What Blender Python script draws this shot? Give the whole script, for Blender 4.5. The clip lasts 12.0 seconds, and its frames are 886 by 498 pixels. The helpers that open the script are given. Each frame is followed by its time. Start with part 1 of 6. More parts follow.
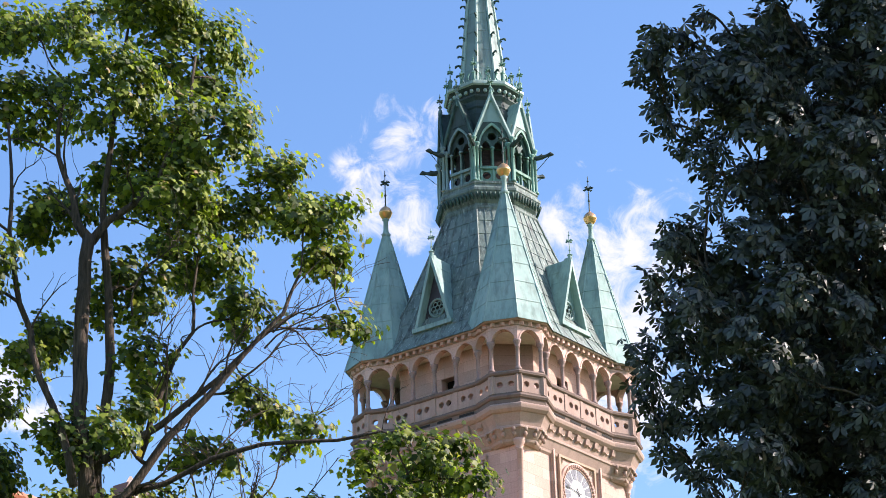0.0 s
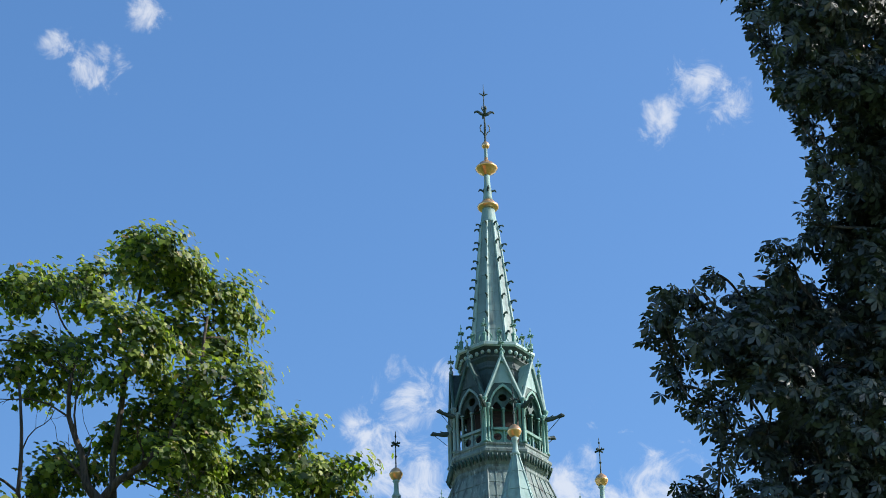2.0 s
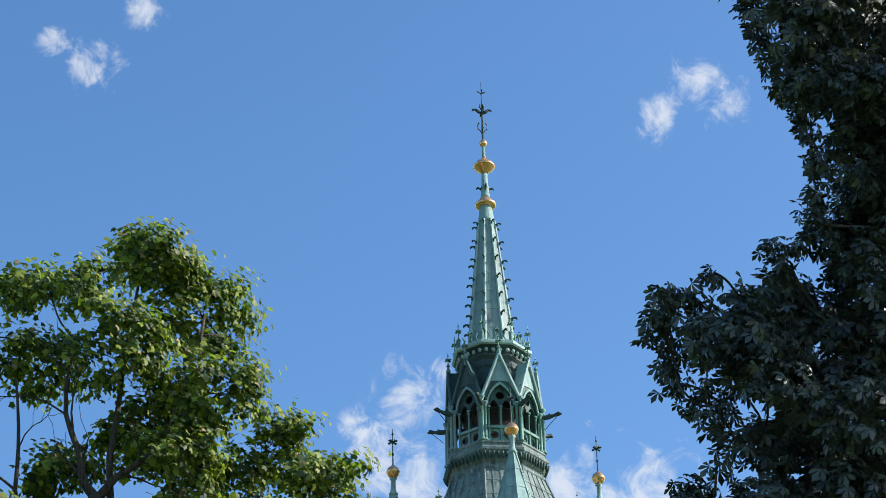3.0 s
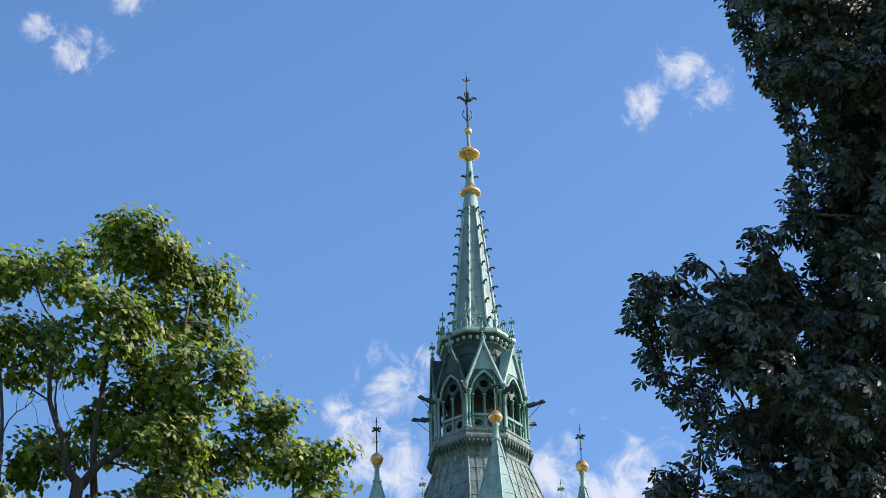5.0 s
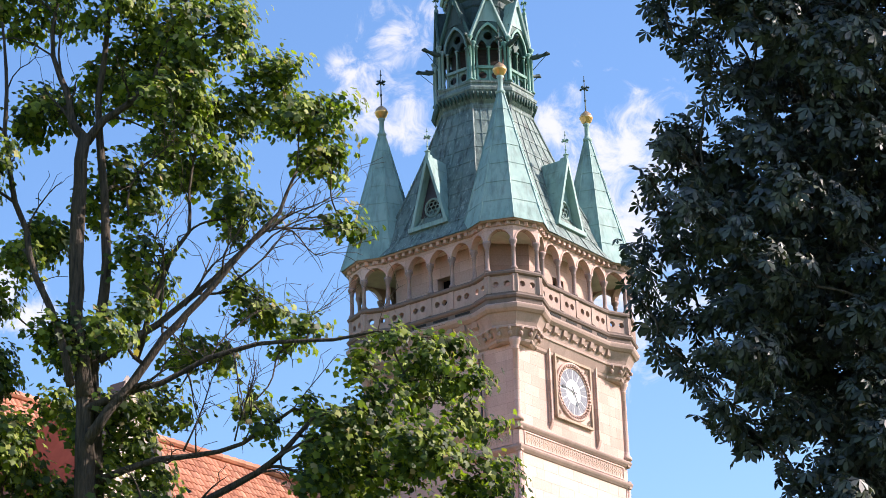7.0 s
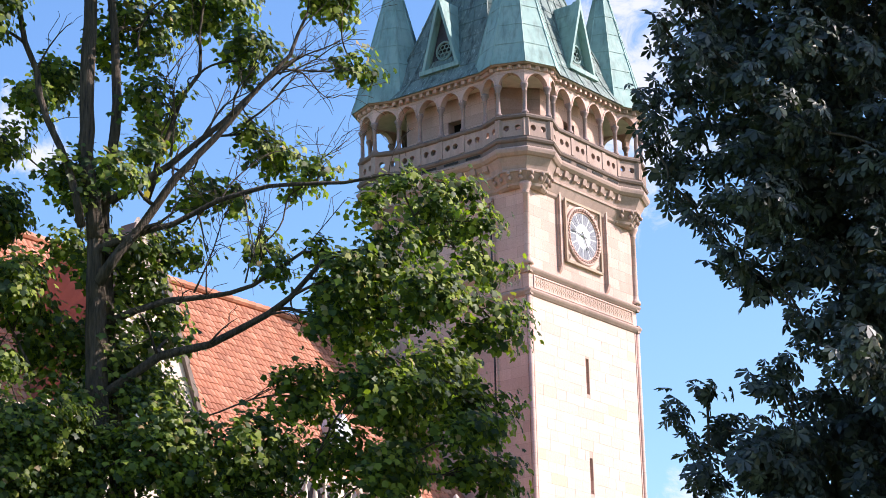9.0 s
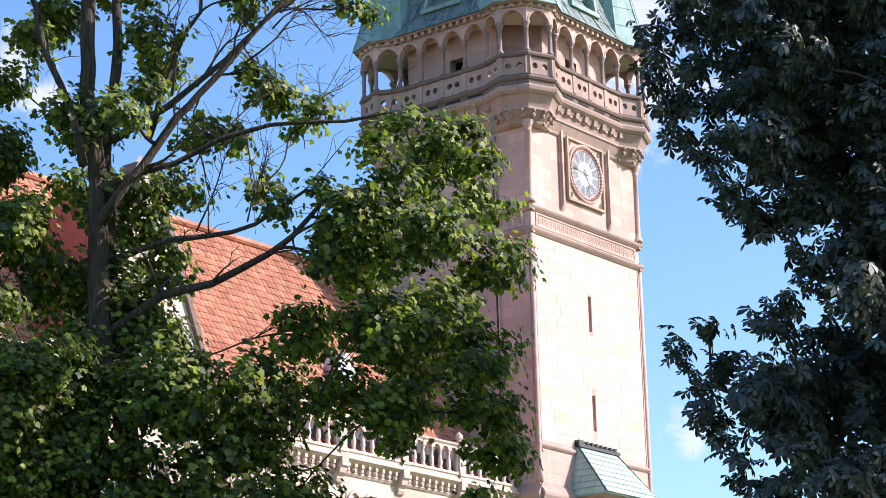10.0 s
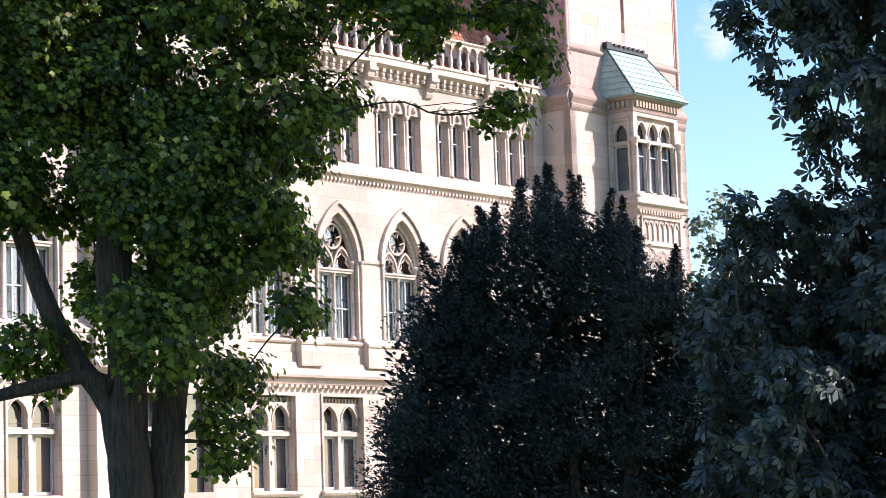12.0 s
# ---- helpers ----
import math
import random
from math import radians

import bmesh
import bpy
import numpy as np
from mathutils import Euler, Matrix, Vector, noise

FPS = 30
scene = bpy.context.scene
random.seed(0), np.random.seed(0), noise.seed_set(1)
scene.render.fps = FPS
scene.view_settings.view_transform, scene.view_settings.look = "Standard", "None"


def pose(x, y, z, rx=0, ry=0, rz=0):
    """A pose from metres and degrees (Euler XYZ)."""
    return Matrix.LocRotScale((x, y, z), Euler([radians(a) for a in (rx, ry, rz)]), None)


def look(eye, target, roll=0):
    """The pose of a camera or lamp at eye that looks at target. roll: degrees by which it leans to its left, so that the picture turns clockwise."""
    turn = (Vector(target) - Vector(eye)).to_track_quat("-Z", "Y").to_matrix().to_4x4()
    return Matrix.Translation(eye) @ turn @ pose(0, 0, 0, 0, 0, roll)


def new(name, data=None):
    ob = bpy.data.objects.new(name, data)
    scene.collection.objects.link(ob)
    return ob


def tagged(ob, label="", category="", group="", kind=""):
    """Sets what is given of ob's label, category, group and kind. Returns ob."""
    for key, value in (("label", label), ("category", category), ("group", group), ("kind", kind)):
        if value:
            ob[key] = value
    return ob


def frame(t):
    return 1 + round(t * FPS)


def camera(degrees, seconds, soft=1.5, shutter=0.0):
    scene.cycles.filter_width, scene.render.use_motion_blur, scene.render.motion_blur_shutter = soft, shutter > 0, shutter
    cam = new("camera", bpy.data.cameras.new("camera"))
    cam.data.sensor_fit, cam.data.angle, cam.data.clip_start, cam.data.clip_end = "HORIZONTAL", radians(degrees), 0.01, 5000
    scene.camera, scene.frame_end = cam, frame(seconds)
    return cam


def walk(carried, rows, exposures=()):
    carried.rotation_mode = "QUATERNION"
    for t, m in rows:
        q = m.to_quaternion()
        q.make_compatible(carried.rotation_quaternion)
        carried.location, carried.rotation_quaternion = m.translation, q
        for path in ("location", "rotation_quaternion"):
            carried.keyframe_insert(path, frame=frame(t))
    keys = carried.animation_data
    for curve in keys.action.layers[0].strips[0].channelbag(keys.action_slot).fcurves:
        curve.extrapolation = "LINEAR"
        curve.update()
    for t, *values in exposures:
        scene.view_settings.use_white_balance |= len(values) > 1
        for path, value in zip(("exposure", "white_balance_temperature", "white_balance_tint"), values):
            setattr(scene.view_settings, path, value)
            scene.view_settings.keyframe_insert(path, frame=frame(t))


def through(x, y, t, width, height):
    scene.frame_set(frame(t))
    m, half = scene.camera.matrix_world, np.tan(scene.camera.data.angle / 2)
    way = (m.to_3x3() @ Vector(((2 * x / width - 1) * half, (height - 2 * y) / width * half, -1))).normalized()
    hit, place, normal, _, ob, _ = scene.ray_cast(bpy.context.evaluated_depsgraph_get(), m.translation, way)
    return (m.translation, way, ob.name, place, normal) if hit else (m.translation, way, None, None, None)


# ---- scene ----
# Camera: held at one spot on the ground and tilted up and down.
cam = camera(21.8, 12.0, 0.5)
EYE = Vector((0.0, 0.0, 1.6))
ROWS = [  # seconds, yaw to the left, pitch, roll
    (0.0, 1.844, 24.262, -1.836),
    (0.5, 1.745, 27.830, -2.031),
    (1.0, 1.739, 30.063, -2.015),
    (1.5, 1.887, 30.446, -1.858),
    (2.0, 1.925, 30.756, -1.679),
    (2.5, 1.886, 30.734, -1.734),
    (3.0, 1.852, 30.704, -1.614),
    (5.0, 1.414, 30.387, -1.636),
    (5.5, 1.498, 28.838, -1.774),
    (6.0, 1.562, 27.804, -1.873),
    (6.5, 1.680, 25.049, -1.842),
    (7.0, 1.822, 21.764, -1.847),
    (7.2, 1.902, 20.804, -1.893),
    (8.8, 2.159, 19.002, -1.403),
    (9.0, 2.212, 17.880, -1.309),
    (9.5, 2.303, 16.810, -1.433),
    (10.0, 2.306, 16.345, -1.469),
    (10.5, 2.383, 13.705, -1.701),
    (11.0, 2.504, 10.057, -1.660),
    (11.5, 2.682, 7.827, -1.837),
    (12.0, 3.295, 6.518, -1.869),
]


def aim(yaw, pitch, roll):
    y, p = radians(yaw), radians(pitch)
    way = Vector((-math.sin(y) * math.cos(p), math.cos(y) * math.cos(p), math.sin(p)))
    return look(EYE, EYE + way, roll)


EXPOSURES = [(0.0, 1.28, 6850, 17), (1.2, 1.0, 6550, 12), (2.5, 0.84, 6300, 6), (5.0, 0.92, 6500, 12), (6.5, 1.22, 6800, 16), (9.5, 1.18, 6450, 16), (12.0, 1.14, 6200, 16)]
walk(cam, [(t, aim(y, p, r)) for t, y, p, r in ROWS], EXPOSURES)

# World: clear summer sky with small clouds, and the sun.
SUN_WAY = Vector((1.25, 0.034, 0.87)).normalized()
SUN_UP = math.asin(SUN_WAY.z)
world = bpy.data.worlds.new("sky")
scene.world = world
world.use_nodes = True
CLOUDS = [  # way to each puff, and its reach
    (-0.1736, 0.7986, 0.5763, 0.0150),
    (-0.1907, 0.7912, 0.5810, 0.0085),
    (-0.1522, 0.7892, 0.5950, 0.0095),
    (0.0861, 0.8209, 0.5646, 0.0150),
    (0.0685, 0.8304, 0.5529, 0.0135),
    (0.0977, 0.8265, 0.5544, 0.0123),
    (-0.0476, 0.8888, 0.4558, 0.0184),
    (-0.0360, 0.8838, 0.4664, 0.0098),
    (-0.0600, 0.9010, 0.4297, 0.0184),
    (-0.0408, 0.9054, 0.4226, 0.0209),
    (0.0204, 0.9082, 0.4181, 0.0172),
    (0.0524, 0.9157, 0.3984, 0.0233),
    (0.0491, 0.9234, 0.3806, 0.0196),
    (0.0631, 0.9068, 0.4167, 0.0123),
    (-0.2164, 0.9099, 0.3538, 0.0196),
    (-0.2063, 0.9164, 0.3429, 0.0147),
    (0.0602, 0.9397, 0.3367, 0.0147),
    (0.0646, 0.9776, 0.2004, 0.0147),
    (0.0559, 0.9269, 0.3711, 0.0221),
    (0.0501, 0.9342, 0.3532, 0.0196),
    (0.0687, 0.9208, 0.3838, 0.0196),
    (-0.0679, 0.8939, 0.4430, 0.0110),
    (0.0498, 0.9177, 0.3941, 0.0520),
    (0.0535, 0.9270, 0.3713, 0.0580),
    (0.0499, 0.9359, 0.3487, 0.0460),
    (0.0672, 0.9132, 0.4019, 0.0221),
]


def sky_nodes():
    nt = world.node_tree
    nt.nodes.clear()
    link = nt.links.new
    out = nt.nodes.new("ShaderNodeOutputWorld")
    back = nt.nodes.new("ShaderNodeBackground")
    back.inputs["Strength"].default_value = 0.123
    sky = nt.nodes.new("ShaderNodeTexSky")
    sky.sky_type = "NISHITA"
    sky.sun_disc = False
    sky.sun_elevation = SUN_UP
    sky.sun_rotation = math.atan2(SUN_WAY.x, SUN_WAY.y)
    sky.air_density, sky.dust_density, sky.ozone_density = 1.0, 0.9, 2.0
    hs = nt.nodes.new("ShaderNodeHueSaturation")
    hs.inputs["Saturation"].default_value = 1.21
    hs.inputs["Hue"].default_value = 0.503
    link(sky.outputs[0], hs.inputs["Color"])
    way = nt.nodes.new("ShaderNodeTexCoord").outputs["Generated"]
    cover = None
    for x, y, z, r in CLOUDS:
        d = nt.nodes.new("ShaderNodeVectorMath")
        d.operation = "DISTANCE"
        d.inputs[1].default_value = (x, y, z)
        link(way, d.inputs[0])
        m = nt.nodes.new("ShaderNodeMapRange")
        m.interpolation_type = "SMOOTHSTEP"
        m.inputs["From Min"].default_value, m.inputs["From Max"].default_value = r * 1.75, 0.0
        link(d.outputs["Value"], m.inputs["Value"])
        if cover is None:
            cover = m.outputs[0]
        else:
            k = nt.nodes.new("ShaderNodeMath")
            k.operation = "MAXIMUM"
            link(cover, k.inputs[0])
            link(m.outputs[0], k.inputs[1])
            cover = k.outputs[0]
    n = nt.nodes.new("ShaderNodeTexNoise")
    n.inputs["Scale"].default_value, n.inputs["Detail"].default_value, n.inputs["Roughness"].default_value = 62.0, 9.0, 0.64
    n.inputs["Distortion"].default_value = 0.6
    link(way, n.inputs["Vector"])
    k = nt.nodes.new("ShaderNodeMath")
    k.operation = "MULTIPLY_ADD"
    k.inputs[1].default_value = 2.6
    link(n.outputs["Fac"], k.inputs[0])
    link(cover, k.inputs[2])
    amount = nt.nodes.new("ShaderNodeMapRange")
    amount.interpolation_type = "SMOOTHSTEP"
    amount.inputs["From Min"].default_value, amount.inputs["From Max"].default_value = 1.78, 2.6
    amount.inputs["To Max"].default_value = 0.75
    link(k.outputs[0], amount.inputs["Value"])
    edge = nt.nodes.new("ShaderNodeMath")
    edge.operation = "MULTIPLY"
    tight = nt.nodes.new("ShaderNodeMapRange")
    tight.inputs["From Max"].default_value = 0.3
    link(cover, tight.inputs["Value"])
    link(amount.outputs[0], edge.inputs[0])
    link(tight.outputs[0], edge.inputs[1])
    mx = nt.nodes.new("ShaderNodeMix")
    mx.data_type = "RGBA"
    mx.inputs[7].default_value = (4.0, 4.0, 4.2, 1)
    link(edge.outputs[0], mx.inputs[0])
    link(hs.outputs[0], mx.inputs[6])
    link(mx.outputs[2], back.inputs[0])
    link(back.outputs[0], out.inputs[0])


sky_nodes()
sun = new("sun", bpy.data.lights.new("sun", "SUN"))
sun.data.energy, sun.data.angle, sun.data.color = 3.6, radians(0.53), (1.0, 0.915, 0.87)
sun.matrix_world = look(SUN_WAY * 100, (0, 0, 0))


# Materials
def nodes_of(name, rough=0.7, metal=0.0):
    m = bpy.data.materials.new(name)
    m.use_nodes = True
    nt = m.node_tree
    b = nt.nodes["Principled BSDF"]
    b.inputs["Roughness"].default_value = rough
    b.inputs["Metallic"].default_value = metal
    return m, nt, b


def node(nt, kind, **values):
    n = nt.nodes.new(kind)
    for k, v in values.items():
        n.inputs[k.replace("_", " ")].default_value = v
    return n


def ramp(nt, source, stops):
    r = nt.nodes.new("ShaderNodeValToRGB")
    while len(r.color_ramp.elements) < len(stops):
        r.color_ramp.elements.new(0.5)
    for e, (p, c) in zip(r.color_ramp.elements, stops):
        e.position, e.color = p, (*c, 1)
    nt.links.new(source, r.inputs[0])
    return r.outputs[0]


def mix(nt, fac, a, b, mode="MIX"):
    n = nt.nodes.new("ShaderNodeMix")
    n.data_type, n.blend_type = "RGBA", mode
    for sock, v in ((n.inputs[0], fac), (n.inputs[6], a), (n.inputs[7], b)):
        if isinstance(v, (int, float)):
            sock.default_value = v
        elif isinstance(v, tuple):
            sock.default_value = (*v, 1)
        else:
            nt.links.new(v, sock)
    return n.outputs[2]


def bump(nt, b, height, strength, distance):
    n = nt.nodes.new("ShaderNodeBump")
    n.inputs["Strength"].default_value, n.inputs["Distance"].default_value = strength, distance
    nt.links.new(height, n.inputs["Height"])
    nt.links.new(n.outputs[0], b.inputs["Normal"])


def noise_of(nt, co, scale, detail=4.0, rough=0.55):
    n = node(nt, "ShaderNodeTexNoise", Scale=scale, Detail=detail, Roughness=rough)
    nt.links.new(co, n.inputs["Vector"])
    return n.outputs["Fac"]


def coords(nt):
    return nt.nodes.new("ShaderNodeTexCoord").outputs["Object"]


def stone(name, base, joints=True, soot=0.25):
    m, nt, b = nodes_of(name, 0.88)
    co = coords(nt)
    big, small = noise_of(nt, co, 0.35, 6), noise_of(nt, co, 14, 5, 0.7)
    dark = tuple(c * 0.62 for c in base)
    lite = tuple(min(0.85, c * 1.14) for c in base)
    col = ramp(nt, big, [(0.32, tuple(c * 0.85 for c in base)), (0.5, base), (0.72, lite)])
    grain = ramp(nt, small, [(0.3, (0.82, 0.8, 0.78)), (0.7, (1, 1, 1))])
    col = mix(nt, 1.0, col, grain, "MULTIPLY")
    # streaks of soot run down the wall
    mp = nt.nodes.new("ShaderNodeMapping")
    mp.inputs["Scale"].default_value = (2.2, 2.2, 0.12)
    nt.links.new(co, mp.inputs[0])
    streak = ramp(nt, noise_of(nt, mp.outputs[0], 1.3, 6, 0.6), [(0.5, (0, 0, 0)), (0.75, (soot, soot, soot))])
    col = mix(nt, streak, col, dark)
    h = small
    if joints:
        sep = nt.nodes.new("ShaderNodeSeparateXYZ")
        nt.links.new(co, sep.inputs[0])
        add = nt.nodes.new("ShaderNodeMath")
        nt.links.new(sep.outputs[0], add.inputs[0])
        nt.links.new(sep.outputs[1], add.inputs[1])
        com = nt.nodes.new("ShaderNodeCombineXYZ")
        nt.links.new(add.outputs[0], com.inputs[0])
        nt.links.new(sep.outputs[2], com.inputs[1])
        br = node(nt, "ShaderNodeTexBrick", Scale=1.0, Mortar_Size=0.007, Brick_Width=0.95, Row_Height=0.42, Mortar_Smooth=0.2, Bias=-0.1)
        br.inputs["Color1"].default_value = (0.8, 0.76, 0.7, 1)
        br.inputs["Color2"].default_value = (1.08, 1.05, 1.02, 1)
        br.inputs["Mortar"].default_value = (0.6, 0.56, 0.52, 1)
        nt.links.new(com.outputs[0], br.inputs["Vector"])
        col = mix(nt, 0.75, col, mix(nt, 1.0, col, br.outputs[0], "MULTIPLY"))
        inv = nt.nodes.new("ShaderNodeMath")
        inv.operation = "MULTIPLY_ADD"
        inv.inputs[1].default_value = -1.0
        nt.links.new(br.outputs["Fac"], inv.inputs[0])
        nt.links.new(small, inv.inputs[2])
        h = inv.outputs[0]
    nt.links.new(col, b.inputs["Base Color"])
    bump(nt, b, h, 0.5, 0.012)
    return m


def block_stone(name, base):
    """Single ashlar blocks: each its own tint."""
    m, nt, b = nodes_of(name, 0.88)
    co = coords(nt)
    info = nt.nodes.new("ShaderNodeObjectInfo")
    tint = ramp(nt, info.outputs["Random"], [(0.0, tuple(c * 0.86 for c in base)), (0.2, base), (0.45, (base[0] * 1.04, base[1] * 1.04, base[2] * 1.05)), (0.7, (base[0] * 1.0, base[1] * 0.94, base[2] * 0.92)), (0.9, base), (1.0, (base[0] * 0.99, base[1] * 0.91, base[2] * 0.78))])
    grain = ramp(nt, noise_of(nt, co, 9, 6, 0.7), [(0.3, (0.86, 0.84, 0.82)), (0.65, (1, 1, 1))])
    nt.links.new(mix(nt, 1.0, tint, grain, "MULTIPLY"), b.inputs["Base Color"])
    bump(nt, b, noise_of(nt, co, 25, 5, 0.7), 0.4, 0.008)
    return m


def copper(name, base, streaks, dark, pale=0.12):
    m, nt, b = nodes_of(name, 0.45, 0.0)
    b.inputs["Specular IOR Level"].default_value = 0.35
    co = coords(nt)
    col = ramp(nt, noise_of(nt, co, 0.6, 6, 0.6), [(0.3, tuple(c * 0.72 for c in base)), (0.5, base), (0.7, (base[0] * 1.35, base[1] * 1.18, base[2] * 1.15))])
    mp = nt.nodes.new("ShaderNodeMapping")
    mp.inputs["Scale"].default_value = (2.5, 2.5, 0.25)
    nt.links.new(co, mp.inputs[0])
    s = ramp(nt, noise_of(nt, mp.outputs[0], 1.6, 7, 0.65), [(0.48, (0, 0, 0)), (0.72, (streaks, streaks, streaks))])
    col = mix(nt, s, col, dark)
    mp = nt.nodes.new("ShaderNodeMapping")
    mp.inputs["Scale"].default_value = (5.0, 5.0, 0.3)
    mp.inputs["Location"].default_value = (3.1, 7.7, 1.3)
    nt.links.new(co, mp.inputs[0])
    wash = ramp(nt, noise_of(nt, mp.outputs[0], 1.5, 6, 0.7), [(0.55, (0, 0, 0)), (0.75, (pale, pale, pale))])
    col = mix(nt, wash, col, (0.42, 0.5, 0.45))
    nt.links.new(col, b.inputs["Base Color"])
    r = ramp(nt, noise_of(nt, co, 5, 4), [(0.3, (0.52, 0.52, 0.52)), (0.7, (0.75, 0.75, 0.75))])
    nt.links.new(r, b.inputs["Roughness"])
    bump(nt, b, noise_of(nt, co, 2.2, 4), 0.25, 0.02)
    return m


def tiles(name, base):
    m, nt, b = nodes_of(name, 0.75)
    co = coords(nt)
    g = nt.nodes.new("ShaderNodeNewGeometry")
    info = nt.nodes.new("ShaderNodeObjectInfo")
    add = nt.nodes.new("ShaderNodeMath")
    nt.links.new(g.outputs["Random Per Island"], add.inputs[0])
    nt.links.new(info.outputs["Random"], add.inputs[1])
    fr = nt.nodes.new("ShaderNodeMath")
    fr.operation = "FRACT"
    nt.links.new(add.outputs[0], fr.inputs[0])
    col = ramp(nt, fr.outputs[0], [(0.0, tuple(c * 0.7 for c in base)), (0.5, base), (1.0, (base[0] * 1.15, base[1] * 1.35, base[2] * 1.5))])
    grime = ramp(nt, noise_of(nt, co, 1.1, 6, 0.65), [(0.4, (1, 1, 1)), (0.7, (0.62, 0.58, 0.55))])
    nt.links.new(mix(nt, 1.0, col, grime, "MULTIPLY"), b.inputs["Base Color"])
    bump(nt, b, noise_of(nt, co, 30, 4), 0.3, 0.01)
    return m


def leaf(name, dark, mid, lite, through, dry):
    m, nt, b = nodes_of(name, 0.42)
    g = nt.nodes.new("ShaderNodeNewGeometry")
    col = ramp(nt, g.outputs["Random Per Island"], [(0.0, dark), (0.42, mid), (0.78, lite), (0.95, lite), (0.985, dry)])
    nt.links.new(col, b.inputs["Base Color"])
    t = nt.nodes.new("ShaderNodeBsdfTranslucent")
    nt.links.new(mix(nt, 1.0, col, (1.25, 1.5, 0.35), "MULTIPLY"), t.inputs[0])
    ms = nt.nodes.new("ShaderNodeMixShader")
    ms.inputs[0].default_value = through
    nt.links.new(b.outputs[0], ms.inputs[1])
    nt.links.new(t.outputs[0], ms.inputs[2])
    nt.links.new(ms.outputs[0], nt.nodes["Material Output"].inputs["Surface"])
    return m


def rough_matter(name, a, c, scale, rough=0.9, stretch=(1, 1, 1), depth=0.03):
    m, nt, b = nodes_of(name, rough)
    mp = nt.nodes.new("ShaderNodeMapping")
    mp.inputs["Scale"].default_value = stretch
    nt.links.new(coords(nt), mp.inputs[0])
    n = noise_of(nt, mp.outputs[0], scale, 7, 0.65)
    nt.links.new(ramp(nt, n, [(0.3, a), (0.7, c)]), b.inputs["Base Color"])
    bump(nt, b, n, 0.7, depth)
    return m


def glass(name):
    m, nt, b = nodes_of(name, 0.04)
    n = noise_of(nt, coords(nt), 0.8, 3)
    nt.links.new(ramp(nt, n, [(0.35, (0.02, 0.022, 0.026)), (0.65, (0.07, 0.075, 0.085))]), b.inputs["Base Color"])
    b.inputs["IOR"].default_value = 2.3
    bump(nt, b, n, 0.05, 0.02)
    return m


def pane_glass(name):
    """Clear panes: half mirror of the street, half the dim room behind."""
    m, nt, b = nodes_of(name, 0.03)
    t = nt.nodes.new("ShaderNodeBsdfTransparent")
    t.inputs[0].default_value = (0.8, 0.84, 0.86, 1)
    g = nt.nodes.new("ShaderNodeBsdfGlossy")
    g.inputs["Roughness"].default_value = 0.03
    ms = nt.nodes.new("ShaderNodeMixShader")
    ms.inputs[0].default_value = 0.22
    nt.links.new(t.outputs[0], ms.inputs[1])
    nt.links.new(g.outputs[0], ms.inputs[2])
    nt.links.new(ms.outputs[0], nt.nodes["Material Output"].inputs["Surface"])
    return m


STONE = stone("sandstone", (0.68, 0.55, 0.475))
STONE_TOWER = stone("weathered pink sandstone", (0.63, 0.435, 0.38), True, 0.45)
# soot crust and the mouldings' shadow lines, both put into this dark colour
STONE_SOOT_SHADE = stone("sooty sandstone with shadow lines", (0.19, 0.138, 0.115), False, 0.85)
STONE_DARK = stone("carved sandstone in relief", (0.42, 0.32, 0.24), False, 0.5)
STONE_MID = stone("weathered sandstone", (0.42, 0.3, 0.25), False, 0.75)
BLOCK = block_stone("sandstone block", (0.62, 0.48, 0.41))
COLUMN = rough_matter("red sandstone", (0.22, 0.15, 0.135), (0.36, 0.255, 0.225), 6, 0.75)
COPPER = copper("verdigris copper", (0.225, 0.355, 0.325), 0.55, (0.06, 0.09, 0.08), 0.3)
COPPER_OLD = copper("old dark copper", (0.14, 0.195, 0.175), 1.0, (0.022, 0.028, 0.028), 1.0)
COPPER_MID = copper("dull green copper", (0.042, 0.095, 0.08), 0.9, (0.012, 0.016, 0.015))
COPPER_VERD = copper("bright verdigris", (0.145, 0.3, 0.245), 0.95, (0.02, 0.035, 0.03), 0.25)
COPPER_GREY = copper("greyed copper", (0.19, 0.285, 0.27), 0.85, (0.06, 0.075, 0.075))
COPPER_PALE = copper("pale copper", (0.33, 0.46, 0.42), 0.4, (0.16, 0.25, 0.22))
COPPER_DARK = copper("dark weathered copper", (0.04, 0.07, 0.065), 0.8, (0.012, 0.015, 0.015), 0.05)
GOLD = rough_matter("gilding", (0.86, 0.44, 0.16), (0.98, 0.62, 0.32), 5, 0.3, depth=0.004)
GOLD.node_tree.nodes["Principled BSDF"].inputs["Metallic"].default_value = 0.85
TILE = tiles("clay pantile", (0.52, 0.2, 0.11))
# darker copy of the pantile colour for the slope that lies in shade
TILE_SHADED = tiles("shaded clay tile", (0.40, 0.10, 0.05))
LEAF = leaf("maple leaf", (0.045, 0.068, 0.036), (0.095, 0.142, 0.038), (0.28, 0.335, 0.055), 0.4, (0.4, 0.29, 0.16))
LEAF_GREY = leaf("grey-green leaf", (0.09, 0.11, 0.1), (0.14, 0.17, 0.15), (0.2, 0.23, 0.19), 0.3, (0.2, 0.2, 0.15))
for _m in (LEAF, LEAF_GREY):
    _m.node_tree.nodes["Principled BSDF"].inputs["Roughness"].default_value = 0.5
    _m.node_tree.nodes["Principled BSDF"].inputs["Specular IOR Level"].default_value = 0.3
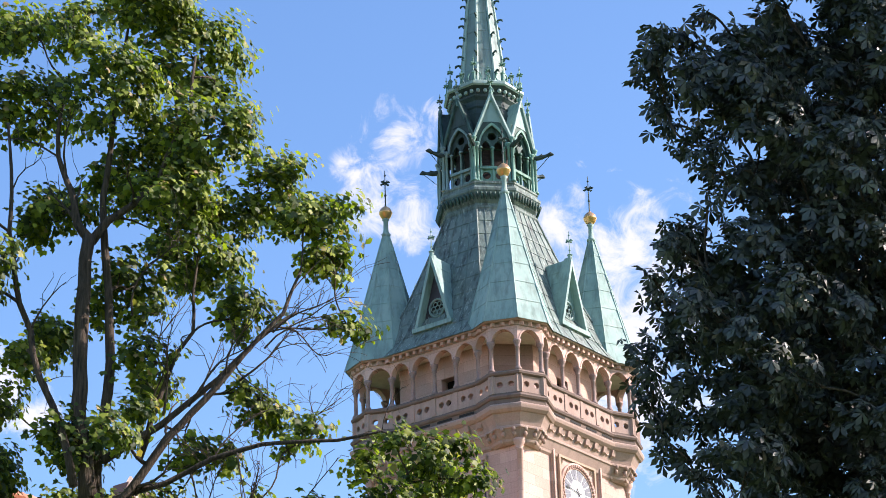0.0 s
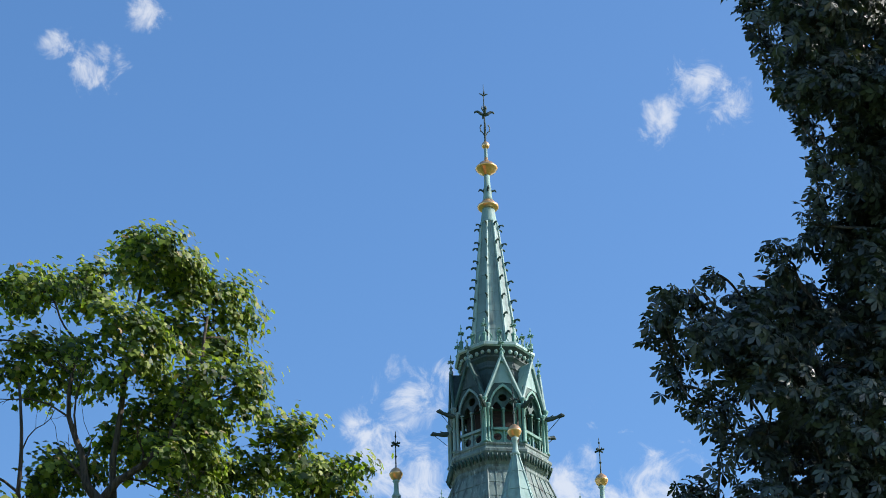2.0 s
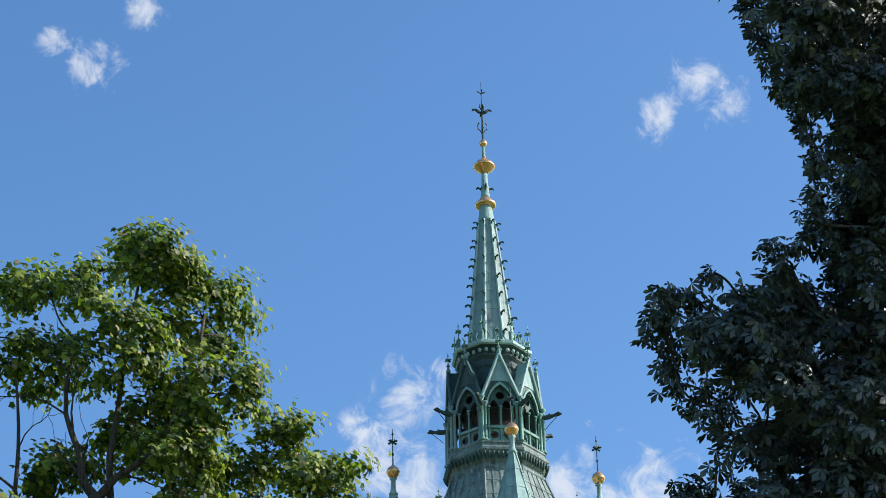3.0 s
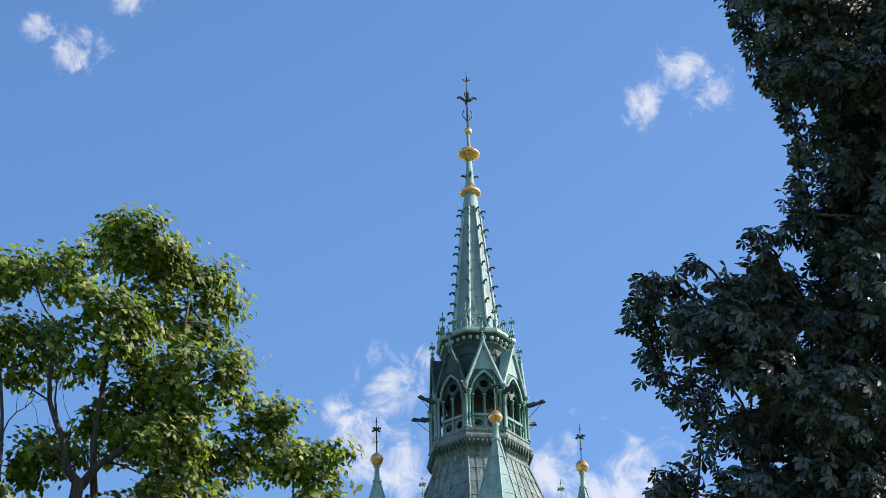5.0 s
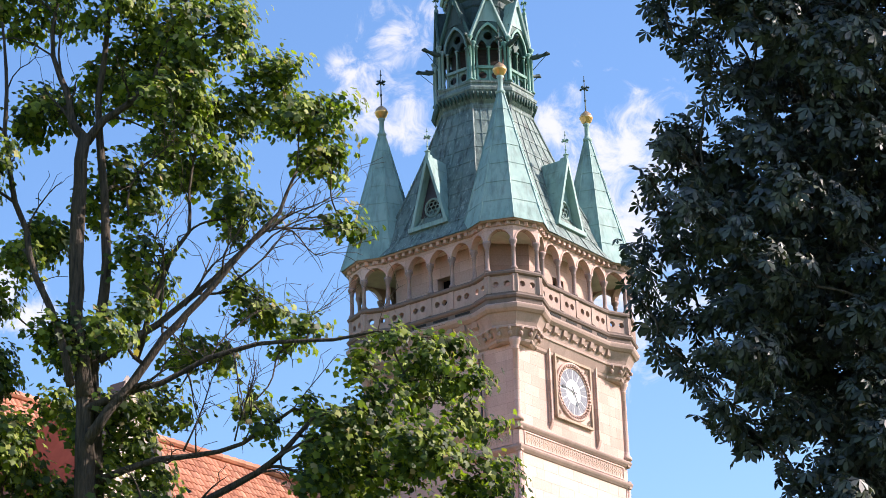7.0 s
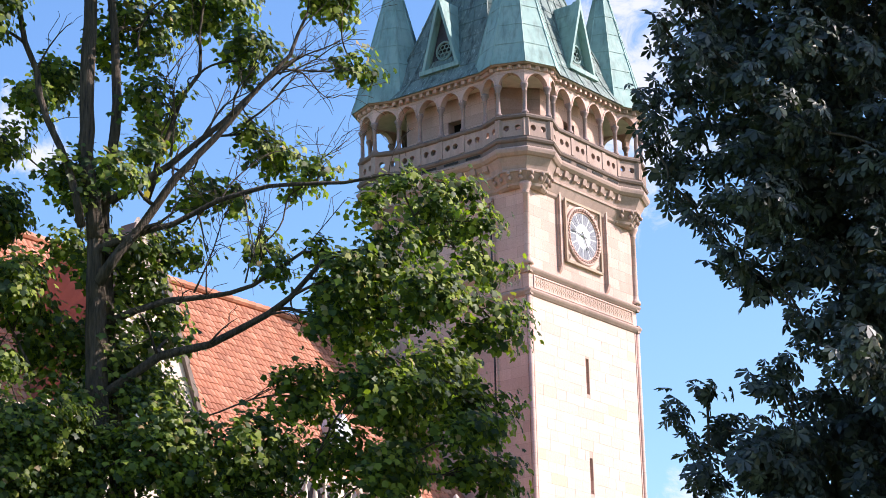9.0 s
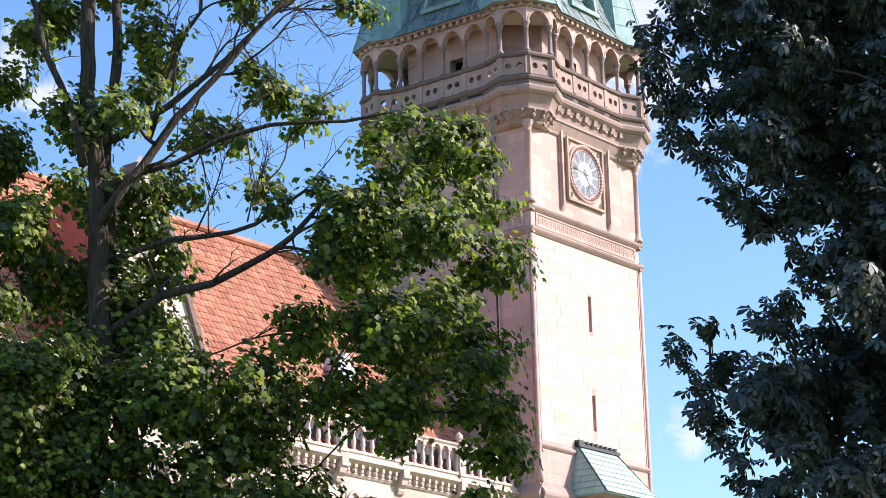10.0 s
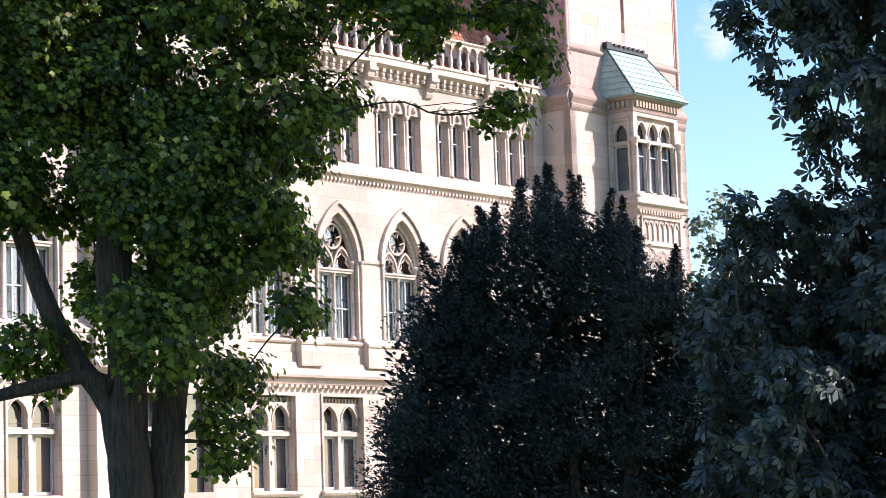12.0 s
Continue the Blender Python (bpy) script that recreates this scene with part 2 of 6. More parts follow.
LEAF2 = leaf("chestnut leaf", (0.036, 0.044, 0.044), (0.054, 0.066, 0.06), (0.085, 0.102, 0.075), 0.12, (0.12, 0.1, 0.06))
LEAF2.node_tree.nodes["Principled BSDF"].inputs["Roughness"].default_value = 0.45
YEW = leaf("yew needles", (0.026, 0.034, 0.036), (0.038, 0.05, 0.048), (0.052, 0.066, 0.058), 0.03, (0.04, 0.045, 0.04))
YEW.node_tree.nodes["Principled BSDF"].inputs["Roughness"].default_value = 0.8
YEW.node_tree.nodes["Principled BSDF"].inputs["Specular IOR Level"].default_value = 0.05
BARK = rough_matter("bark", (0.018, 0.014, 0.011), (0.15, 0.11, 0.075), 7, 0.92, (4, 4, 0.5), 0.12)
GRASS = rough_matter("grass", (0.04, 0.08, 0.015), (0.09, 0.14, 0.03), 3, 0.9)
# near-black in place of the shade inside rooms, openings and slots
DARK = rough_matter("black of unlit hollows", (0.012, 0.011, 0.01), (0.03, 0.028, 0.025), 2)
INSIDE = rough_matter("dark brown lantern inside", (0.018, 0.012, 0.011), (0.05, 0.03, 0.024), 4, 0.85, (1, 1, 6))
IRON = rough_matter("black iron", (0.02, 0.02, 0.022), (0.05, 0.05, 0.05), 6, 0.5)
DIAL = rough_matter("white dial enamel", (0.5, 0.5, 0.5), (0.68, 0.67, 0.66), 5, 0.45, depth=0.003)
DIAL_GREY = rough_matter("grey dial plates", (0.11, 0.115, 0.135), (0.19, 0.195, 0.22), 5, 0.5, depth=0.003)
GLASS = glass("window glass")
FRAME = rough_matter("white window paint", (0.42, 0.41, 0.39), (0.6, 0.59, 0.57), 7, 0.5, depth=0.003)
PANE = pane_glass("clear window glass")
CURTAIN = rough_matter("pale curtain", (0.6, 0.6, 0.6), (0.78, 0.78, 0.78), 5, 0.9)
METAL = rough_matter("grey sheet metal", (0.3, 0.31, 0.33), (0.48, 0.49, 0.5), 3, 0.45, depth=0.004)
# pale ceiling colour that stands in for light bounced up from below
BOUNCE_PALE = rough_matter("ceiling pale with bounced light", (0.62, 0.54, 0.47), (0.8, 0.72, 0.64), 3, 0.9)
# near-black sheet metal whose colour stands in for shade
SHADE_SHEET = rough_matter("shade-dark metal sheet", (0.025, 0.022, 0.03), (0.055, 0.05, 0.06), 3, 0.6)


# Mesh tools
class Shape:
    def __init__(self):
        self.v, self.f = [], []

    def add(self, verts, faces):
        k = len(self.v)
        self.v += [tuple(p) for p in verts]
        self.f += [tuple(i + k for i in f) for f in faces]
        return self

    def box(self, x0, x1, y0, y1, z0, z1):
        return self.add([(x, y, z) for z in (z0, z1) for x, y in ((x0, y0), (x1, y0), (x1, y1), (x0, y1))],
                        [(3, 2, 1, 0), (4, 5, 6, 7), (0, 1, 5, 4), (1, 2, 6, 5), (2, 3, 7, 6), (3, 0, 4, 7)])

    def loft(self, rings, caps=True):
        n = len(rings[0])
        verts = [p for r in rings for p in r]
        faces = [(i * n + j, i * n + (j + 1) % n, (i + 1) * n + (j + 1) % n, (i + 1) * n + j) for i in range(len(rings) - 1) for j in range(n)]
        if caps:
            faces += [tuple(range(n - 1, -1, -1)), tuple(range((len(rings) - 1) * n, len(rings) * n))]
        return self.add(verts, faces)

    def turned(self, profile, n=12, x=0, y=0, phase=0.0):
        return self.loft([[(x + r * math.cos(phase + 2 * math.pi * j / n), y + r * math.sin(phase + 2 * math.pi * j / n), z) for j in range(n)] for r, z in profile])

    def tube(self, points, radii, n=7):
        rings = []
        for i, p in enumerate(points):
            d = (Vector(points[min(i + 1, len(points) - 1)]) - Vector(points[max(i - 1, 0)])).normalized()
            s = d.cross(Vector((0.31, 0.9, 0.2))).normalized()
            w = d.cross(s)
            rings.append([tuple(Vector(p) + radii[i] * (math.cos(2 * math.pi * j / n) * s + math.sin(2 * math.pi * j / n) * w)) for j in range(n)])
        return self.loft(rings)


def mesh_of(shape, name, mat, smooth=False):
    me = bpy.data.meshes.new(name)
    me.from_pydata(shape.v, [], shape.f)
    me.materials.append(mat)
    if smooth:
        me.polygons.foreach_set("use_smooth", [True] * len(me.polygons))
    me.update()
    return me


def part(name, shape, mat, parent, label="", smooth=False):
    ob = new(name, shape if isinstance(shape, bpy.types.Mesh) else mesh_of(shape, name, mat, smooth))
    ob.parent = parent
    return tagged(ob, label) if label else ob


def thing(name, m, label, category, group="", kind=""):
    ob = new(name)
    ob.matrix_world = m
    return tagged(ob, label, category, group, kind)


SITE = pose(0, 82, 0, 0, 0, 54.68)  # x along the front, y into the building
TW = 7.28


class Face:
    """A wall's own frame: along it, out of it, up."""

    def __init__(self, x, y, along, out):
        self.o, self.a, self.n = Vector((x, y, 0)), Vector((*along, 0)), Vector((*out, 0))

    def pt(self, s, o, z):
        return tuple(self.o + self.a * s + self.n * o + Vector((0, 0, z)))


def fbox(S, F, s0, s1, o0, o1, z0, z1):
    return S.add([F.pt(s, o, z) for z in (z0, z1) for s, o in ((s0, o0), (s1, o0), (s1, o1), (s0, o1))],
                 [(3, 2, 1, 0), (4, 5, 6, 7), (0, 1, 5, 4), (1, 2, 6, 5), (2, 3, 7, 6), (3, 0, 4, 7)])


def fbar(S, F, s0, s1, profile):
    """A moulding: a profile of (out, height) drawn along the wall."""
    return S.loft([[F.pt(s, o, z) for o, z in profile] for s in (s0, s1)])


def arch_points(a0, a1, zs, rise, n=6):
    w = a1 - a0
    R = (rise * rise + w * w / 4) / w
    top = math.acos(max(-1, min(1, (R - w / 2) / R)))
    left = [(a0 + R - R * math.cos(top * i / n), zs + R * math.sin(top * i / n)) for i in range(n + 1)]
    return left + [(a0 + a1 - x, z) for x, z in reversed(left[:-1])]


def sheet(S, F, s0, s1, z0, z1, holes, depth, o=0.0):
    """A wall's outer skin with openings that go back by depth. Holes: ("rect", a0, a1, z0, z1), ("arch", a0, a1, z0, zs, rise), ("round", s, z, r)."""
    cells = []
    for h in holes:
        if h[0] == "rect":
            cells.append(h[1:5])
        elif h[0] == "arch":
            cells.append((h[1], h[2], h[3], h[4] + h[5]))
        else:
            cells.append((h[1] - h[3] * 1.05, h[1] + h[3] * 1.05, h[2] - h[3] * 1.05, h[2] + h[3] * 1.05))
    ss = sorted({round(v, 4) for v in [s0, s1] + [c for q in cells for c in q[:2]] if s0 <= v <= s1})
    zz = sorted({round(v, 4) for v in [z0, z1] + [c for q in cells for c in q[2:]] if z0 <= v <= z1})
    for i in range(len(ss) - 1):
        for j in range(len(zz) - 1):
            m, k = (ss[i] + ss[i + 1]) / 2, (zz[j] + zz[j + 1]) / 2
            if not any(q[0] < m < q[1] and q[2] < k < q[3] for q in cells):
                S.add([F.pt(ss[i], o, zz[j]), F.pt(ss[i + 1], o, zz[j]), F.pt(ss[i + 1], o, zz[j + 1]), F.pt(ss[i], o, zz[j + 1])], [(0, 1, 2, 3)])
    for h, c in zip(holes, cells):
        if h[0] == "rect":
            line = [(c[0], c[2]), (c[0], c[3]), (c[1], c[3]), (c[1], c[2])]
        elif h[0] == "arch":
            arc = arch_points(h[1], h[2], h[4], h[5])
            line = ([(h[1], h[3])] if h[3] < h[4] - 1e-4 else []) + arc + ([(h[2], h[3])] if h[3] < h[4] - 1e-4 else [])
            for (x, z), (x2, z2) in zip(arc, arc[1:]):
                S.add([F.pt(x, o, z), F.pt(x2, o, z2), F.pt(x2, o, c[3]), F.pt(x, o, c[3])], [(0, 1, 2, 3)])
        else:
            n = 16
            line = [(h[1] + h[3] * math.cos(2 * math.pi * i / n), h[2] + h[3] * math.sin(2 * math.pi * i / n)) for i in range(n)]
            out = []
            for i in range(n):
                x, z = math.cos(2 * math.pi * i / n), math.sin(2 * math.pi * i / n)
                k = h[3] * 1.05 / max(abs(x), abs(z))
                out.append((h[1] + k * x, h[2] + k * z))
            for i in range(n):
                j = (i + 1) % n
                S.add([F.pt(*(line[i][0], o, line[i][1])), F.pt(line[j][0], o, line[j][1]), F.pt(out[j][0], o, out[j][1]), F.pt(out[i][0], o, out[i][1])], [(0, 1, 2, 3)])
        for (x, z), (x2, z2) in zip(line, line[1:] + line[:1]):
            if h[0] == "arch" and h[3] >= h[4] - 1e-4 and abs(z - z2) < 1e-6 and abs(x - x2) > 0.9 * (h[2] - h[1]):
                continue
            S.add([F.pt(x, o, z), F.pt(x2, o, z2), F.pt(x2, o - depth, z2), F.pt(x, o - depth, z)], [(0, 1, 2, 3)])
    return S


def hood(S, F, a0, a1, zs, rise, width, o0, o1, n=7):
    """An arch moulding of the given width round an opening."""
    inner = arch_points(a0, a1, zs, rise, n)
    k = 1 + 2 * width / (a1 - a0)
    mid = (a0 + a1) / 2
    outer = arch_points(mid - (mid - a0) * k, mid + (mid - a0) * k, zs, rise * k, n)
    return S.loft([[F.pt(p[0], o0, p[1]), F.pt(p[0], o1, p[1]), F.pt(q[0], o1, q[1]), F.pt(q[0], o0, q[1])] for p, q in zip(inner, outer)])


def ring_tube(S, F, s, z, r, o, thick, n=16, m=6):
    """A round moulding on a wall."""
    rows = []
    for i in range(n + 1):
        a = 2 * math.pi * i / n
        rows.append([F.pt(s + (r + thick * math.cos(2 * math.pi * j / m)) * math.cos(a), o + thick * math.sin(2 * math.pi * j / m), z + (r + thick * math.cos(2 * math.pi * j / m)) * math.sin(a)) for j in range(m)])
    return S.loft(rows, caps=False)


def column(S, x, y, z0, z1, r, n=10):
    return S.turned([(r * 1.7, z0), (r * 1.7, z0 + r * 0.8), (r * 1.25, z0 + r * 1.5), (r, z0 + r * 2), (r * 0.92, z1 - r * 3.6), (r * 1.2, z1 - r * 3.4), (r * 1.0, z1 - r * 3.1),
                     (r * 1.35, z1 - r * 1.9), (r * 1.9, z1 - r * 0.9), (r * 1.9, z1)], n, x, y)


# ---- The clock tower ----
tower = thing("clock_tower", SITE, "pale sandstone clock tower with arcaded gallery and green copper spire", "tower")
FACES = [Face(0, 0, (1, 0), (0, -1)), Face(0, 0, (0, 1), (-1, 0)), Face(TW, TW, (-1, 0), (0, 1)), Face(TW, TW, (0, -1), (1, 0))]
FRONT, SIDE = FACES[0], FACES[1]
MID = TW / 2
CC = 0.59


def outline(m, R, z):
    """The gallery's outline: a square m outside the shaft with eight-sided corner turrets of radius R."""
    pts = []
    for k in range(4):
        v = [(CC - R * 0.7071, CC + R * 0.7071), (CC - R, CC), (CC - R * 0.7071, CC - R * 0.7071), (CC, CC - R), (CC + R * 0.7071, CC - R * 0.7071)]
        t = (-m - v[1][0]) / (v[0][0] - v[1][0])
        t = max(0.02, min(1, t))
        y = v[1][1] + t * (v[0][1] - v[1][1])
        x = v[1][0] + t * (v[0][0] - v[1][0])
        corner = [(min(x, -m), y), v[1], v[2], v[3], (y, min(x, -m))]
        for px, py in corner:
            for _ in range(k):
                px, py = TW - py, px
            pts.append((px, py, z))
    return pts


# Shaft: outer skins with slit windows, and their backs.
for i, F in enumerate(FACES):
    slits = [("rect", 3.56, 3.76, 23.04, 24.44), ("rect", 3.56, 3.76, 19.19, 20.56)] if i == 0 else []
    part("wall", sheet(Shape(), F, 0, TW, 16.3, 30.7, slits, 0.5), STONE_TOWER, tower)
    low = Shape()
    fbox(low, F, -0.14, TW + 0.14, -0.2, 0.14, 0, 15.9)
    part("base_wall", low, STONE, tower)
    band = Shape()
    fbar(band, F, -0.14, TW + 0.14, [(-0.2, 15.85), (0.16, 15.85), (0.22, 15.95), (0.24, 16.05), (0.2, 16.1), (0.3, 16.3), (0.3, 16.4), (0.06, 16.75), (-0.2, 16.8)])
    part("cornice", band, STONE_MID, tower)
    thin = Shape()
    fbar(thin, F, -0.06, TW + 0.06, [(-0.1, 18.08), (0.03, 18.08), (0.09, 18.16), (0.09, 18.22), (0.0, 18.32), (-0.1, 18.32)])
    part("string_course", thin, STONE_MID, tower)
    for z in (26.22, 27.1):
        m = Shape()
        fbar(m, F, -0.12, TW + 0.12, [(-0.1, z - 0.04), (0.04, z - 0.04), (0.13, z + 0.06), (0.16, z + 0.12), (0.16, z + 0.17), (0.02, z + 0.26), (-0.1, z + 0.26)])
        part("string_course", m, STONE_MID, tower)
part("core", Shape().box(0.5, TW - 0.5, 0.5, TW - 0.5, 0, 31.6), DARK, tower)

# Diaper band: a sunk panel with rows of small crosses.
for F in FACES[:2]:
    edge = Shape()
    for s0, s1, z0, z1 in ((0.3, 7.0, 26.98, 27.04), (0.3, 7.0, 26.5, 26.56), (0.3, 0.36, 26.56, 26.98), (6.94, 7.0, 26.56, 26.98)):
        fbox(edge, F, s0, s1, 0.0, 0.035, z0, z1)
    part("panel_edge", edge, STONE_TOWER, tower)
    cross = Shape()
    for i in range(24):
        s = 0.5 + i * 0.272
        for z, k in ((26.77, 0.085), (26.9, 0.035), (26.64, 0.035)):
            fbox(cross, F, s - k, s + k, -0.01, 0.012, z - k * 0.35, z + k * 0.35)
            fbox(cross, F, s - k * 0.35, s + k * 0.35, -0.01, 0.013, z - k, z + k)
            fbox(cross, F, s + 0.136 - 0.03, s + 0.136 + 0.03, -0.01, 0.012, z + 0.03, z + 0.09)
    tagged(part("diaper_pattern", cross, STONE_DARK, tower), kind="stuff")

# Corner shafts
for k, (x, y) in enumerate(((0, 0), (TW, 0), (0, TW))):
    s = Shape()
    column(s, x, y, 27.36, 30.6, 0.125, 12)
    part("corner_column", s, STONE_TOWER, tower, smooth=True)
    s = Shape()
    sx, sy = (-1 if x == 0 else 1), (-1 if y == 0 else 1)
    s.turned([(0.12, 16.8), (0.12, 17.3), (0.09, 17.4), (0.09, 26.2)], 10, x + 0.0 * sx, y + 0.0 * sy)
    part("corner_roll", s, STONE_TOWER, tower, smooth=True)
for F in FACES[:2]:
    for s in (0.16, TW - 0.16):
        q = Shape()
        fbox(q, F, s - 0.025, s + 0.025, 0, 0.03, 18.35, 26.2)
        part("corner_fillet", q, STONE_TOWER, tower)

# Blind panel on the side face, below the gallery
q = Shape()
for s0, s1, z0, z1 in ((1.5, 1.56, 19.0, 30.2), (5.72, 5.78, 19.0, 30.2), (1.5, 5.78, 30.14, 30.3)):
    fbox(q, SIDE, s0, s1, 0, 0.1, z0, z1)
for i in range(11):
    fbox(q, SIDE, 1.7 + i * 0.37, 1.86 + i * 0.37, 0, 0.12, 30.0, 30.14)
part("panel_moulding", q, STONE_TOWER, tower)
q = Shape()
fbox(q, SIDE, 1.62, 1.67, 0.02, 0.07, 16.9, 30.0)
part("lightning_rod", q, IRON, tower)

# Clock: moulded frame, square panel, ring, dial, numerals and pointers.
clock = part("clock", fbox(Shape(), FRONT, 2.46, 4.82, 0.0, 0.05, 28.1, 30.55), STONE_TOWER, tower, "square stone panel with a round white clock dial")
q = Shape()
for s0, s1, z0, z1 in ((2.0, 2.1, 27.75, 31.0), (5.18, 5.28, 27.65, 31.0), (2.0, 5.28, 31.0, 31.1)):
    fbox(q, FRONT, s0, s1, 0, 0.16, z0, z1)
    fbox(q, FRONT, s0 - 0.04, s1 + 0.04, 0, 0.09, z0, z1 + 0.03)
fbar(q, FRONT, 5.16, 5.3, [(0, 27.35), (0.1, 27.5), (0.18, 27.72), (0, 27.72)])
fbar(q, FRONT, 1.98, 2.12, [(0, 27.45), (0.1, 27.6), (0.18, 27.82), (0, 27.82)])
for i in range(11):
    fbox(q, FRONT, 2.22 + i * 0.27, 2.36 + i * 0.27, 0, 0.15, 30.84, 30.98)
part("clock_frame", q, STONE_TOWER, clock)
q = Shape()
for s0, s1, z0, z1 in ((2.4, 2.5, 28.04, 30.6), (4.78, 4.88, 28.04, 30.6), (2.5, 4.78, 30.5, 30.6), (2.4, 4.88, 28.02, 28.12)):
    fbox(q, FRONT, s0, s1, 0.03, 0.14, z0, z1)
part("panel_rim", q, STONE_DARK, clock)
q = Shape()
ring_tube(q, FRONT, 3.64, 29.32, 1.12, 0.08, 0.07, 32, 8)
ring_tube(q, FRONT, 3.64, 29.32, 0.95, 0.09, 0.025, 32, 6)
part("dial_ring", q, STONE_TOWER, clock, smooth=True)
for i in range(44):
    a = 2 * math.pi * i / 44
    q = Shape()
    q.tube([FRONT.pt(3.64 + r * math.cos(a), 0.06 + o, 29.32 + r * math.sin(a)) for r, o in ((0.98, 0.0), (1.02, 0.08), (1.1, 0.09))], [0.04, 0.045, 0.03], 5)
    part("bead", q, STONE_TOWER, clock)
q = Shape().loft([[FRONT.pt(3.64 + 0.96 * math.cos(2 * math.pi * i / 36), o, 29.32 + 0.96 * math.sin(2 * math.pi * i / 36)) for i in range(36)] for o in (0.0, 0.075)])
dial = part("dial", q, DIAL, clock, "weathered white dial")
for i in range(12):
    a = 2 * math.pi * i / 12
    c, s = math.cos(a), math.sin(a)
    for k, w in ((-0.13, 0.1), (0.13, 0.1)):
        r0, r1 = 0.5, 0.9
        pts = [(r0, k * 0.62 - w * 0.5), (r1, k - w), (r1, k + w), (r0, k * 0.62 + w * 0.5)]
        q = Shape().loft([[FRONT.pt(3.64 + r * c - t * s, o, 29.32 + r * s + t * c) for r, t in pts] for o in (0.07, 0.085)])
        part("dial_plate", q, DIAL_GREY, clock)
for a, l, w in ((172, 0.72, 0.014), (-62, 0.5, 0.02)):
    c, s = math.cos(radians(a)), math.sin(radians(a))
    q = Shape()
    q.add([FRONT.pt(3.64 + r * c - t * s, o, 29.32 + r * s + t * c) for o in (0.1, 0.12) for r, t in ((-0.2, -w), (l, -w * 0.5), (l, w * 0.5), (-0.2, w))], [(0, 1, 2, 3), (7, 6, 5, 4), (0, 1, 5, 4), (1, 2, 6, 5), (2, 3, 7, 6), (3, 0, 4, 7)])
    q.add([FRONT.pt(3.64 + r * c - t * s, 0.125, 29.32 + r * s + t * c) for r, t in ((l - 0.1, 0), (l, -0.08), (l + 0.1, 0), (l, 0.08))], [(0, 1, 2, 3)])
    part("pointer", q, IRON, clock)
for s, z in ((2.62, 30.37), (4.66, 30.37), (2.62, 28.27), (4.66, 28.27)):
    q = Shape()
    for i in range(7):
        a = i * 0.9
        q.add(*(lambda b: (b.v, b.f))(ring_tube(Shape(), FRONT, s + 0.09 * math.cos(a * 1.7), z + 0.08 * math.sin(a * 2.3), 0.045, 0.06, 0.014, 8, 4)))
    part("spandrel_scroll", q, STONE_DARK, clock)

# Gallery corbelling, parapet and floor
q = Shape()
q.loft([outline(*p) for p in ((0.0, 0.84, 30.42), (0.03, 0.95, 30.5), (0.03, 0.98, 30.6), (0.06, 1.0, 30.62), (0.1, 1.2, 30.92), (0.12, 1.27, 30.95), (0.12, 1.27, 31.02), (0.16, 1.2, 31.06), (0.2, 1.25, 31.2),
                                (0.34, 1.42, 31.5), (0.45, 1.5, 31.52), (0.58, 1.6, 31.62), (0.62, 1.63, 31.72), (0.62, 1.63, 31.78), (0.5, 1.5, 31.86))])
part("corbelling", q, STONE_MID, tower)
q = Shape()
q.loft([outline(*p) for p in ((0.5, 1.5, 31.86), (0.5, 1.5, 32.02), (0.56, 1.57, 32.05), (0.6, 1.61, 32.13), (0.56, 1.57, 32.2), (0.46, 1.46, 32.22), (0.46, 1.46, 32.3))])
part("parapet_base", q, STONE_SOOT_SHADE, tower)
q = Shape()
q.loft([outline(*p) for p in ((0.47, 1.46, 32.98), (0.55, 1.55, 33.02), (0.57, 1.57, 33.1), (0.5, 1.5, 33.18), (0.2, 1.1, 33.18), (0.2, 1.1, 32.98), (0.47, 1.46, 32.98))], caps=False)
part("parapet_coping", q, STONE_SOOT_SHADE, tower)
for k in range(4):
    for i in range(9):
        a = radians(135 + 22.5 * i)
        for z, r, w in ((30.52, 0.93, 0.07), (30.74, 1.08, 0.09), (30.9, 1.2, 0.07)):
            x, y = CC + r * math.cos(a + (z > 30.6) * 0.19), CC + r * math.sin(a + (z > 30.6) * 0.19)
            for _ in range(k):
                x, y = TW - y, x
            if i % 2 == 0 or z > 30.6:
                q = Shape().turned([(0.02, z - 1.3 * w), (w * 0.8, z - 0.7 * w), (w, z), (w * 0.7, z + 0.8 * w), (0.02, z + 1.1 * w)], 6, x, y)
                part("carved_leaf", q, STONE_MID, tower, smooth=True)
corb = Shape()
fbar(corb, Face(0, 0, (1, 0), (0, -1)), -0.11, 0.11, [(0.0, 30.75), (0.08, 30.75), (0.14, 30.95), (0.22, 31.0), (0.3, 31.2), (0.44, 31.28), (0.5, 31.5), (0.0, 31.52)])
corb_mesh = mesh_of(corb, "corbel", STONE_MID)
for k, F in enumerate(FACES):
    for i in range(8):
        ob = part("corbel", corb_mesh, STONE_TOWER, tower)
        p = F.pt(1.52 + i * 0.607, 0, 0)
        ob.matrix_local = Matrix.Translation(p) @ Matrix.Rotation({0: 0, 1: -math.pi / 2, 2: math.pi, 3: math.pi / 2}[k], 4, "Z")
for F in FACES[:2]:
    q = Shape()
    for i in range(7):
        ring_tube(q, F, 1.82 + i * 0.607, 31.36, 0.09, 0.34, 0.03, 10, 5)
    tagged(part("rosettes", q, STONE_TOWER, tower, smooth=True), kind="stuff")

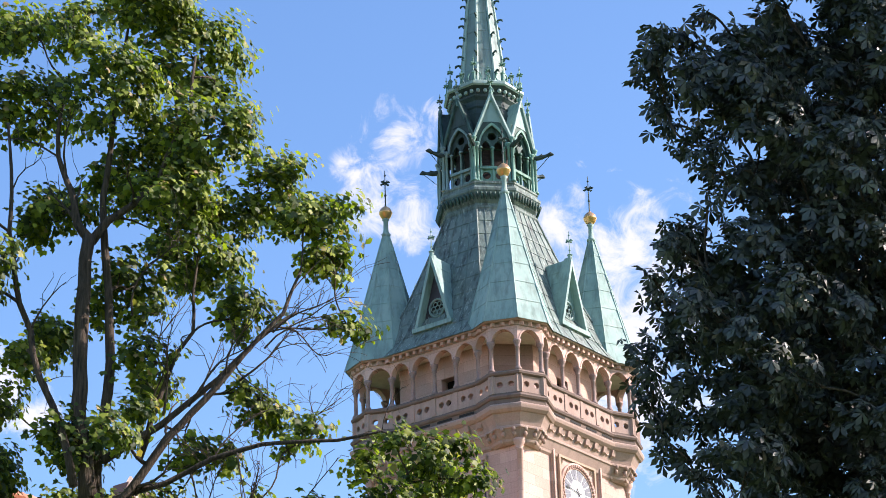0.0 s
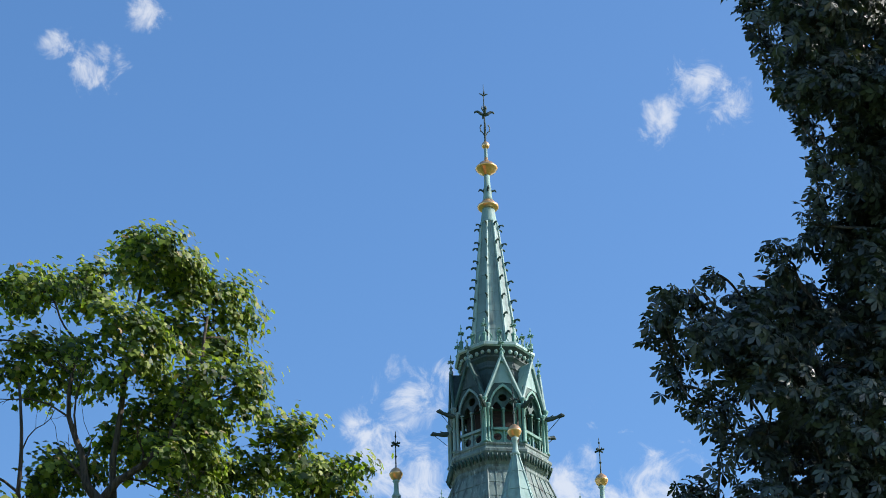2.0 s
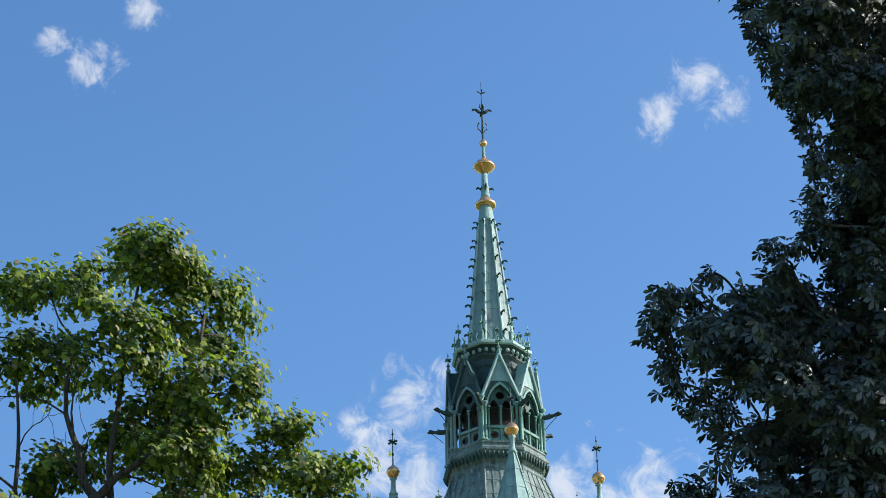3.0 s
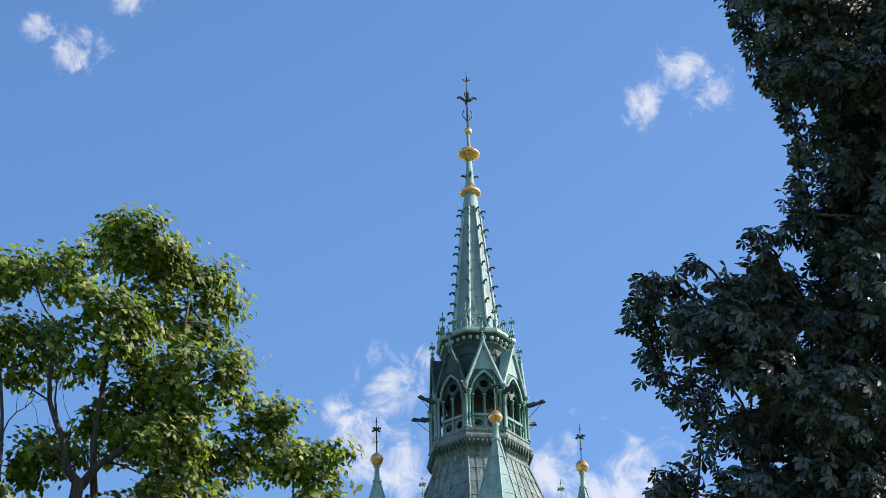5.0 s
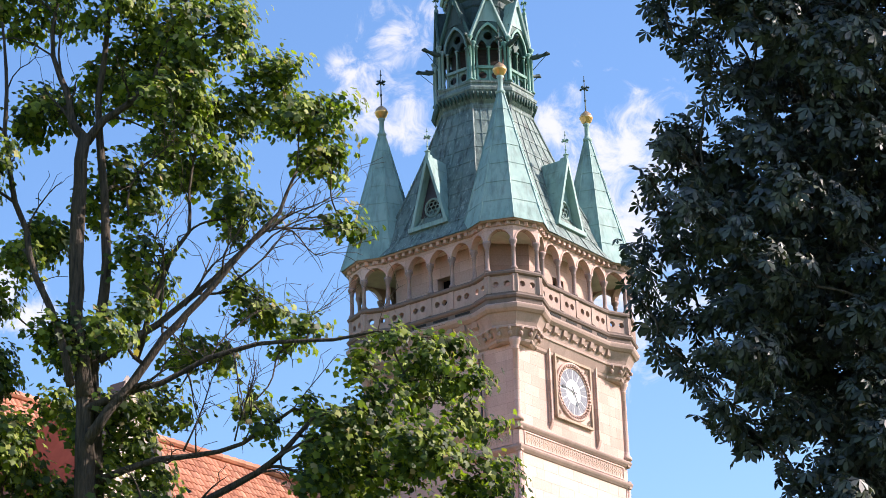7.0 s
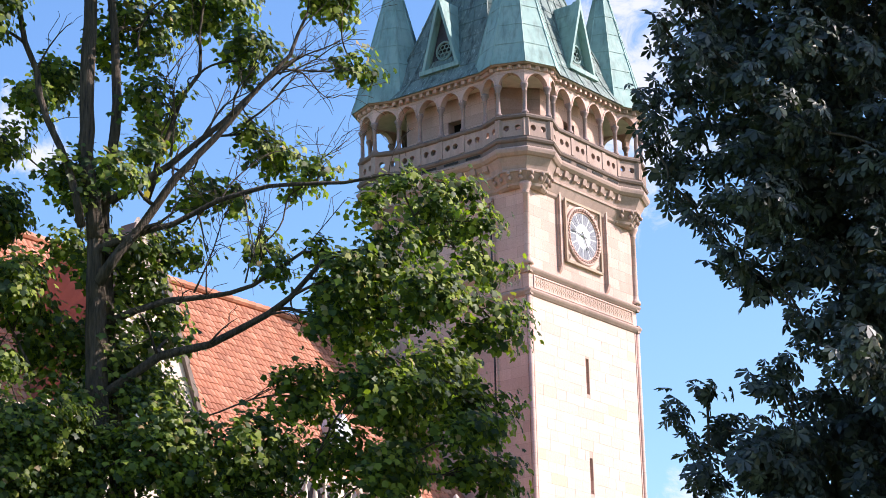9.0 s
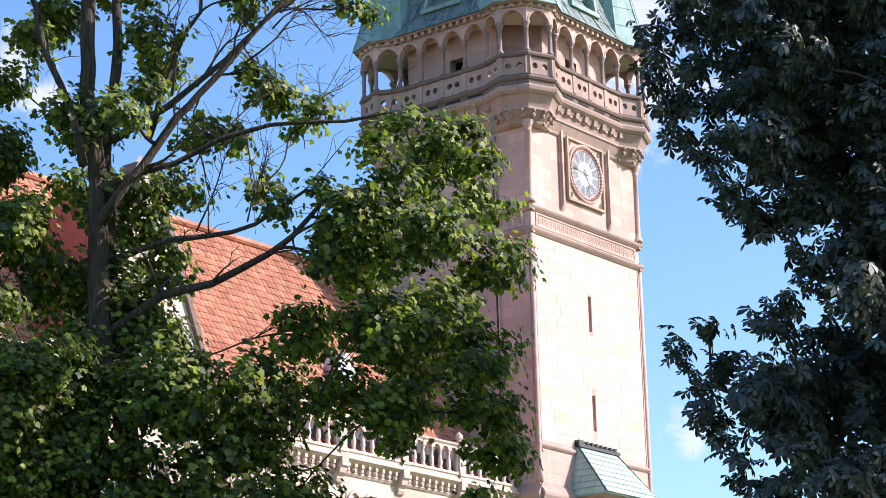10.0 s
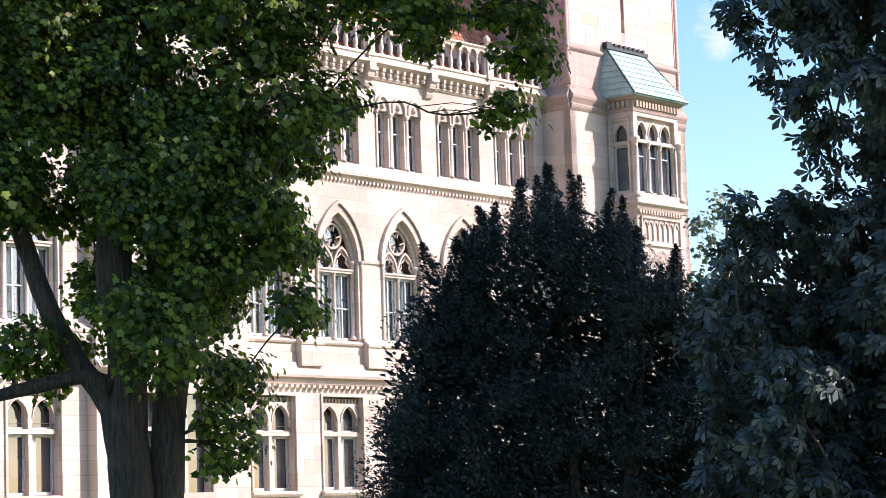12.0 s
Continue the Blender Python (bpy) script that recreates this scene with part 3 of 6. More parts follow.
for F in FACES[:2]:
    for i in range(4):
        # dark strips laid on the base stand in for the slots' inner shade
        q = fbox(Shape(), F, 1.7 + i * 1.07, 2.4 + i * 1.07, 0.45, 0.515, 31.9, 31.99)
        part("drain_slot", q, DARK, tower)
# Parapet panels with round holes, arcade and columns, on the straights and on the turrets.
stone_col = Shape()
column(stone_col, 0, 0, 33.18, 34.42, 0.085)
col_mesh = mesh_of(stone_col, "column", COLUMN, True)


def stand(mesh, name, p, parent):
    ob = part(name, mesh, None, parent)
    ob.location = p
    return ob


def arcade(F, s0, s1, n, o, narrow=False):
    w = (s1 - s0) / n
    holes, par = [], []
    for i in range(n):
        a = s0 + i * w
        g = 0.085 if not narrow else 0.1
        holes.append(("arch", a + g, a + w - g, 34.36, 34.36, min(0.52, (w - 2 * g) * 0.58)))
        if narrow:
            par.append(("round", a + w / 2 - 0.22, 32.64, 0.12))
            par.append(("round", a + w / 2 + 0.22, 32.64, 0.12))
        else:
            par.append(("round", a + w / 2 - 0.18, 32.64, 0.125))
            par.append(("round", a + w / 2 + 0.18, 32.64, 0.125))
    part("arcade", sheet(Shape(), F, s0, s1, 34.36, 35.02, holes, 0.26, o), STONE_TOWER, tower)
    back = Shape()
    sheet(back, F, s0, s1, 34.36, 35.02, holes, 0.0, o - 0.26)
    part("arcade_back", back, STONE_TOWER, tower)
    q = sheet(Shape(), F, s0, s1, 32.26, 33.0, par, 0.2, o - 0.03)
    for i in range(n + 1):
        fbox(q, F, s0 + i * w - 0.1, s0 + i * w + 0.1, o - 0.2, o, 32.28, 32.99)
    sheet(q, F, s0, s1, 32.26, 33.0, par, 0.0, o - 0.23)
    part("parapet_panel", q, STONE_MID, tower)
    for i in range(n):
        h = Shape()
        a = s0 + i * w
        g = 0.085 if not narrow else 0.1
        hood(h, F, a + g, a + w - g, 34.36, min(0.52, (w - 2 * g) * 0.58), 0.05, o, o + 0.03)
        part("arch_moulding", h, STONE_TOWER, tower)


for F in FACES:
    arcade(F, 1.5, TW - 1.5, 4, 0.5)
    for i in range(5):
        stand(col_mesh, "column", F.pt(1.5 + i * (TW - 3) / 4, 0.38, 0), tower)
RT = 1.46
for k in range(4):
    for i in range(4):
        a0, a1 = radians(135 + 45 * i), radians(180 + 45 * i)
        p, q = [(CC + RT * math.cos(a), CC + RT * math.sin(a)) for a in (a0, a1)]
        for _ in range(k):
            p, q = (TW - p[1], p[0]), (TW - q[1], q[0])
        d = Vector((q[0] - p[0], q[1] - p[1]))
        l = d.length
        d /= l
        arcade(Face(p[0], p[1], (d.x, d.y), (d.y, -d.x)), 0, l, 1, 0.0, True)
        if i:
            stand(col_mesh, "column", (p[0] * 0.93 + 0.07 * (CC if k in (0, 3) else TW - CC), p[1] * 0.93 + 0.07 * (CC if k in (0, 1) else TW - CC), 0), tower)

# Inner wall of the gallery with its doors, the gallery floor and ceiling
for i, F in enumerate(FACES):
    q = sheet(Shape(), F, 1.45, TW - 1.45, 31.8, 35.1, [("rect", 3.0, 3.75, 31.8, 34.0)], 0.4, -0.2)
    part("inner_wall", q, STONE_TOWER, tower)
    p = [F.pt(1.45, -0.2, 0), F.pt(0.2, -1.45, 0)]
    q = Shape().add([(*p[0][:2], 31.8), (*p[1][:2], 31.8), (*p[1][:2], 35.1), (*p[0][:2], 35.1)], [(0, 1, 2, 3)])
    part("inner_corner", q, STONE_TOWER, tower)
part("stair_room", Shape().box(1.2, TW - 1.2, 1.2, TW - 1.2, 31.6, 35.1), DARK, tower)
q = Shape()
q.loft([outline(0.48, 1.45, 31.84), outline(0.48, 1.45, 31.9)])
part("gallery_floor", q, STONE_TOWER, tower)
q = Shape()
q.loft([outline(0.42, 1.42, 34.92), outline(0.42, 1.42, 34.96)])
# bounced light under the vault is put into the ceiling's pale colour
part("gallery_ceiling", q, BOUNCE_PALE, tower)

# Eaves
q = Shape()
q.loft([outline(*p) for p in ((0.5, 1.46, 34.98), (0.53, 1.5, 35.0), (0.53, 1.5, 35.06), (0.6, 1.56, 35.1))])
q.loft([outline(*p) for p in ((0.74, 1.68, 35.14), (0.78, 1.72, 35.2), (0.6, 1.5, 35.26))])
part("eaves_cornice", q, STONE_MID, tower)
for F in FACES:
    q = Shape()
    for i in range(15):
        fbox(q, F, 1.2 + i * 0.345, 1.34 + i * 0.345, 0.5, 0.7, 35.0, 35.14)
    tagged(part("dentils", q, STONE_TOWER, tower), kind="stuff")
for k in range(4):
    q = Shape()
    for i in range(1, 5):
        a0, a1 = radians(135 + 45 * (i - 1)), radians(180 + 45 * (i - 1))
        for t in (0.18, 0.5, 0.82):
            x = CC + 1.53 * ((1 - t) * math.cos(a0) + t * math.cos(a1))
            y = CC + 1.53 * ((1 - t) * math.sin(a0) + t * math.sin(a1))
            for _ in range(k):
                x, y = TW - y, x
            q.turned([(0.1, 35.0), (0.1, 35.14)], 4, x, y, radians(45 * i + 22.5))
    tagged(part("dentils", q, STONE_TOWER, tower), kind="stuff")

# Copper roofs: courses of sheets that lap over one another, with raised seams.
OCT = [radians(22.5 + 45 * i) for i in range(8)]


def roof_ring(t, lap=0.0):
    e, z = 0.82, 35.2 + 6.6 * t
    low = []
    for a in OCT:
        x, y = math.cos(a), math.sin(a)
        k = (MID + e) / max(abs(x), abs(y))
        px, py = MID + x * k, MID + y * k
        if abs(x) > abs(y):
            py = MID + math.copysign(MID - 0.9, y)
        else:
            px = MID + math.copysign(MID - 0.9, x)
        low.append((px, py))
    pts = []
    f = t ** 0.8
    for (px, py), a in zip(low, OCT):
        hx, hy = MID + 2.02 * math.cos(a), MID + 2.02 * math.sin(a)
        x, y = px + (hx - px) * f, py + (hy - py) * f
        d = Vector((x - MID, y - MID)).normalized() * lap
        pts.append((x + d.x, y + d.y, z))
    return pts


q = Shape()
N = 9
q.loft([roof_ring((i + k) / N, 0.022 * (1 - k)) for i in range(N) for k in (0, 1)], caps=False)
main_roof = part("main_roof", q, COPPER_OLD, tower, "weathered green copper roof")
for j in range(8):
    q = Shape()
    q.tube([roof_ring(t / 8, 0.03)[j] for t in range(9)], [0.045] * 9, 6)
    part("hip_roll", q, COPPER_OLD, main_roof)
for j in range(8):
    for k in (1, 2, 3, 4):
        q = Shape()
        pts = []
        for t in range(9):
            r = roof_ring(t / 8, 0.02)
            a, b = Vector(r[j]), Vector(r[(j + 1) % 8])
            pts.append(tuple(a.lerp(b, k / 5)))
        q.tube(pts, [0.022] * 9, 4)
        part("standing_seam", q, COPPER_OLD, main_roof)

ball = Shape().turned([(0.02, -0.28), (0.12, -0.26), (0.22, -0.17), (0.27, -0.05), (0.29, -0.02), (0.29, 0.02), (0.27, 0.05), (0.22, 0.17), (0.12, 0.26), (0.05, 0.32)], 16)
ball_mesh = mesh_of(ball, "ball", GOLD, True)


def finial_shape(h, arm):
    s = Shape()
    s.tube([(0, 0, 0), (0, 0, h)], [0.035, 0.015], 6)
    for a in (0, math.pi / 2):
        c, d = math.cos(a), math.sin(a)
        s.tube([(-arm * c, -arm * d, h * 0.66), (0, 0, h * 0.68), (arm * c, arm * d, h * 0.66)], [0.045, 0.03, 0.045], 5)
        for e in (-1, 1):
            s.turned([(0.0, h * 0.66 - 0.06), (0.06, h * 0.66), (0.0, h * 0.66 + 0.06)], 5, e * arm * c, e * arm * d)
            s.tube([(0, 0, h * 0.6), (e * arm * 0.6 * c, e * arm * 0.6 * d, h * 0.72)], [0.02, 0.03], 4)
    s.turned([(0.02, h * 0.3), (0.06, h * 0.34), (0.02, h * 0.38)], 6)
    s.turned([(0.02, h * 0.84), (0.05, h * 0.87), (0.02, h * 0.9)], 6)
    return s


TUR = []
for k in range(4):
    x, y = CC, CC
    for _ in range(k):
        x, y = TW - y, x
    TUR.append((x, y))
for x, y in TUR:
    q = Shape()
    n = 7
    prof = [(1.74 * (1 - t) ** 1.0 + 0.11 * t, 35.2 + 6.1 * t) for t in [i / n for i in range(n + 1)]]
    prof[0] = (1.76, 35.18)
    laps = [p for (r0, z0), (r1, z1) in zip(prof, prof[1:]) for p in ((r0 + 0.018, z0), (r1, z1))]
    q.loft([[(x + r * math.cos(radians(45 * i)), y + r * math.sin(radians(45 * i)), z) for i in range(8)] for r, z in laps], caps=False)
    turret = part("turret_roof", q, COPPER, tower, "eight-sided green copper turret roof")
    for i in range(8):
        a = radians(45 * i)
        s = Shape()
        s.tube([(x + (r + 0.01) * math.cos(a), y + (r + 0.01) * math.sin(a), z) for r, z in prof], [0.028] * len(prof), 5)
        part("hip_roll", s, COPPER, turret)
    s = Shape().turned([(0.17, 41.2), (0.2, 41.3), (0.14, 41.36), (0.11, 41.5), (0.1, 41.9), (0.16, 41.98), (0.06, 42.04)], 10, x, y)
    part("turret_cap", s, COPPER, turret, smooth=True)
    b = stand(ball_mesh, "ball", (x, y, 42.28), turret)
    tagged(b, "gilded ball")
    s = Shape()
    f = finial_shape(1.75, 0.2)
    s.add([(px + x, py + y, pz + 42.5) for px, py, pz in f.v], f.f)
    part("finial", s, COPPER_DARK, turret)

# Dormers
for F in FACES:
    q = Shape()
    front, z0, z1 = 0.36, 36.05, 39.15
    q.add([F.pt(MID - 0.9, front, z0), F.pt(MID + 0.9, front, z0), F.pt(MID, front, z1), F.pt(MID - 0.9, -1.2, z0), F.pt(MID + 0.9, -1.2, z0), F.pt(MID, -1.9, z1)],
          [(0, 3, 5, 2), (1, 2, 5, 4), (0, 1, 4, 3)])
    dormer = part("dormer", q, COPPER, tower, "steep copper dormer with a round opening")
    for i in range(1, 6):
        t = i / 6
        for e in (-1, 1):
            part("sheet_seam", Shape().tube([F.pt(MID + e * 0.9 * (1 - t), front, z0 + (z1 - z0) * t), F.pt(MID + e * 0.9 * (1 - t), -1.3, z0 + (z1 - z0) * t)], [0.015, 0.015], 4), COPPER, dormer)
    s = Shape()
    h = [("round", MID, z0 + 0.9, 0.34)]
    sheet(s, F, MID - 0.42, MID + 0.42, z0 + 0.42, z0 + 1.32, h, 0.2, front - 0.3)
    s.add([F.pt(MID - 0.82, front - 0.3, z0 + 0.15), F.pt(MID + 0.82, front - 0.3, z0 + 0.15), F.pt(MID + 0.66, front - 0.3, z0 + 0.42), F.pt(MID - 0.66, front - 0.3, z0 + 0.42)], [(0, 1, 2, 3)])
    for e in (-1, 1):
        s.add([F.pt(MID + e * 0.68, front - 0.3, z0 + 0.42), F.pt(MID + e * 0.42, front - 0.3, z0 + 0.42), F.pt(MID + e * 0.42, front - 0.3, z0 + 1.32)], [(0, 1, 2)])
    s.add([F.pt(MID - 0.42, front - 0.3, z0 + 1.32), F.pt(MID + 0.42, front - 0.3, z0 + 1.32), F.pt(MID, front - 0.3, z0 + 2.7)], [(0, 1, 2)])
    # the side dormer's shade is put into a near-black panel
    part("gable_panel", s, SHADE_SHEET if F is SIDE else COPPER, dormer)
    s = Shape()
    ring_tube(s, F, MID, z0 + 0.9, 0.37, front - 0.28, 0.05, 20, 6)
    for i in range(6):
        a = math.pi * i / 3
        ring_tube(s, F, MID + 0.2 * math.cos(a), z0 + 0.9 + 0.2 * math.sin(a), 0.1, front - 0.31, 0.025, 10, 5)
    part("rosette", s, COPPER_GREY, dormer, smooth=True)
    s = Shape()
    s.loft([[F.pt(MID + x, front - 0.44, z) for x, z in ((-0.3, z0 + 0.6), (0.3, z0 + 0.6), (0.3, z0 + 1.2), (-0.3, z0 + 1.2))], [F.pt(MID + x, front - 0.48, z) for x, z in ((-0.3, z0 + 0.6), (0.3, z0 + 0.6), (0.3, z0 + 1.2), (-0.3, z0 + 1.2))]])
    part("opening", s, DARK, dormer)
    s = Shape()
    for e in (-1, 1):
        a, b = (MID + e * 0.93, z0), (MID, z1 + 0.08)
        w = 0.13
        s.add([F.pt(x, o, z) for o in (front - 0.31, front + 0.06) for x, z in (a, b, (b[0], b[1] - 0.42), (a[0] - e * w, a[1]))], [(0, 1, 2, 3), (7, 6, 5, 4), (0, 1, 5, 4), (2, 3, 7, 6), (3, 0, 4, 7)])
    fbox(s, F, MID - 0.98, MID + 0.98, front - 0.15, front + 0.12, z0 - 0.06, z0 + 0.12)
    part("gable_frame", s, COPPER, dormer)
    s = Shape()
    f = finial_shape(1.25, 0.13)
    p = F.pt(MID, front - 0.03, z1 - 0.05)
    s.add([(px + p[0], py + p[1], pz + p[2]) for px, py, pz in f.v], f.f)
    s.turned([(0.09, z1 - 0.25), (0.09, z1 + 0.1), (0.13, z1 + 0.15), (0.05, z1 + 0.22)], 8, p[0], p[1])
    part("finial", s, COPPER, dormer)

# ---- Lantern and spire ----
def octring(R, z):
    return [(MID + R * math.cos(a), MID + R * math.sin(a), z) for a in OCT]


q = Shape()
q.loft([octring(*p) for p in ((2.05, 41.7), (2.08, 41.78), (2.08, 41.86), (1.98, 41.92), (1.98, 42.0), (2.06, 42.1), (2.22, 42.45), (2.26, 42.5), (2.26, 42.6), (2.12, 42.74), (2.12, 42.82), (2.16, 42.86), (2.16, 42.94), (1.95, 42.98))])
lantern = part("lantern", q, COPPER_OLD, tower, "open eight-sided copper lantern with gables")
for i, a in enumerate(OCT):
    b = OCT[(i + 1) % 8]
    q = Shape()
    for k in range(9):
        t = (k + 0.5) / 9
        x = MID + 2.16 * ((1 - t) * math.cos(a) + t * math.cos(b))
        y = MID + 2.16 * ((1 - t) * math.sin(a) + t * math.sin(b))
        q.tube([(x, y, 42.1), (x + 0.05 * math.cos(a), y + 0.05 * math.sin(a), 42.24), (x + 0.12 * math.cos(a), y + 0.12 * math.sin(a), 42.4)], [0.02, 0.06, 0.05], 5)
    tagged(part("frieze_leaves", q, COPPER_MID, lantern, smooth=True), kind="stuff")
# solid core whose dark brown stands in for the lantern's shaded inside
part("bell_chamber", Shape().loft([octring(1.3, 42.9), octring(1.3, 46.2)]), INSIDE, lantern, "dark brown core standing in for the shaded open inside")
LR = 2.0
for i in range(8):
    a, b = OCT[i], OCT[(i + 1) % 8]
    p0 = Vector((MID + LR * math.cos(a), MID + LR * math.sin(a)))
    p1 = Vector((MID + LR * math.cos(b), MID + LR * math.sin(b)))
    d = (p1 - p0).normalized()
    w = (p1 - p0).length
    F = Face(p0.x, p0.y, (d.x, d.y), (d.y, -d.x))
    m = w / 2
    # on the left-facing sides shade, along with soot, is put into darker copper
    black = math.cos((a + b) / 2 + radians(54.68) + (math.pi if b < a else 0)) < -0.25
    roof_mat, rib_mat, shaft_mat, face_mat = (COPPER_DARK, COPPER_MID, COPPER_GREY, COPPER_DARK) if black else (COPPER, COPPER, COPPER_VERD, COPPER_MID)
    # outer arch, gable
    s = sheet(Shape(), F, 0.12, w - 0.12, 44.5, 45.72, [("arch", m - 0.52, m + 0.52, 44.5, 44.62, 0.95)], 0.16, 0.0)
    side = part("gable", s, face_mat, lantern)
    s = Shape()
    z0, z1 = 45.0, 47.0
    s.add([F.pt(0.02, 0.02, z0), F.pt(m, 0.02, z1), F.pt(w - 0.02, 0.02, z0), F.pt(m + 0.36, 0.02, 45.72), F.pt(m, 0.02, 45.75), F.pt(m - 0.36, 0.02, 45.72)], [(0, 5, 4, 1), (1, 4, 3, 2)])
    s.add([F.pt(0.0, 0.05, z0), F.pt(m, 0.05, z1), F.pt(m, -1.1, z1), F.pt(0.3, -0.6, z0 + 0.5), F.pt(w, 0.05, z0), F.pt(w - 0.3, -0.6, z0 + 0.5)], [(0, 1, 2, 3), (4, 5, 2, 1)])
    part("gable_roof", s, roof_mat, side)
    s = Shape()
    s.tube([F.pt(-0.02, 0.06, z0 - 0.02), F.pt(m, 0.06, z1 + 0.03)], [0.085, 0.075], 6)
    s.tube([F.pt(w + 0.02, 0.06, z0 - 0.02), F.pt(m, 0.06, z1 + 0.03)], [0.085, 0.075], 6)
    part("gable_rib", s, rib_mat, side)
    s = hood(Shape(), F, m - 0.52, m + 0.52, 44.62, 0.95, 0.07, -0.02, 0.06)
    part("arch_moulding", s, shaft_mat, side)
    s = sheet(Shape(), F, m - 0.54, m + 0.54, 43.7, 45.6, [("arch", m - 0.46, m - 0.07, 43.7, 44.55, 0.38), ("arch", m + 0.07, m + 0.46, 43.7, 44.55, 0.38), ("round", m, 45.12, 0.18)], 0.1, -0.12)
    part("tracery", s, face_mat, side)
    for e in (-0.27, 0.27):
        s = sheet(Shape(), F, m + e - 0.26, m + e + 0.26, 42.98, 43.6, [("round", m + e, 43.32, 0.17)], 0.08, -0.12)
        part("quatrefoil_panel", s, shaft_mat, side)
    s = Shape()
    fbox(s, F, m - 0.56, m + 0.56, -0.2, 0.0, 43.58, 43.7)
    part("transom", s, shaft_mat, side)
    for x in (m - 0.5, m, m + 0.5):
        p = F.pt(x, -0.08, 0)
        part("colonnette", column(Shape(), p[0], p[1], 42.96, 44.6, 0.05, 8), shaft_mat, side, smooth=True)
    # gable finial
    s = Shape()
    f = finial_shape(1.0, 0.12)
    p = F.pt(m, 0.04, z1 - 0.05)
    s.add([(px + p[0], py + p[1], pz + p[2]) for px, py, pz in f.v], f.f)
    s.turned([(0.07, 46.7), (0.1, 47.1), (0.04, 47.25), (0.09, 47.32), (0.03, 47.42)], 6, p[0], p[1])
    part("finial", s, shaft_mat, side)
    # angle buttress, pinnacle and gargoyle on the corner
    c, sn = math.cos(a), math.sin(a)
    for k in (-0.11, 0.11):
        x, y = MID + 2.0 * c - k * sn, MID + 2.0 * sn + k * c
        part("angle_shaft", column(Shape(), x, y, 42.95, 44.75, 0.065, 8), shaft_mat, lantern, smooth=True)
    part("angle_shaft", column(Shape(), MID + 2.1 * c, MID + 2.1 * sn, 42.95, 45.0, 0.07, 8), shaft_mat, lantern, smooth=True)
    q = Shape()
    q.tube([(MID + r * c, MID + r * sn, z) for r, z in ((2.0, 44.6), (2.35, 44.62), (2.6, 44.66), (2.8, 44.72), (2.92, 44.68))], [0.1, 0.11, 0.07, 0.1, 0.03], 7)
    q.tube([(MID + 2.45 * c - 0.12 * sn, MID + 2.45 * sn + 0.12 * c, 44.72), (MID + 2.2 * c, MID + 2.2 * sn, 44.64), (MID + 2.45 * c + 0.12 * sn, MID + 2.45 * sn - 0.12 * c, 44.72)], [0.02, 0.05, 0.02], 5)
    q.tube([(MID + 2.12 * c, MID + 2.12 * sn, 44.0), (MID + 2.75 * c, MID + 2.75 * sn, 44.64)], [0.016, 0.016], 4)
    part("gargoyle", q, COPPER_DARK, lantern)
part("lantern_core", Shape().loft([octring(*p) for p in ((1.5, 45.3), (1.5, 46.0), (1.5, 46.4), (1.4, 46.7))]), COPPER_DARK, lantern)
q = Shape()
q.loft([octring(*p) for p in ((1.36, 46.6), (1.45, 46.75), (1.42, 46.85), (1.42, 47.05), (1.55, 47.2), (1.55, 47.25), (1.48, 47.3), (1.5, 47.5), (1.68, 47.62), (1.74, 47.68), (1.74, 47.8), (1.6, 47.9), (1.0, 47.92))])
crown = part("crown_cornice", q, COPPER_DARK, lantern)
part("crown_rim", Shape().loft([octring(*p) for p in ((1.70, 47.64), (1.77, 47.7), (1.77, 47.82), (1.62, 47.92))]), COPPER_PALE, crown)
q = Shape()
for i, a in enumerate(OCT):
    b = OCT[(i + 1) % 8]
    for k in range(4):
        t = (k + 0.5) / 4
        x, y = MID + 1.58 * ((1 - t) * math.cos(a) + t * math.cos(b)), MID + 1.58 * ((1 - t) * math.sin(a) + t * math.sin(b))
        q.turned([(0.01, 47.34), (0.07, 47.38), (0.09, 47.44), (0.07, 47.5), (0.01, 47.54)], 8, x, y)
tagged(part("ball_flowers", q, COPPER_PALE, crown, smooth=True), kind="stuff")
for i, a in enumerate(OCT):
    c, sn = math.cos(a), math.sin(a)
    q = Shape()
    f = finial_shape(1.25, 0.12)
    q.add([(px + MID + 1.62 * c, py + MID + 1.62 * sn, pz + 47.85) for px, py, pz in f.v], f.f)
    q.turned([(0.08, 47.8), (0.08, 48.2), (0.11, 48.25), (0.04, 48.35)], 6, MID + 1.62 * c, MID + 1.62 * sn)
    part("pinnacle", q, COPPER_VERD, crown)
    b = a + math.pi / 8
    c, sn = math.cos(b), math.sin(b)
    q = Shape()
    for e in (-1, 1):
        for r, h in ((0.0, 0.0), (0.28, -0.02)):
            x, y = MID + 1.5 * c - e * r * sn, MID + 1.5 * sn + e * r * c
            q.tube([(x - e * 0.12 * sn, y + e * 0.12 * c, 47.9), (x - e * 0.02 * sn, y + e * 0.02 * c, 48.1 + h), (x - e * 0.1 * sn, y + e * 0.1 * c, 48.3 + h)], [0.03, 0.03, 0.04], 5)
    f = finial_shape(0.7, 0.1)
    q.add([(px + MID + 1.5 * c, py + MID + 1.5 * sn, pz + 47.9) for px, py, pz in f.v], f.f)
    part("cresting", q, COPPER_VERD, crown)

q = Shape()
SP = [(1.02 - 0.66 * i / 7, 47.9 + 6.7 * i / 7) for i in range(8)]
q.loft([octring(*p) for (r0, z0), (r1, z1) in zip(SP, SP[1:]) for p in ((r0 + 0.012, z0), (r1, z1))], caps=False)
spire = part("spire", q, COPPER_GREY, tower, "slender eight-sided copper spire with crockets")
hook = Shape()
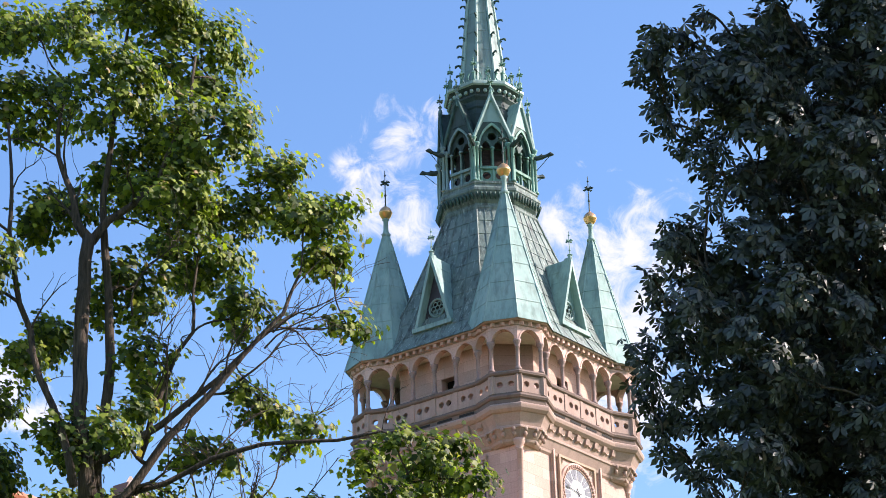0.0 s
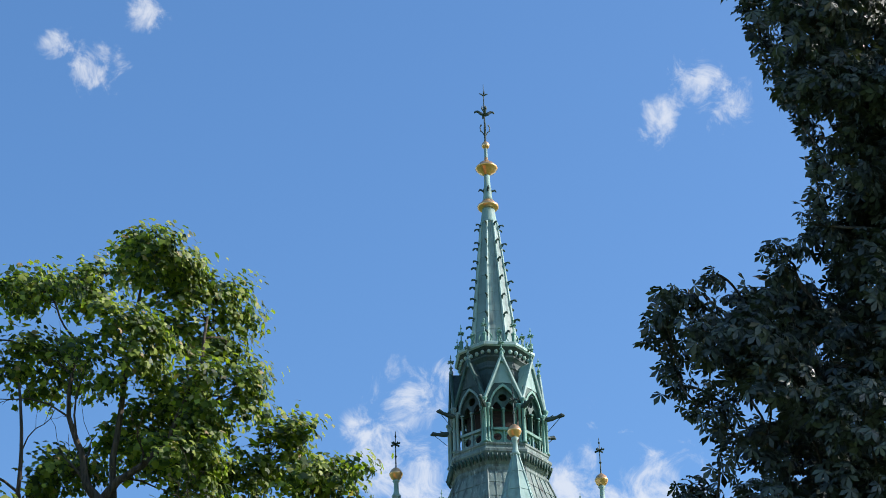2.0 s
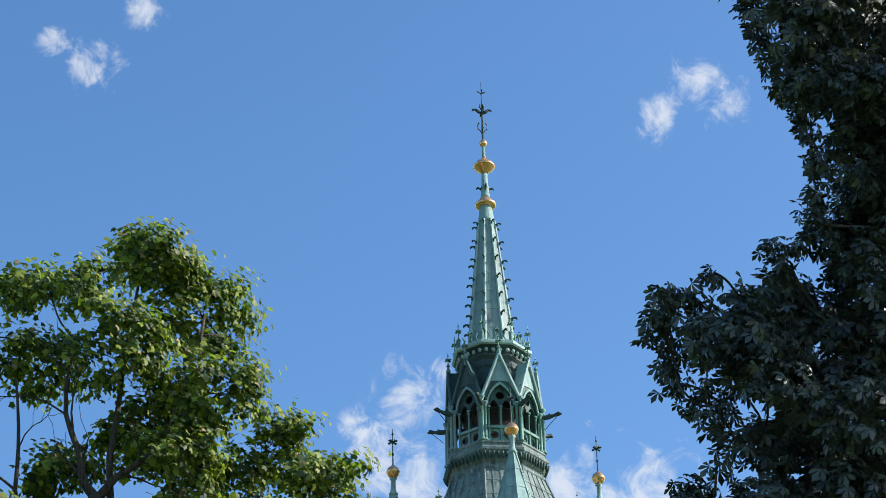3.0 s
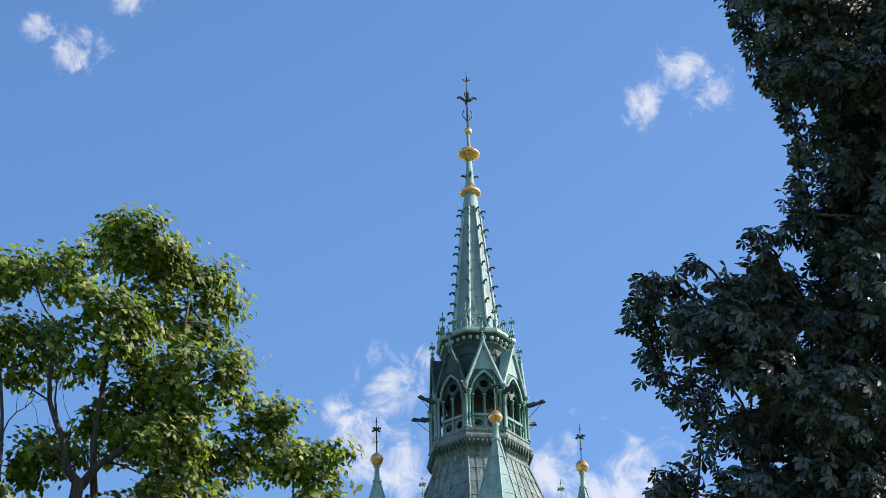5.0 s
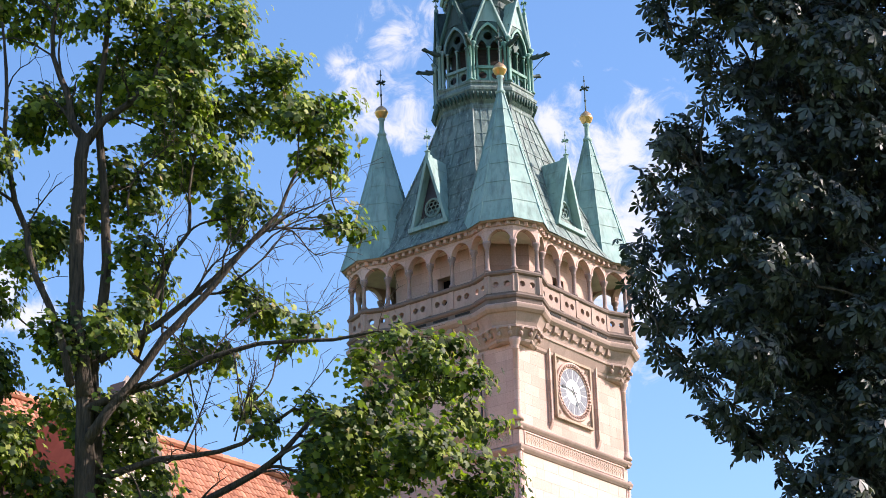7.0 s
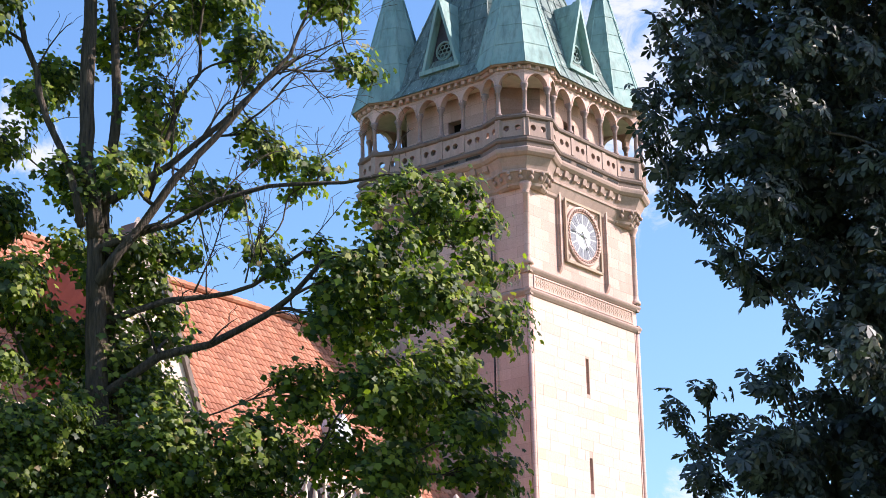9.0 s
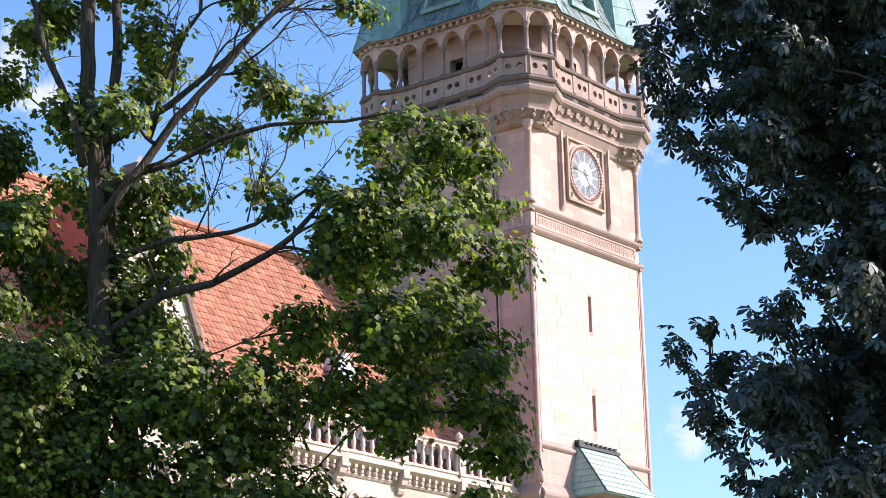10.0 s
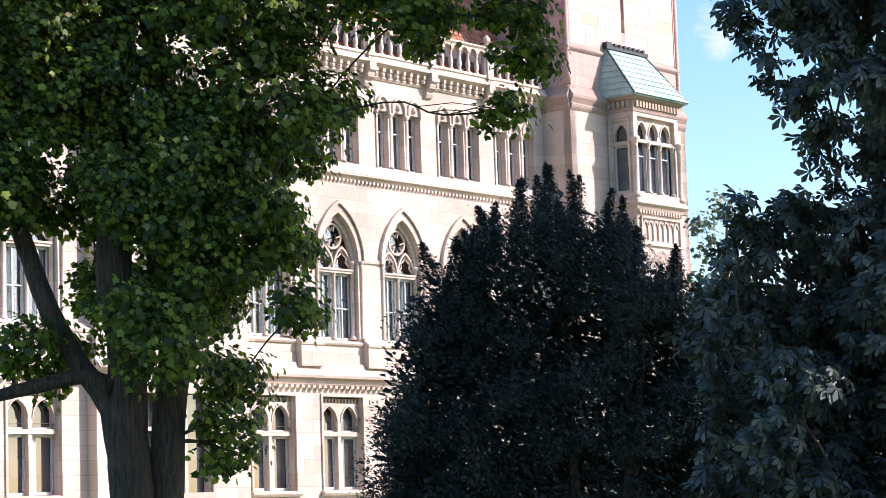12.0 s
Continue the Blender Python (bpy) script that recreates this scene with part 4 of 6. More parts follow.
hook.tube([(0, 0, 0), (0.12, 0, 0.05), (0.22, 0, 0.06), (0.3, 0, 0.02), (0.33, 0, -0.05)], [0.05, 0.045, 0.05, 0.06, 0.03], 6)
hook.tube([(0.02, 0, -0.16), (0.12, 0, -0.02)], [0.02, 0.05], 5)
hook_mesh = mesh_of(hook, "crocket", COPPER_MID, True)
for i, a in enumerate(OCT):
    c, sn = math.cos(a), math.sin(a)
    s = Shape()
    s.tube([(MID + (r + 0.02) * c, MID + (r + 0.02) * sn, z) for r, z in SP], [0.075 - 0.03 * k / 7 for k in range(8)], 6)
    part("rib", s, COPPER_PALE, spire)
    for k in range(7):
        t = 0.1 + k * 0.145
        ob = part("crocket", hook_mesh, COPPER, spire)
        ob.matrix_local = Matrix.Translation((MID + (1.05 - 0.66 * t) * c, MID + (1.05 - 0.66 * t) * sn, 47.9 + 6.7 * t)) @ Matrix.Rotation(a, 4, "Z") @ Matrix.Scale(1.0 - 0.25 * t, 4)
q = Shape().turned([(0.36, 54.55), (0.4, 54.62), (0.36, 54.7), (0.3, 55.2), (0.27, 55.45)], 12, MID, MID)
top = part("spire_top", q, COPPER, tower, "copper finial with gilded rings and cross", smooth=True)
part("gilded_ring", Shape().turned([(0.27, 55.36), (0.42, 55.4), (0.48, 55.46), (0.48, 55.54), (0.4, 55.62), (0.3, 55.72), (0.26, 55.8)], 16, MID, MID), GOLD, top, "gilded ring", smooth=True)
part("neck", Shape().turned([(0.25, 55.75), (0.2, 56.0), (0.17, 56.4), (0.19, 56.45), (0.15, 56.5), (0.13, 57.2)], 12, MID, MID), COPPER, top, smooth=True)
part("ball", Shape().turned([(0.13, 57.15), (0.2, 57.25), (0.36, 57.34), (0.44, 57.46), (0.5, 57.5), (0.5, 57.56), (0.42, 57.64), (0.34, 57.76), (0.2, 57.86), (0.1, 57.98), (0.08, 58.1)], 18, MID, MID), GOLD, top, "gilded ball", smooth=True)
part("stem", Shape().turned([(0.08, 58.05), (0.07, 58.6)], 8, MID, MID), COPPER, top)
part("bead", Shape().turned([(0.06, 58.6), (0.16, 58.68), (0.19, 58.78), (0.14, 58.9), (0.06, 58.98)], 12, MID, MID), GOLD, top, "small gilded bead", smooth=True)
q = Shape()
q.tube([(MID, MID, 58.9), (MID, MID, 62.14)], [0.055, 0.012], 7)
for k in range(4):
    a = math.pi / 4 + k * math.pi / 2
    c, sn = math.cos(a), math.sin(a)
    q.tube([(MID + r * c, MID + r * sn, z) for r, z in ((0.03, 59.3), (0.12, 59.5), (0.2, 59.55), (0.22, 59.75), (0.16, 59.9))], [0.02, 0.025, 0.03, 0.02, 0.035], 5)
    q.tube([(MID + r * c, MID + r * sn, z) for r, z in ((0.0, 60.4), (0.15, 60.5), (0.3, 60.62), (0.42, 60.6), (0.46, 60.52))], [0.05, 0.08, 0.06, 0.05, 0.02], 6)
    q.tube([(MID + r * c, MID + r * sn, z) for r, z in ((0.02, 60.6), (0.1, 60.8), (0.08, 60.95))], [0.03, 0.04, 0.02], 5)
    q.tube([(MID + r * c, MID + r * sn, z) for r, z in ((0.0, 61.5), (0.1, 61.58), (0.2, 61.62))], [0.02, 0.04, 0.02], 5)
    q.tube([(MID + r * c, MID + r * sn, z) for r, z in ((0.13, 56.2), (0.2, 56.34), (0.34, 56.4), (0.4, 56.3))], [0.04, 0.05, 0.05, 0.02], 5)
part("cross", q, COPPER_DARK, top)


# ---- Oriel on the tower's front ----
BF = Face(0, -1.3, (1, 0), (0, -1))
oriel = thing("oriel_window", SITE, "projecting stone oriel with lancet lights and green copper roof", "bay window")
L0, L1 = 2.16, 5.12
lights = [2.72, 3.64, 4.56]
q = sheet(Shape(), BF, L0, L1, 0, 16.1, [("rect", 2.4, 4.88, 12.92, 15.75)], 0.3)
BL = Face(L0, 0, (0, -1), (-1, 0))
BR = Face(L1, 0, (0, -1), (1, 0))
sheet(q, BL, 0, 1.3, 0, 16.1, [("rect", 0.34, 1.02, 12.95, 15.6)], 0.2)
sheet(q, BR, 0, 1.3, 0, 16.1, [("rect", 0.34, 1.02, 12.95, 15.6)], 0.2)
part("body", q, STONE, oriel)
q = sheet(Shape(), BF, 2.4, 4.88, 14.85, 15.75, [("arch", c - 0.3, c + 0.3, 14.95, 15.15, 0.42) for c in (2.86, 3.64, 4.42)], 0.12, -0.16)
fbox(q, BF, 2.4, 4.88, -0.24, -0.08, 14.8, 14.93)
tr = part("tracery", q, STONE, oriel)
for c in (2.86, 3.64, 4.42):
    part("arch_moulding", hood(Shape(), BF, c - 0.3, c + 0.3, 15.15, 0.42, 0.04, -0.16, -0.11), STONE, tr)
for x in (2.42, 3.25, 4.03, 4.86):
    p = BF.pt(x, -0.14, 0)
    part("mullion_column", column(Shape(), p[0], p[1], 12.95, 14.85, 0.07, 8), STONE, oriel, smooth=True)
for x in (L0 + 0.02, L1 - 0.02):
    part("angle_column", column(Shape(), x, -1.31, 12.75, 14.95, 0.1, 10), STONE, oriel, smooth=True)
q = Shape()
fbox(q, BF, 2.38, 4.9, -0.34, -0.3, 12.9, 15.7)
part("pane", q, GLASS, oriel)
q = Shape()
for c in (2.86, 3.64, 4.42):
    for s0, s1, z0, z1 in ((c - 0.36, c - 0.28, 12.95, 14.8), (c + 0.28, c + 0.36, 12.95, 14.8), (c - 0.36, c + 0.36, 12.95, 13.03), (c - 0.3, c + 0.3, 14.3, 14.35)):
        fbox(q, BF, s0, s1, -0.31, -0.25, z0, z1)
part("sash", q, FRAME, oriel)
q = Shape()
for F in (BL, BR):
    sheet(q, F, 0.34, 1.02, 14.75, 15.6, [("arch", 0.42, 0.94, 14.85, 15.05, 0.42)], 0.1, -0.08)
    fbox(q, F, 0.34, 1.02, -0.15, 0.0, 14.68, 14.8)
    for s0, s1, z0, z1 in ((0.22, 0.3, 12.9, 15.75), (1.06, 1.14, 12.9, 15.75), (0.22, 1.14, 15.68, 15.76)):
        fbox(q, F, s0, s1, 0, 0.06, z0, z1)
part("side_tracery", q, STONE, oriel)
q = Shape()
for F in (BL, BR):
    fbox(q, F, 0.3, 1.06, -0.24, -0.2, 12.9, 15.6)
part("side_pane", q, GLASS, oriel)
q = Shape()
for F in (BL, BR):
    for s0, s1, z0, z1 in ((0.34, 0.4, 12.95, 14.7), (0.96, 1.02, 12.95, 14.7), (0.34, 1.02, 12.95, 13.03), (0.34, 1.02, 14.62, 14.7)):
        fbox(q, F, s0, s1, -0.21, -0.14, z0, z1)
part("side_sash", q, FRAME, oriel)


def belt(profile, name, mat, parent):
    """A moulding run round the oriel's three sides; profile of (out, height)."""
    S = Shape()
    S.loft([[(L0 - o, 0.0, z) for o, z in profile], [(L0 - o, -1.3 - o, z) for o, z in profile], [(L1 + o, -1.3 - o, z) for o, z in profile], [(L1 + o, 0.0, z) for o, z in profile]])
    return part(name, S, mat, parent)


belt([(-0.1, 15.9), (0.03, 15.9), (0.06, 16.0), (0.04, 16.05), (0.04, 16.3), (0.14, 16.36), (0.2, 16.44), (0.2, 16.5), (-0.1, 16.5)], "cornice", STONE_MID, oriel)
belt([(-0.1, 12.3), (0.04, 12.3), (0.1, 12.4), (0.22, 12.5), (0.22, 12.56), (0.06, 12.75), (0.04, 12.92), (-0.1, 12.92)], "sill_course", STONE, oriel)
belt([(-0.1, 10.98), (0.08, 11.0), (0.08, 11.06), (-0.1, 11.1)], "string_course", STONE, oriel)
q = Shape()
for i in range(14):
    fbox(q, BF, L0 + 0.06 + i * 0.205, L0 + 0.18 + i * 0.205, 0.03, 0.14, 16.06, 16.28)
for i in range(6):
    fbox(q, BL, 0.06 + i * 0.21, 0.18 + i * 0.21, 0.03, 0.14, 16.06, 16.28)
tagged(part("carved_frieze", q, STONE_DARK, oriel), kind="stuff")
q = Shape()
for i in range(16):
    fbox(q, BF, L0 + 0.04 + i * 0.182, L0 + 0.13 + i * 0.182, 0.0, 0.12, 12.14, 12.28)
tagged(part("dentils", q, STONE, oriel), kind="stuff")
q = Shape()
for i in range(7):
    x = 2.62 + i * 0.34
    hood(q, BF, x - 0.1, x + 0.1, 11.72, 0.15, 0.05, 0.0, 0.05)
    fbox(q, BF, x - 0.2, x - 0.14, 0, 0.06, 11.2, 11.75)
for s0, s1, z0, z1 in ((2.34, 2.42, 9.6, 12.05), (4.88, 4.96, 9.6, 12.05), (2.34, 4.96, 11.98, 12.06)):
    fbox(q, BF, s0, s1, 0, 0.08, z0, z1)
for c in (2.95, 3.64, 4.33):
    for k in range(4):
        ring_tube(q, BF, c + 0.13 * math.cos(k * math.pi / 2), 10.55 + 0.13 * math.sin(k * math.pi / 2), 0.13, 0.02, 0.03, 12, 5)
    ring_tube(q, BF, c, 10.55, 0.32, 0.02, 0.03, 18, 5)
part("blind_tracery", q, STONE, oriel)
e0, e1, ef = L0 - 0.3, L1 + 0.3, -1.6
rz0, rz1 = 16.5, 18.45
q = Shape()
n = 8
for i in range(n):
    t0, t1 = i / n, (i + 1) / n

    def rr(t, lap):
        return [(e0 + 0.5 * t - lap, 0.02, rz0 + (rz1 - rz0) * t), (e0 + 0.5 * t - lap, ef * (1 - t) - 0.05 - lap, rz0 + (rz1 - rz0) * t), (e1 - 0.5 * t + lap, ef * (1 - t) - 0.05 - lap, rz0 + (rz1 - rz0) * t), (e1 - 0.5 * t + lap, 0.02, rz0 + (rz1 - rz0) * t)]
    q.loft([rr(t0, 0.03), rr(t1, 0.0), rr(t1, 0.03)], caps=False)
q.loft([[(e0, 0.02, 16.44), (e0, ef, 16.44), (e1, ef, 16.44), (e1, 0.02, 16.44)], [(e0, 0.02, 16.52), (e0, ef, 16.52), (e1, ef, 16.52), (e1, 0.02, 16.52)]])
# sun glare on the front slope is put into this paler copper
roof = part("oriel_roof", q, COPPER_PALE, oriel, "hipped green copper roof")
q = Shape()
q.tube([(e0, ef, 16.52), (e0 + 0.5, -0.08, rz1)], [0.04, 0.04], 6)
q.tube([(e1, ef, 16.52), (e1 - 0.5, -0.08, rz1)], [0.04, 0.04], 6)
part("hip_roll", q, COPPER_DARK, roof)
q = Shape().box(e0 + 0.4, e1 - 0.35, -0.16, 0.02, rz1 - 0.03, rz1 + 0.1)
q.box(e0 + 0.4, e0 + 0.75, -0.22, 0.02, rz1 - 0.05, rz1 + 0.2)
for i in range(7):
    q.box(e0 + 0.95 + i * 0.31, e0 + 1.07 + i * 0.31, -0.2, 0.0, rz1 + 0.1, rz1 + 0.2)
part("ridge_cresting", q, IRON, roof)

# ---- The wing ----
wing = thing("town_hall_wing", SITE, "pale sandstone neo-gothic wing with pointed windows and red tiled roof", "building")
WY, PER = 1.1, 3.22
FW = Face(0, WY, (1, 0), (0, -1))
CENTRES = [-1.92 - PER * i for i in range(10)]
holes = []
for c in CENTRES:
    holes.append(("rect", c - 0.97, c + 0.97, 2.4, 5.35))
    holes.append(("arch", c - 0.94, c + 0.94, 7.15, 9.75, 1.55))
    for d in (-0.82, 0, 0.82):
        holes.append(("rect", c + d - 0.29, c + d + 0.29, 12.95, 14.9))
part("wall", sheet(Shape(), FW, -33.5, 0.0, 0, 16.2, holes, 0.72), STONE, wing)
part("back_walls", Shape().add([(-33.5, 1.1, 0), (-33.5, 13, 0), (0.2, 13, 0), (0.2, 13, 16.9), (-33.5, 13, 16.9), (-33.5, 1.1, 16.9), (0.2, 5.0, 0), (0.2, 5.0, 16.9)], [(0, 1, 4, 5), (1, 2, 3, 4), (2, 6, 7, 3)]), STONE, wing)
# near-black block: the unlit rooms' darkness is in its colour
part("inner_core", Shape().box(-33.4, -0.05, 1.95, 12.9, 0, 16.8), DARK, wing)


def bars(S, F, rects, o0, o1):
    for s0, s1, z0, z1 in rects:
        fbox(S, F, s0, s1, o0, o1, z0, z1)
    return S


def ground_window(c):
    S = Shape()
    bars(S, FW, ((c - 1.05, c - 0.97, 2.4, 5.43), (c + 0.97, c + 1.05, 2.4, 5.43), (c - 0.97, c + 0.97, 5.35, 5.43)), -0.05, 0.05)
    fbar(S, FW, c - 1.12, c + 1.12, [(-0.40, 2.22), (0.1, 2.22), (0.16, 2.3), (0.16, 2.36), (-0.40, 2.42)])
    w = part("window", S, STONE, wing)
    S = Shape()
    fbox(S, FW, c - 0.07, c + 0.07, -0.32, -0.16, 2.4, 4.75)
    fbox(S, FW, c - 0.97, c + 0.97, -0.30, -0.14, 4.1, 4.24)
    sheet(S, FW, c - 0.97, c + 0.97, 4.4, 5.16, [("arch", c - 0.85, c - 0.1, 4.4, 4.55, 0.5), ("arch", c + 0.1, c + 0.85, 4.4, 4.55, 0.5)], 0.12, -0.18)
    hood(S, FW, c - 0.85, c - 0.1, 4.55, 0.5, 0.04, -0.18, -0.13)
    hood(S, FW, c + 0.1, c + 0.85, 4.55, 0.5, 0.04, -0.18, -0.13)
    for i in range(12):
        fbox(S, FW, c - 0.93 + i * 0.158, c - 0.85 + i * 0.158, -0.18, -0.3, 5.17, 5.3)
    part("mullion", S, STONE, w)
    S = Shape()
    for k in (-1, 1):
        a, b = sorted((c + k * 0.07, c + k * 0.95))
        bars(S, FW, ((a, a + 0.05, 2.45, 4.1), (b - 0.05, b, 2.45, 4.1), (a, b, 2.42, 2.5), (a, b, 4.02, 4.1), (a, a + 0.06, 4.24, 5.0), (b - 0.06, b, 4.24, 5.0), (a, b, 4.24, 4.3)), -0.38, -0.31)
    part("frame", S, FRAME, w)
    S = Shape()
    fbox(S, FW, c - 1.0, c + 1.0, -0.43, -0.39, 2.4, 5.35)
    part("pane", S, GLASS, w)
    for k in (-1, 1):
        x = c + k * 0.08 + 0.12 + (0.0 if k > 0 else -0.88)
        S = Shape().loft([[FW.pt(x + 0.02 * i, -0.38 + 0.012 * (i % 2) + d, z) for i in range(10)] + [FW.pt(x + 0.02 * i, -0.39 + 0.012 * (i % 2) + d, z) for i in range(9, -1, -1)] for z, d in ((2.5, 0.0), (4.05, 0.0))])
        part("curtain", S, CURTAIN, w)


def hall_window(c):
    S = hood(Shape(), FW, c - 0.94, c + 0.94, 9.75, 1.55, 0.16, -0.05, 0.05)
    hood(S, FW, c - 1.14, c + 1.14, 9.75, 1.84, 0.07, 0.0, 0.13)
    w = part("window", S, STONE, wing)
    part("inner_arch", hood(Shape(), FW, c - 0.8, c + 0.8, 9.75, 1.32, 0.14, -0.3, -0.16), STONE, w)
    for x, o, r in ((c - 0.87, -0.2, 0.07), (c + 0.87, -0.2, 0.07), (c - 1.08, 0.02, 0.055), (c + 1.08, 0.02, 0.055)):
        p = FW.pt(x, o, 0)
        part("jamb_column", column(Shape(), p[0], p[1], 7.22, 9.78, r, 10), STONE, w, smooth=True)
    S = Shape()
    fbox(S, FW, c - 0.9, c + 0.9, -0.30, -0.16, 9.36, 9.47)
    fbox(S, FW, c - 0.9, c + 0.9, -0.30, -0.12, 9.44, 9.5)
    part("transom", S, STONE, w)
    p = FW.pt(c, -0.24, 0)
    part("mullion_column", column(Shape(), p[0], p[1], 7.2, 9.4, 0.055, 10), STONE, w, smooth=True)
    S = Shape()
    for k in (-1, 1):
        a, b = sorted((c + k * 0.05, c + k * 0.8))
        hood(S, FW, a, b, 9.55, 0.62, 0.05, -0.30, -0.20)
        m = (a + b) / 2
        S.tube([FW.pt(m + x, -0.25, z) for x, z in ((-0.34, 9.6), (-0.2, 9.72), (-0.24, 9.86), (-0.06, 9.98), (0, 10.12), (0.06, 9.98), (0.24, 9.86), (0.2, 9.72), (0.34, 9.6))], [0.03] * 9, 5)
    ring_tube(S, FW, c, 10.55, 0.4, -0.25, 0.045, 24, 6)
    for k in range(3):
        a = math.pi / 2 + k * 2 * math.pi / 3
        S.tube([FW.pt(c + r * math.cos(a + d), -0.25, 10.55 + r * math.sin(a + d)) for r, d in ((0.4, 0.55), (0.18, 0.3), (0.33, 0.0), (0.18, -0.3), (0.4, -0.29))], [0.03, 0.028, 0.02, 0.028, 0.03], 5)
    part("tracery", S, STONE, w)
    S = Shape()
    for k in (-1, 1):
        a, b = sorted((c + k * 0.06, c + k * 0.86))
        bars(S, FW, ((a, a + 0.05, 7.2, 9.36), (b - 0.05, b, 7.2, 9.36), (a, b, 7.2, 7.28), (a, b, 9.28, 9.36), (a, b, 8.2, 8.24), ((a + b) / 2 - 0.025, (a + b) / 2 + 0.025, 7.2, 9.3)), -0.37, -0.30)
    part("frame", S, FRAME, w)
    for k in (-1, 1):
        folds = [(c + k * (0.42 + 0.04 * i), -0.46 - 0.02 * (i % 2)) for i in range(11)]
        S = Shape().add([FW.pt(x, o, z) for z in (7.25, 9.3) for x, o in folds], [(i, i + 1, 12 + i, 11 + i) for i in range(10)])
        part("curtain", S, CURTAIN, w, "pale drawn curtain")
    part("pane", fbox(Shape(), FW, c - 1.0, c + 1.0, -0.42, -0.40, 7.1, 11.4), PANE, w)
    S = Shape()
    fbar(S, FW, c - 1.0, c + 1.0, [(-0.44, 7.05), (0.02, 7.05), (0.02, 7.12), (-0.44, 7.22)])
    part("sill", S, STONE, w)


def triple_window(c):
    w = part("window", fbox(Shape(), FW, c - 1.2, c + 1.2, -0.04, 0.03, 12.9, 12.97), STONE, wing)
    for d in (-0.82, 0, 0.82):
        S = hood(Shape(), FW, c + d - 0.29, c + d + 0.29, 14.98, 0.38, 0.075, -0.02, 0.09, 6)
        bars(S, FW, ((c + d - 0.365, c + d - 0.29, 14.8, 14.99), (c + d + 0.29, c + d + 0.365, 14.8, 14.99)), -0.02, 0.09)
        part("trefoil_hood", S, STONE, w)
        p = FW.pt(c + d, 0.02, 0)
        part("boss", Shape().turned([(0.02, 14.96), (0.08, 15.0), (0.1, 15.08), (0.06, 15.17), (0.02, 15.2)], 8, p[0], p[1]), STONE, w, smooth=True)
    for x in (c - 0.41, c + 0.41):
        p = FW.pt(x, -0.03, 0)
        part("colonnette", column(Shape(), p[0], p[1], 12.98, 14.84, 0.07, 10), STONE, w, smooth=True)
    for x in (c - 1.15, c + 1.15):
        part("jamb", fbox(Shape(), FW, x - 0.04, x + 0.04, -0.02, 0.05, 12.95, 14.9), STONE, w)
    S = Shape()
    for d in (-0.82, 0, 0.82):
        a, b = c + d - 0.28, c + d + 0.28
        bars(S, FW, ((a, a + 0.06, 12.98, 14.88), (b - 0.06, b, 12.98, 14.88), (a, b, 12.98, 13.05), (a, b, 14.2, 14.25), (a, b, 14.82, 14.88)), -0.3, -0.22)
    part("frame", S, FRAME, w)
    for d in (-0.82, 0, 0.82):
        folds = [(c + d + 0.02 + 0.035 * i, -0.4 - 0.015 * (i % 2)) for i in range(7)]
        S = Shape().add([FW.pt(x, o, z) for z in (13.0, 14.85) for x, o in folds], [(i, i + 1, 8 + i, 7 + i) for i in range(6)])
        part("curtain", S, CURTAIN, w, "pale drawn curtain")
    part("pane", fbox(Shape(), FW, c - 1.14, c + 1.14, -0.34, -0.32, 12.9, 14.92), PANE, w)


for c in CENTRES:
    ground_window(c)
    hall_window(c)
    triple_window(c)

RUN = (-33.5, -0.3)
for prof, name in (([(-0.1, 5.72), (0.05, 5.72), (0.1, 5.85), (0.26, 5.92), (0.28, 6.0), (0.12, 6.25), (0.08, 6.4), (-0.1, 6.4)], "ledge"),
                   ([(-0.1, 7.0), (0.06, 7.0), (0.1, 7.06), (0.06, 7.12), (-0.1, 7.14)], "string_course"),
                   ([(-0.1, 12.42), (0.04, 12.42), (0.1, 12.5), (0.19, 12.55), (0.19, 12.62), (0.08, 12.84), (0.06, 12.94), (-0.1, 12.94)], "sill_course"),
                   ([(-0.1, 9.72), (0.05, 9.72), (0.07, 9.8), (0.0, 9.87), (-0.1, 9.87)], "impost")):
    if name == "impost":
        for a, b in zip(CENTRES[1:], CENTRES):
            part(name, fbar(Shape(), FW, a + 1.14, b - 1.14, prof), STONE, wing)
    else:
        part(name, fbar(Shape(), FW, *RUN, prof), STONE, wing)
part("cornice", fbar(Shape(), FW, *RUN, [(-0.5, 15.9), (0.04, 15.9), (0.1, 15.98), (0.06, 16.02), (0.06, 16.22), (0.26, 16.34), (0.34, 16.4), (0.34, 16.48), (0.28, 16.54), (0.28, 16.64), (-0.5, 16.66)]), STONE, wing)
for z, o, d, n in ((5.6, 0.16, 0.26, 126), (12.33, 0.09, 0.19, 174)):
    S = Shape()
    for i in range(n):
        x = -33.4 + i * d
        fbox(S, FW, x, x + d * 0.5, 0.0, o, z, z + 0.095)
    tagged(part("dentils", S, STONE, wing), kind="stuff")
mod = Shape().turned([(0.02, 16.0), (0.08, 16.03), (0.1, 16.1), (0.06, 16.17), (0.09, 16.21)], 6, 0, WY - 0.12)
fbox(mod, FW, -0.06, 0.06, 0.05, 0.22, 16.18, 16.31)
mod_mesh = mesh_of(mod, "modillion", STONE)
bal_mesh = mesh_of(Shape().turned([(0.1, 16.72), (0.1, 16.78), (0.06, 16.82), (0.075, 16.9), (0.09, 17.0), (0.075, 17.12), (0.05, 17.26), (0.055, 17.34), (0.085, 17.38), (0.06, 17.42), (0.1, 17.48), (0.1, 17.52)], 9, 0, WY - 0.2), "baluster", STONE, True)
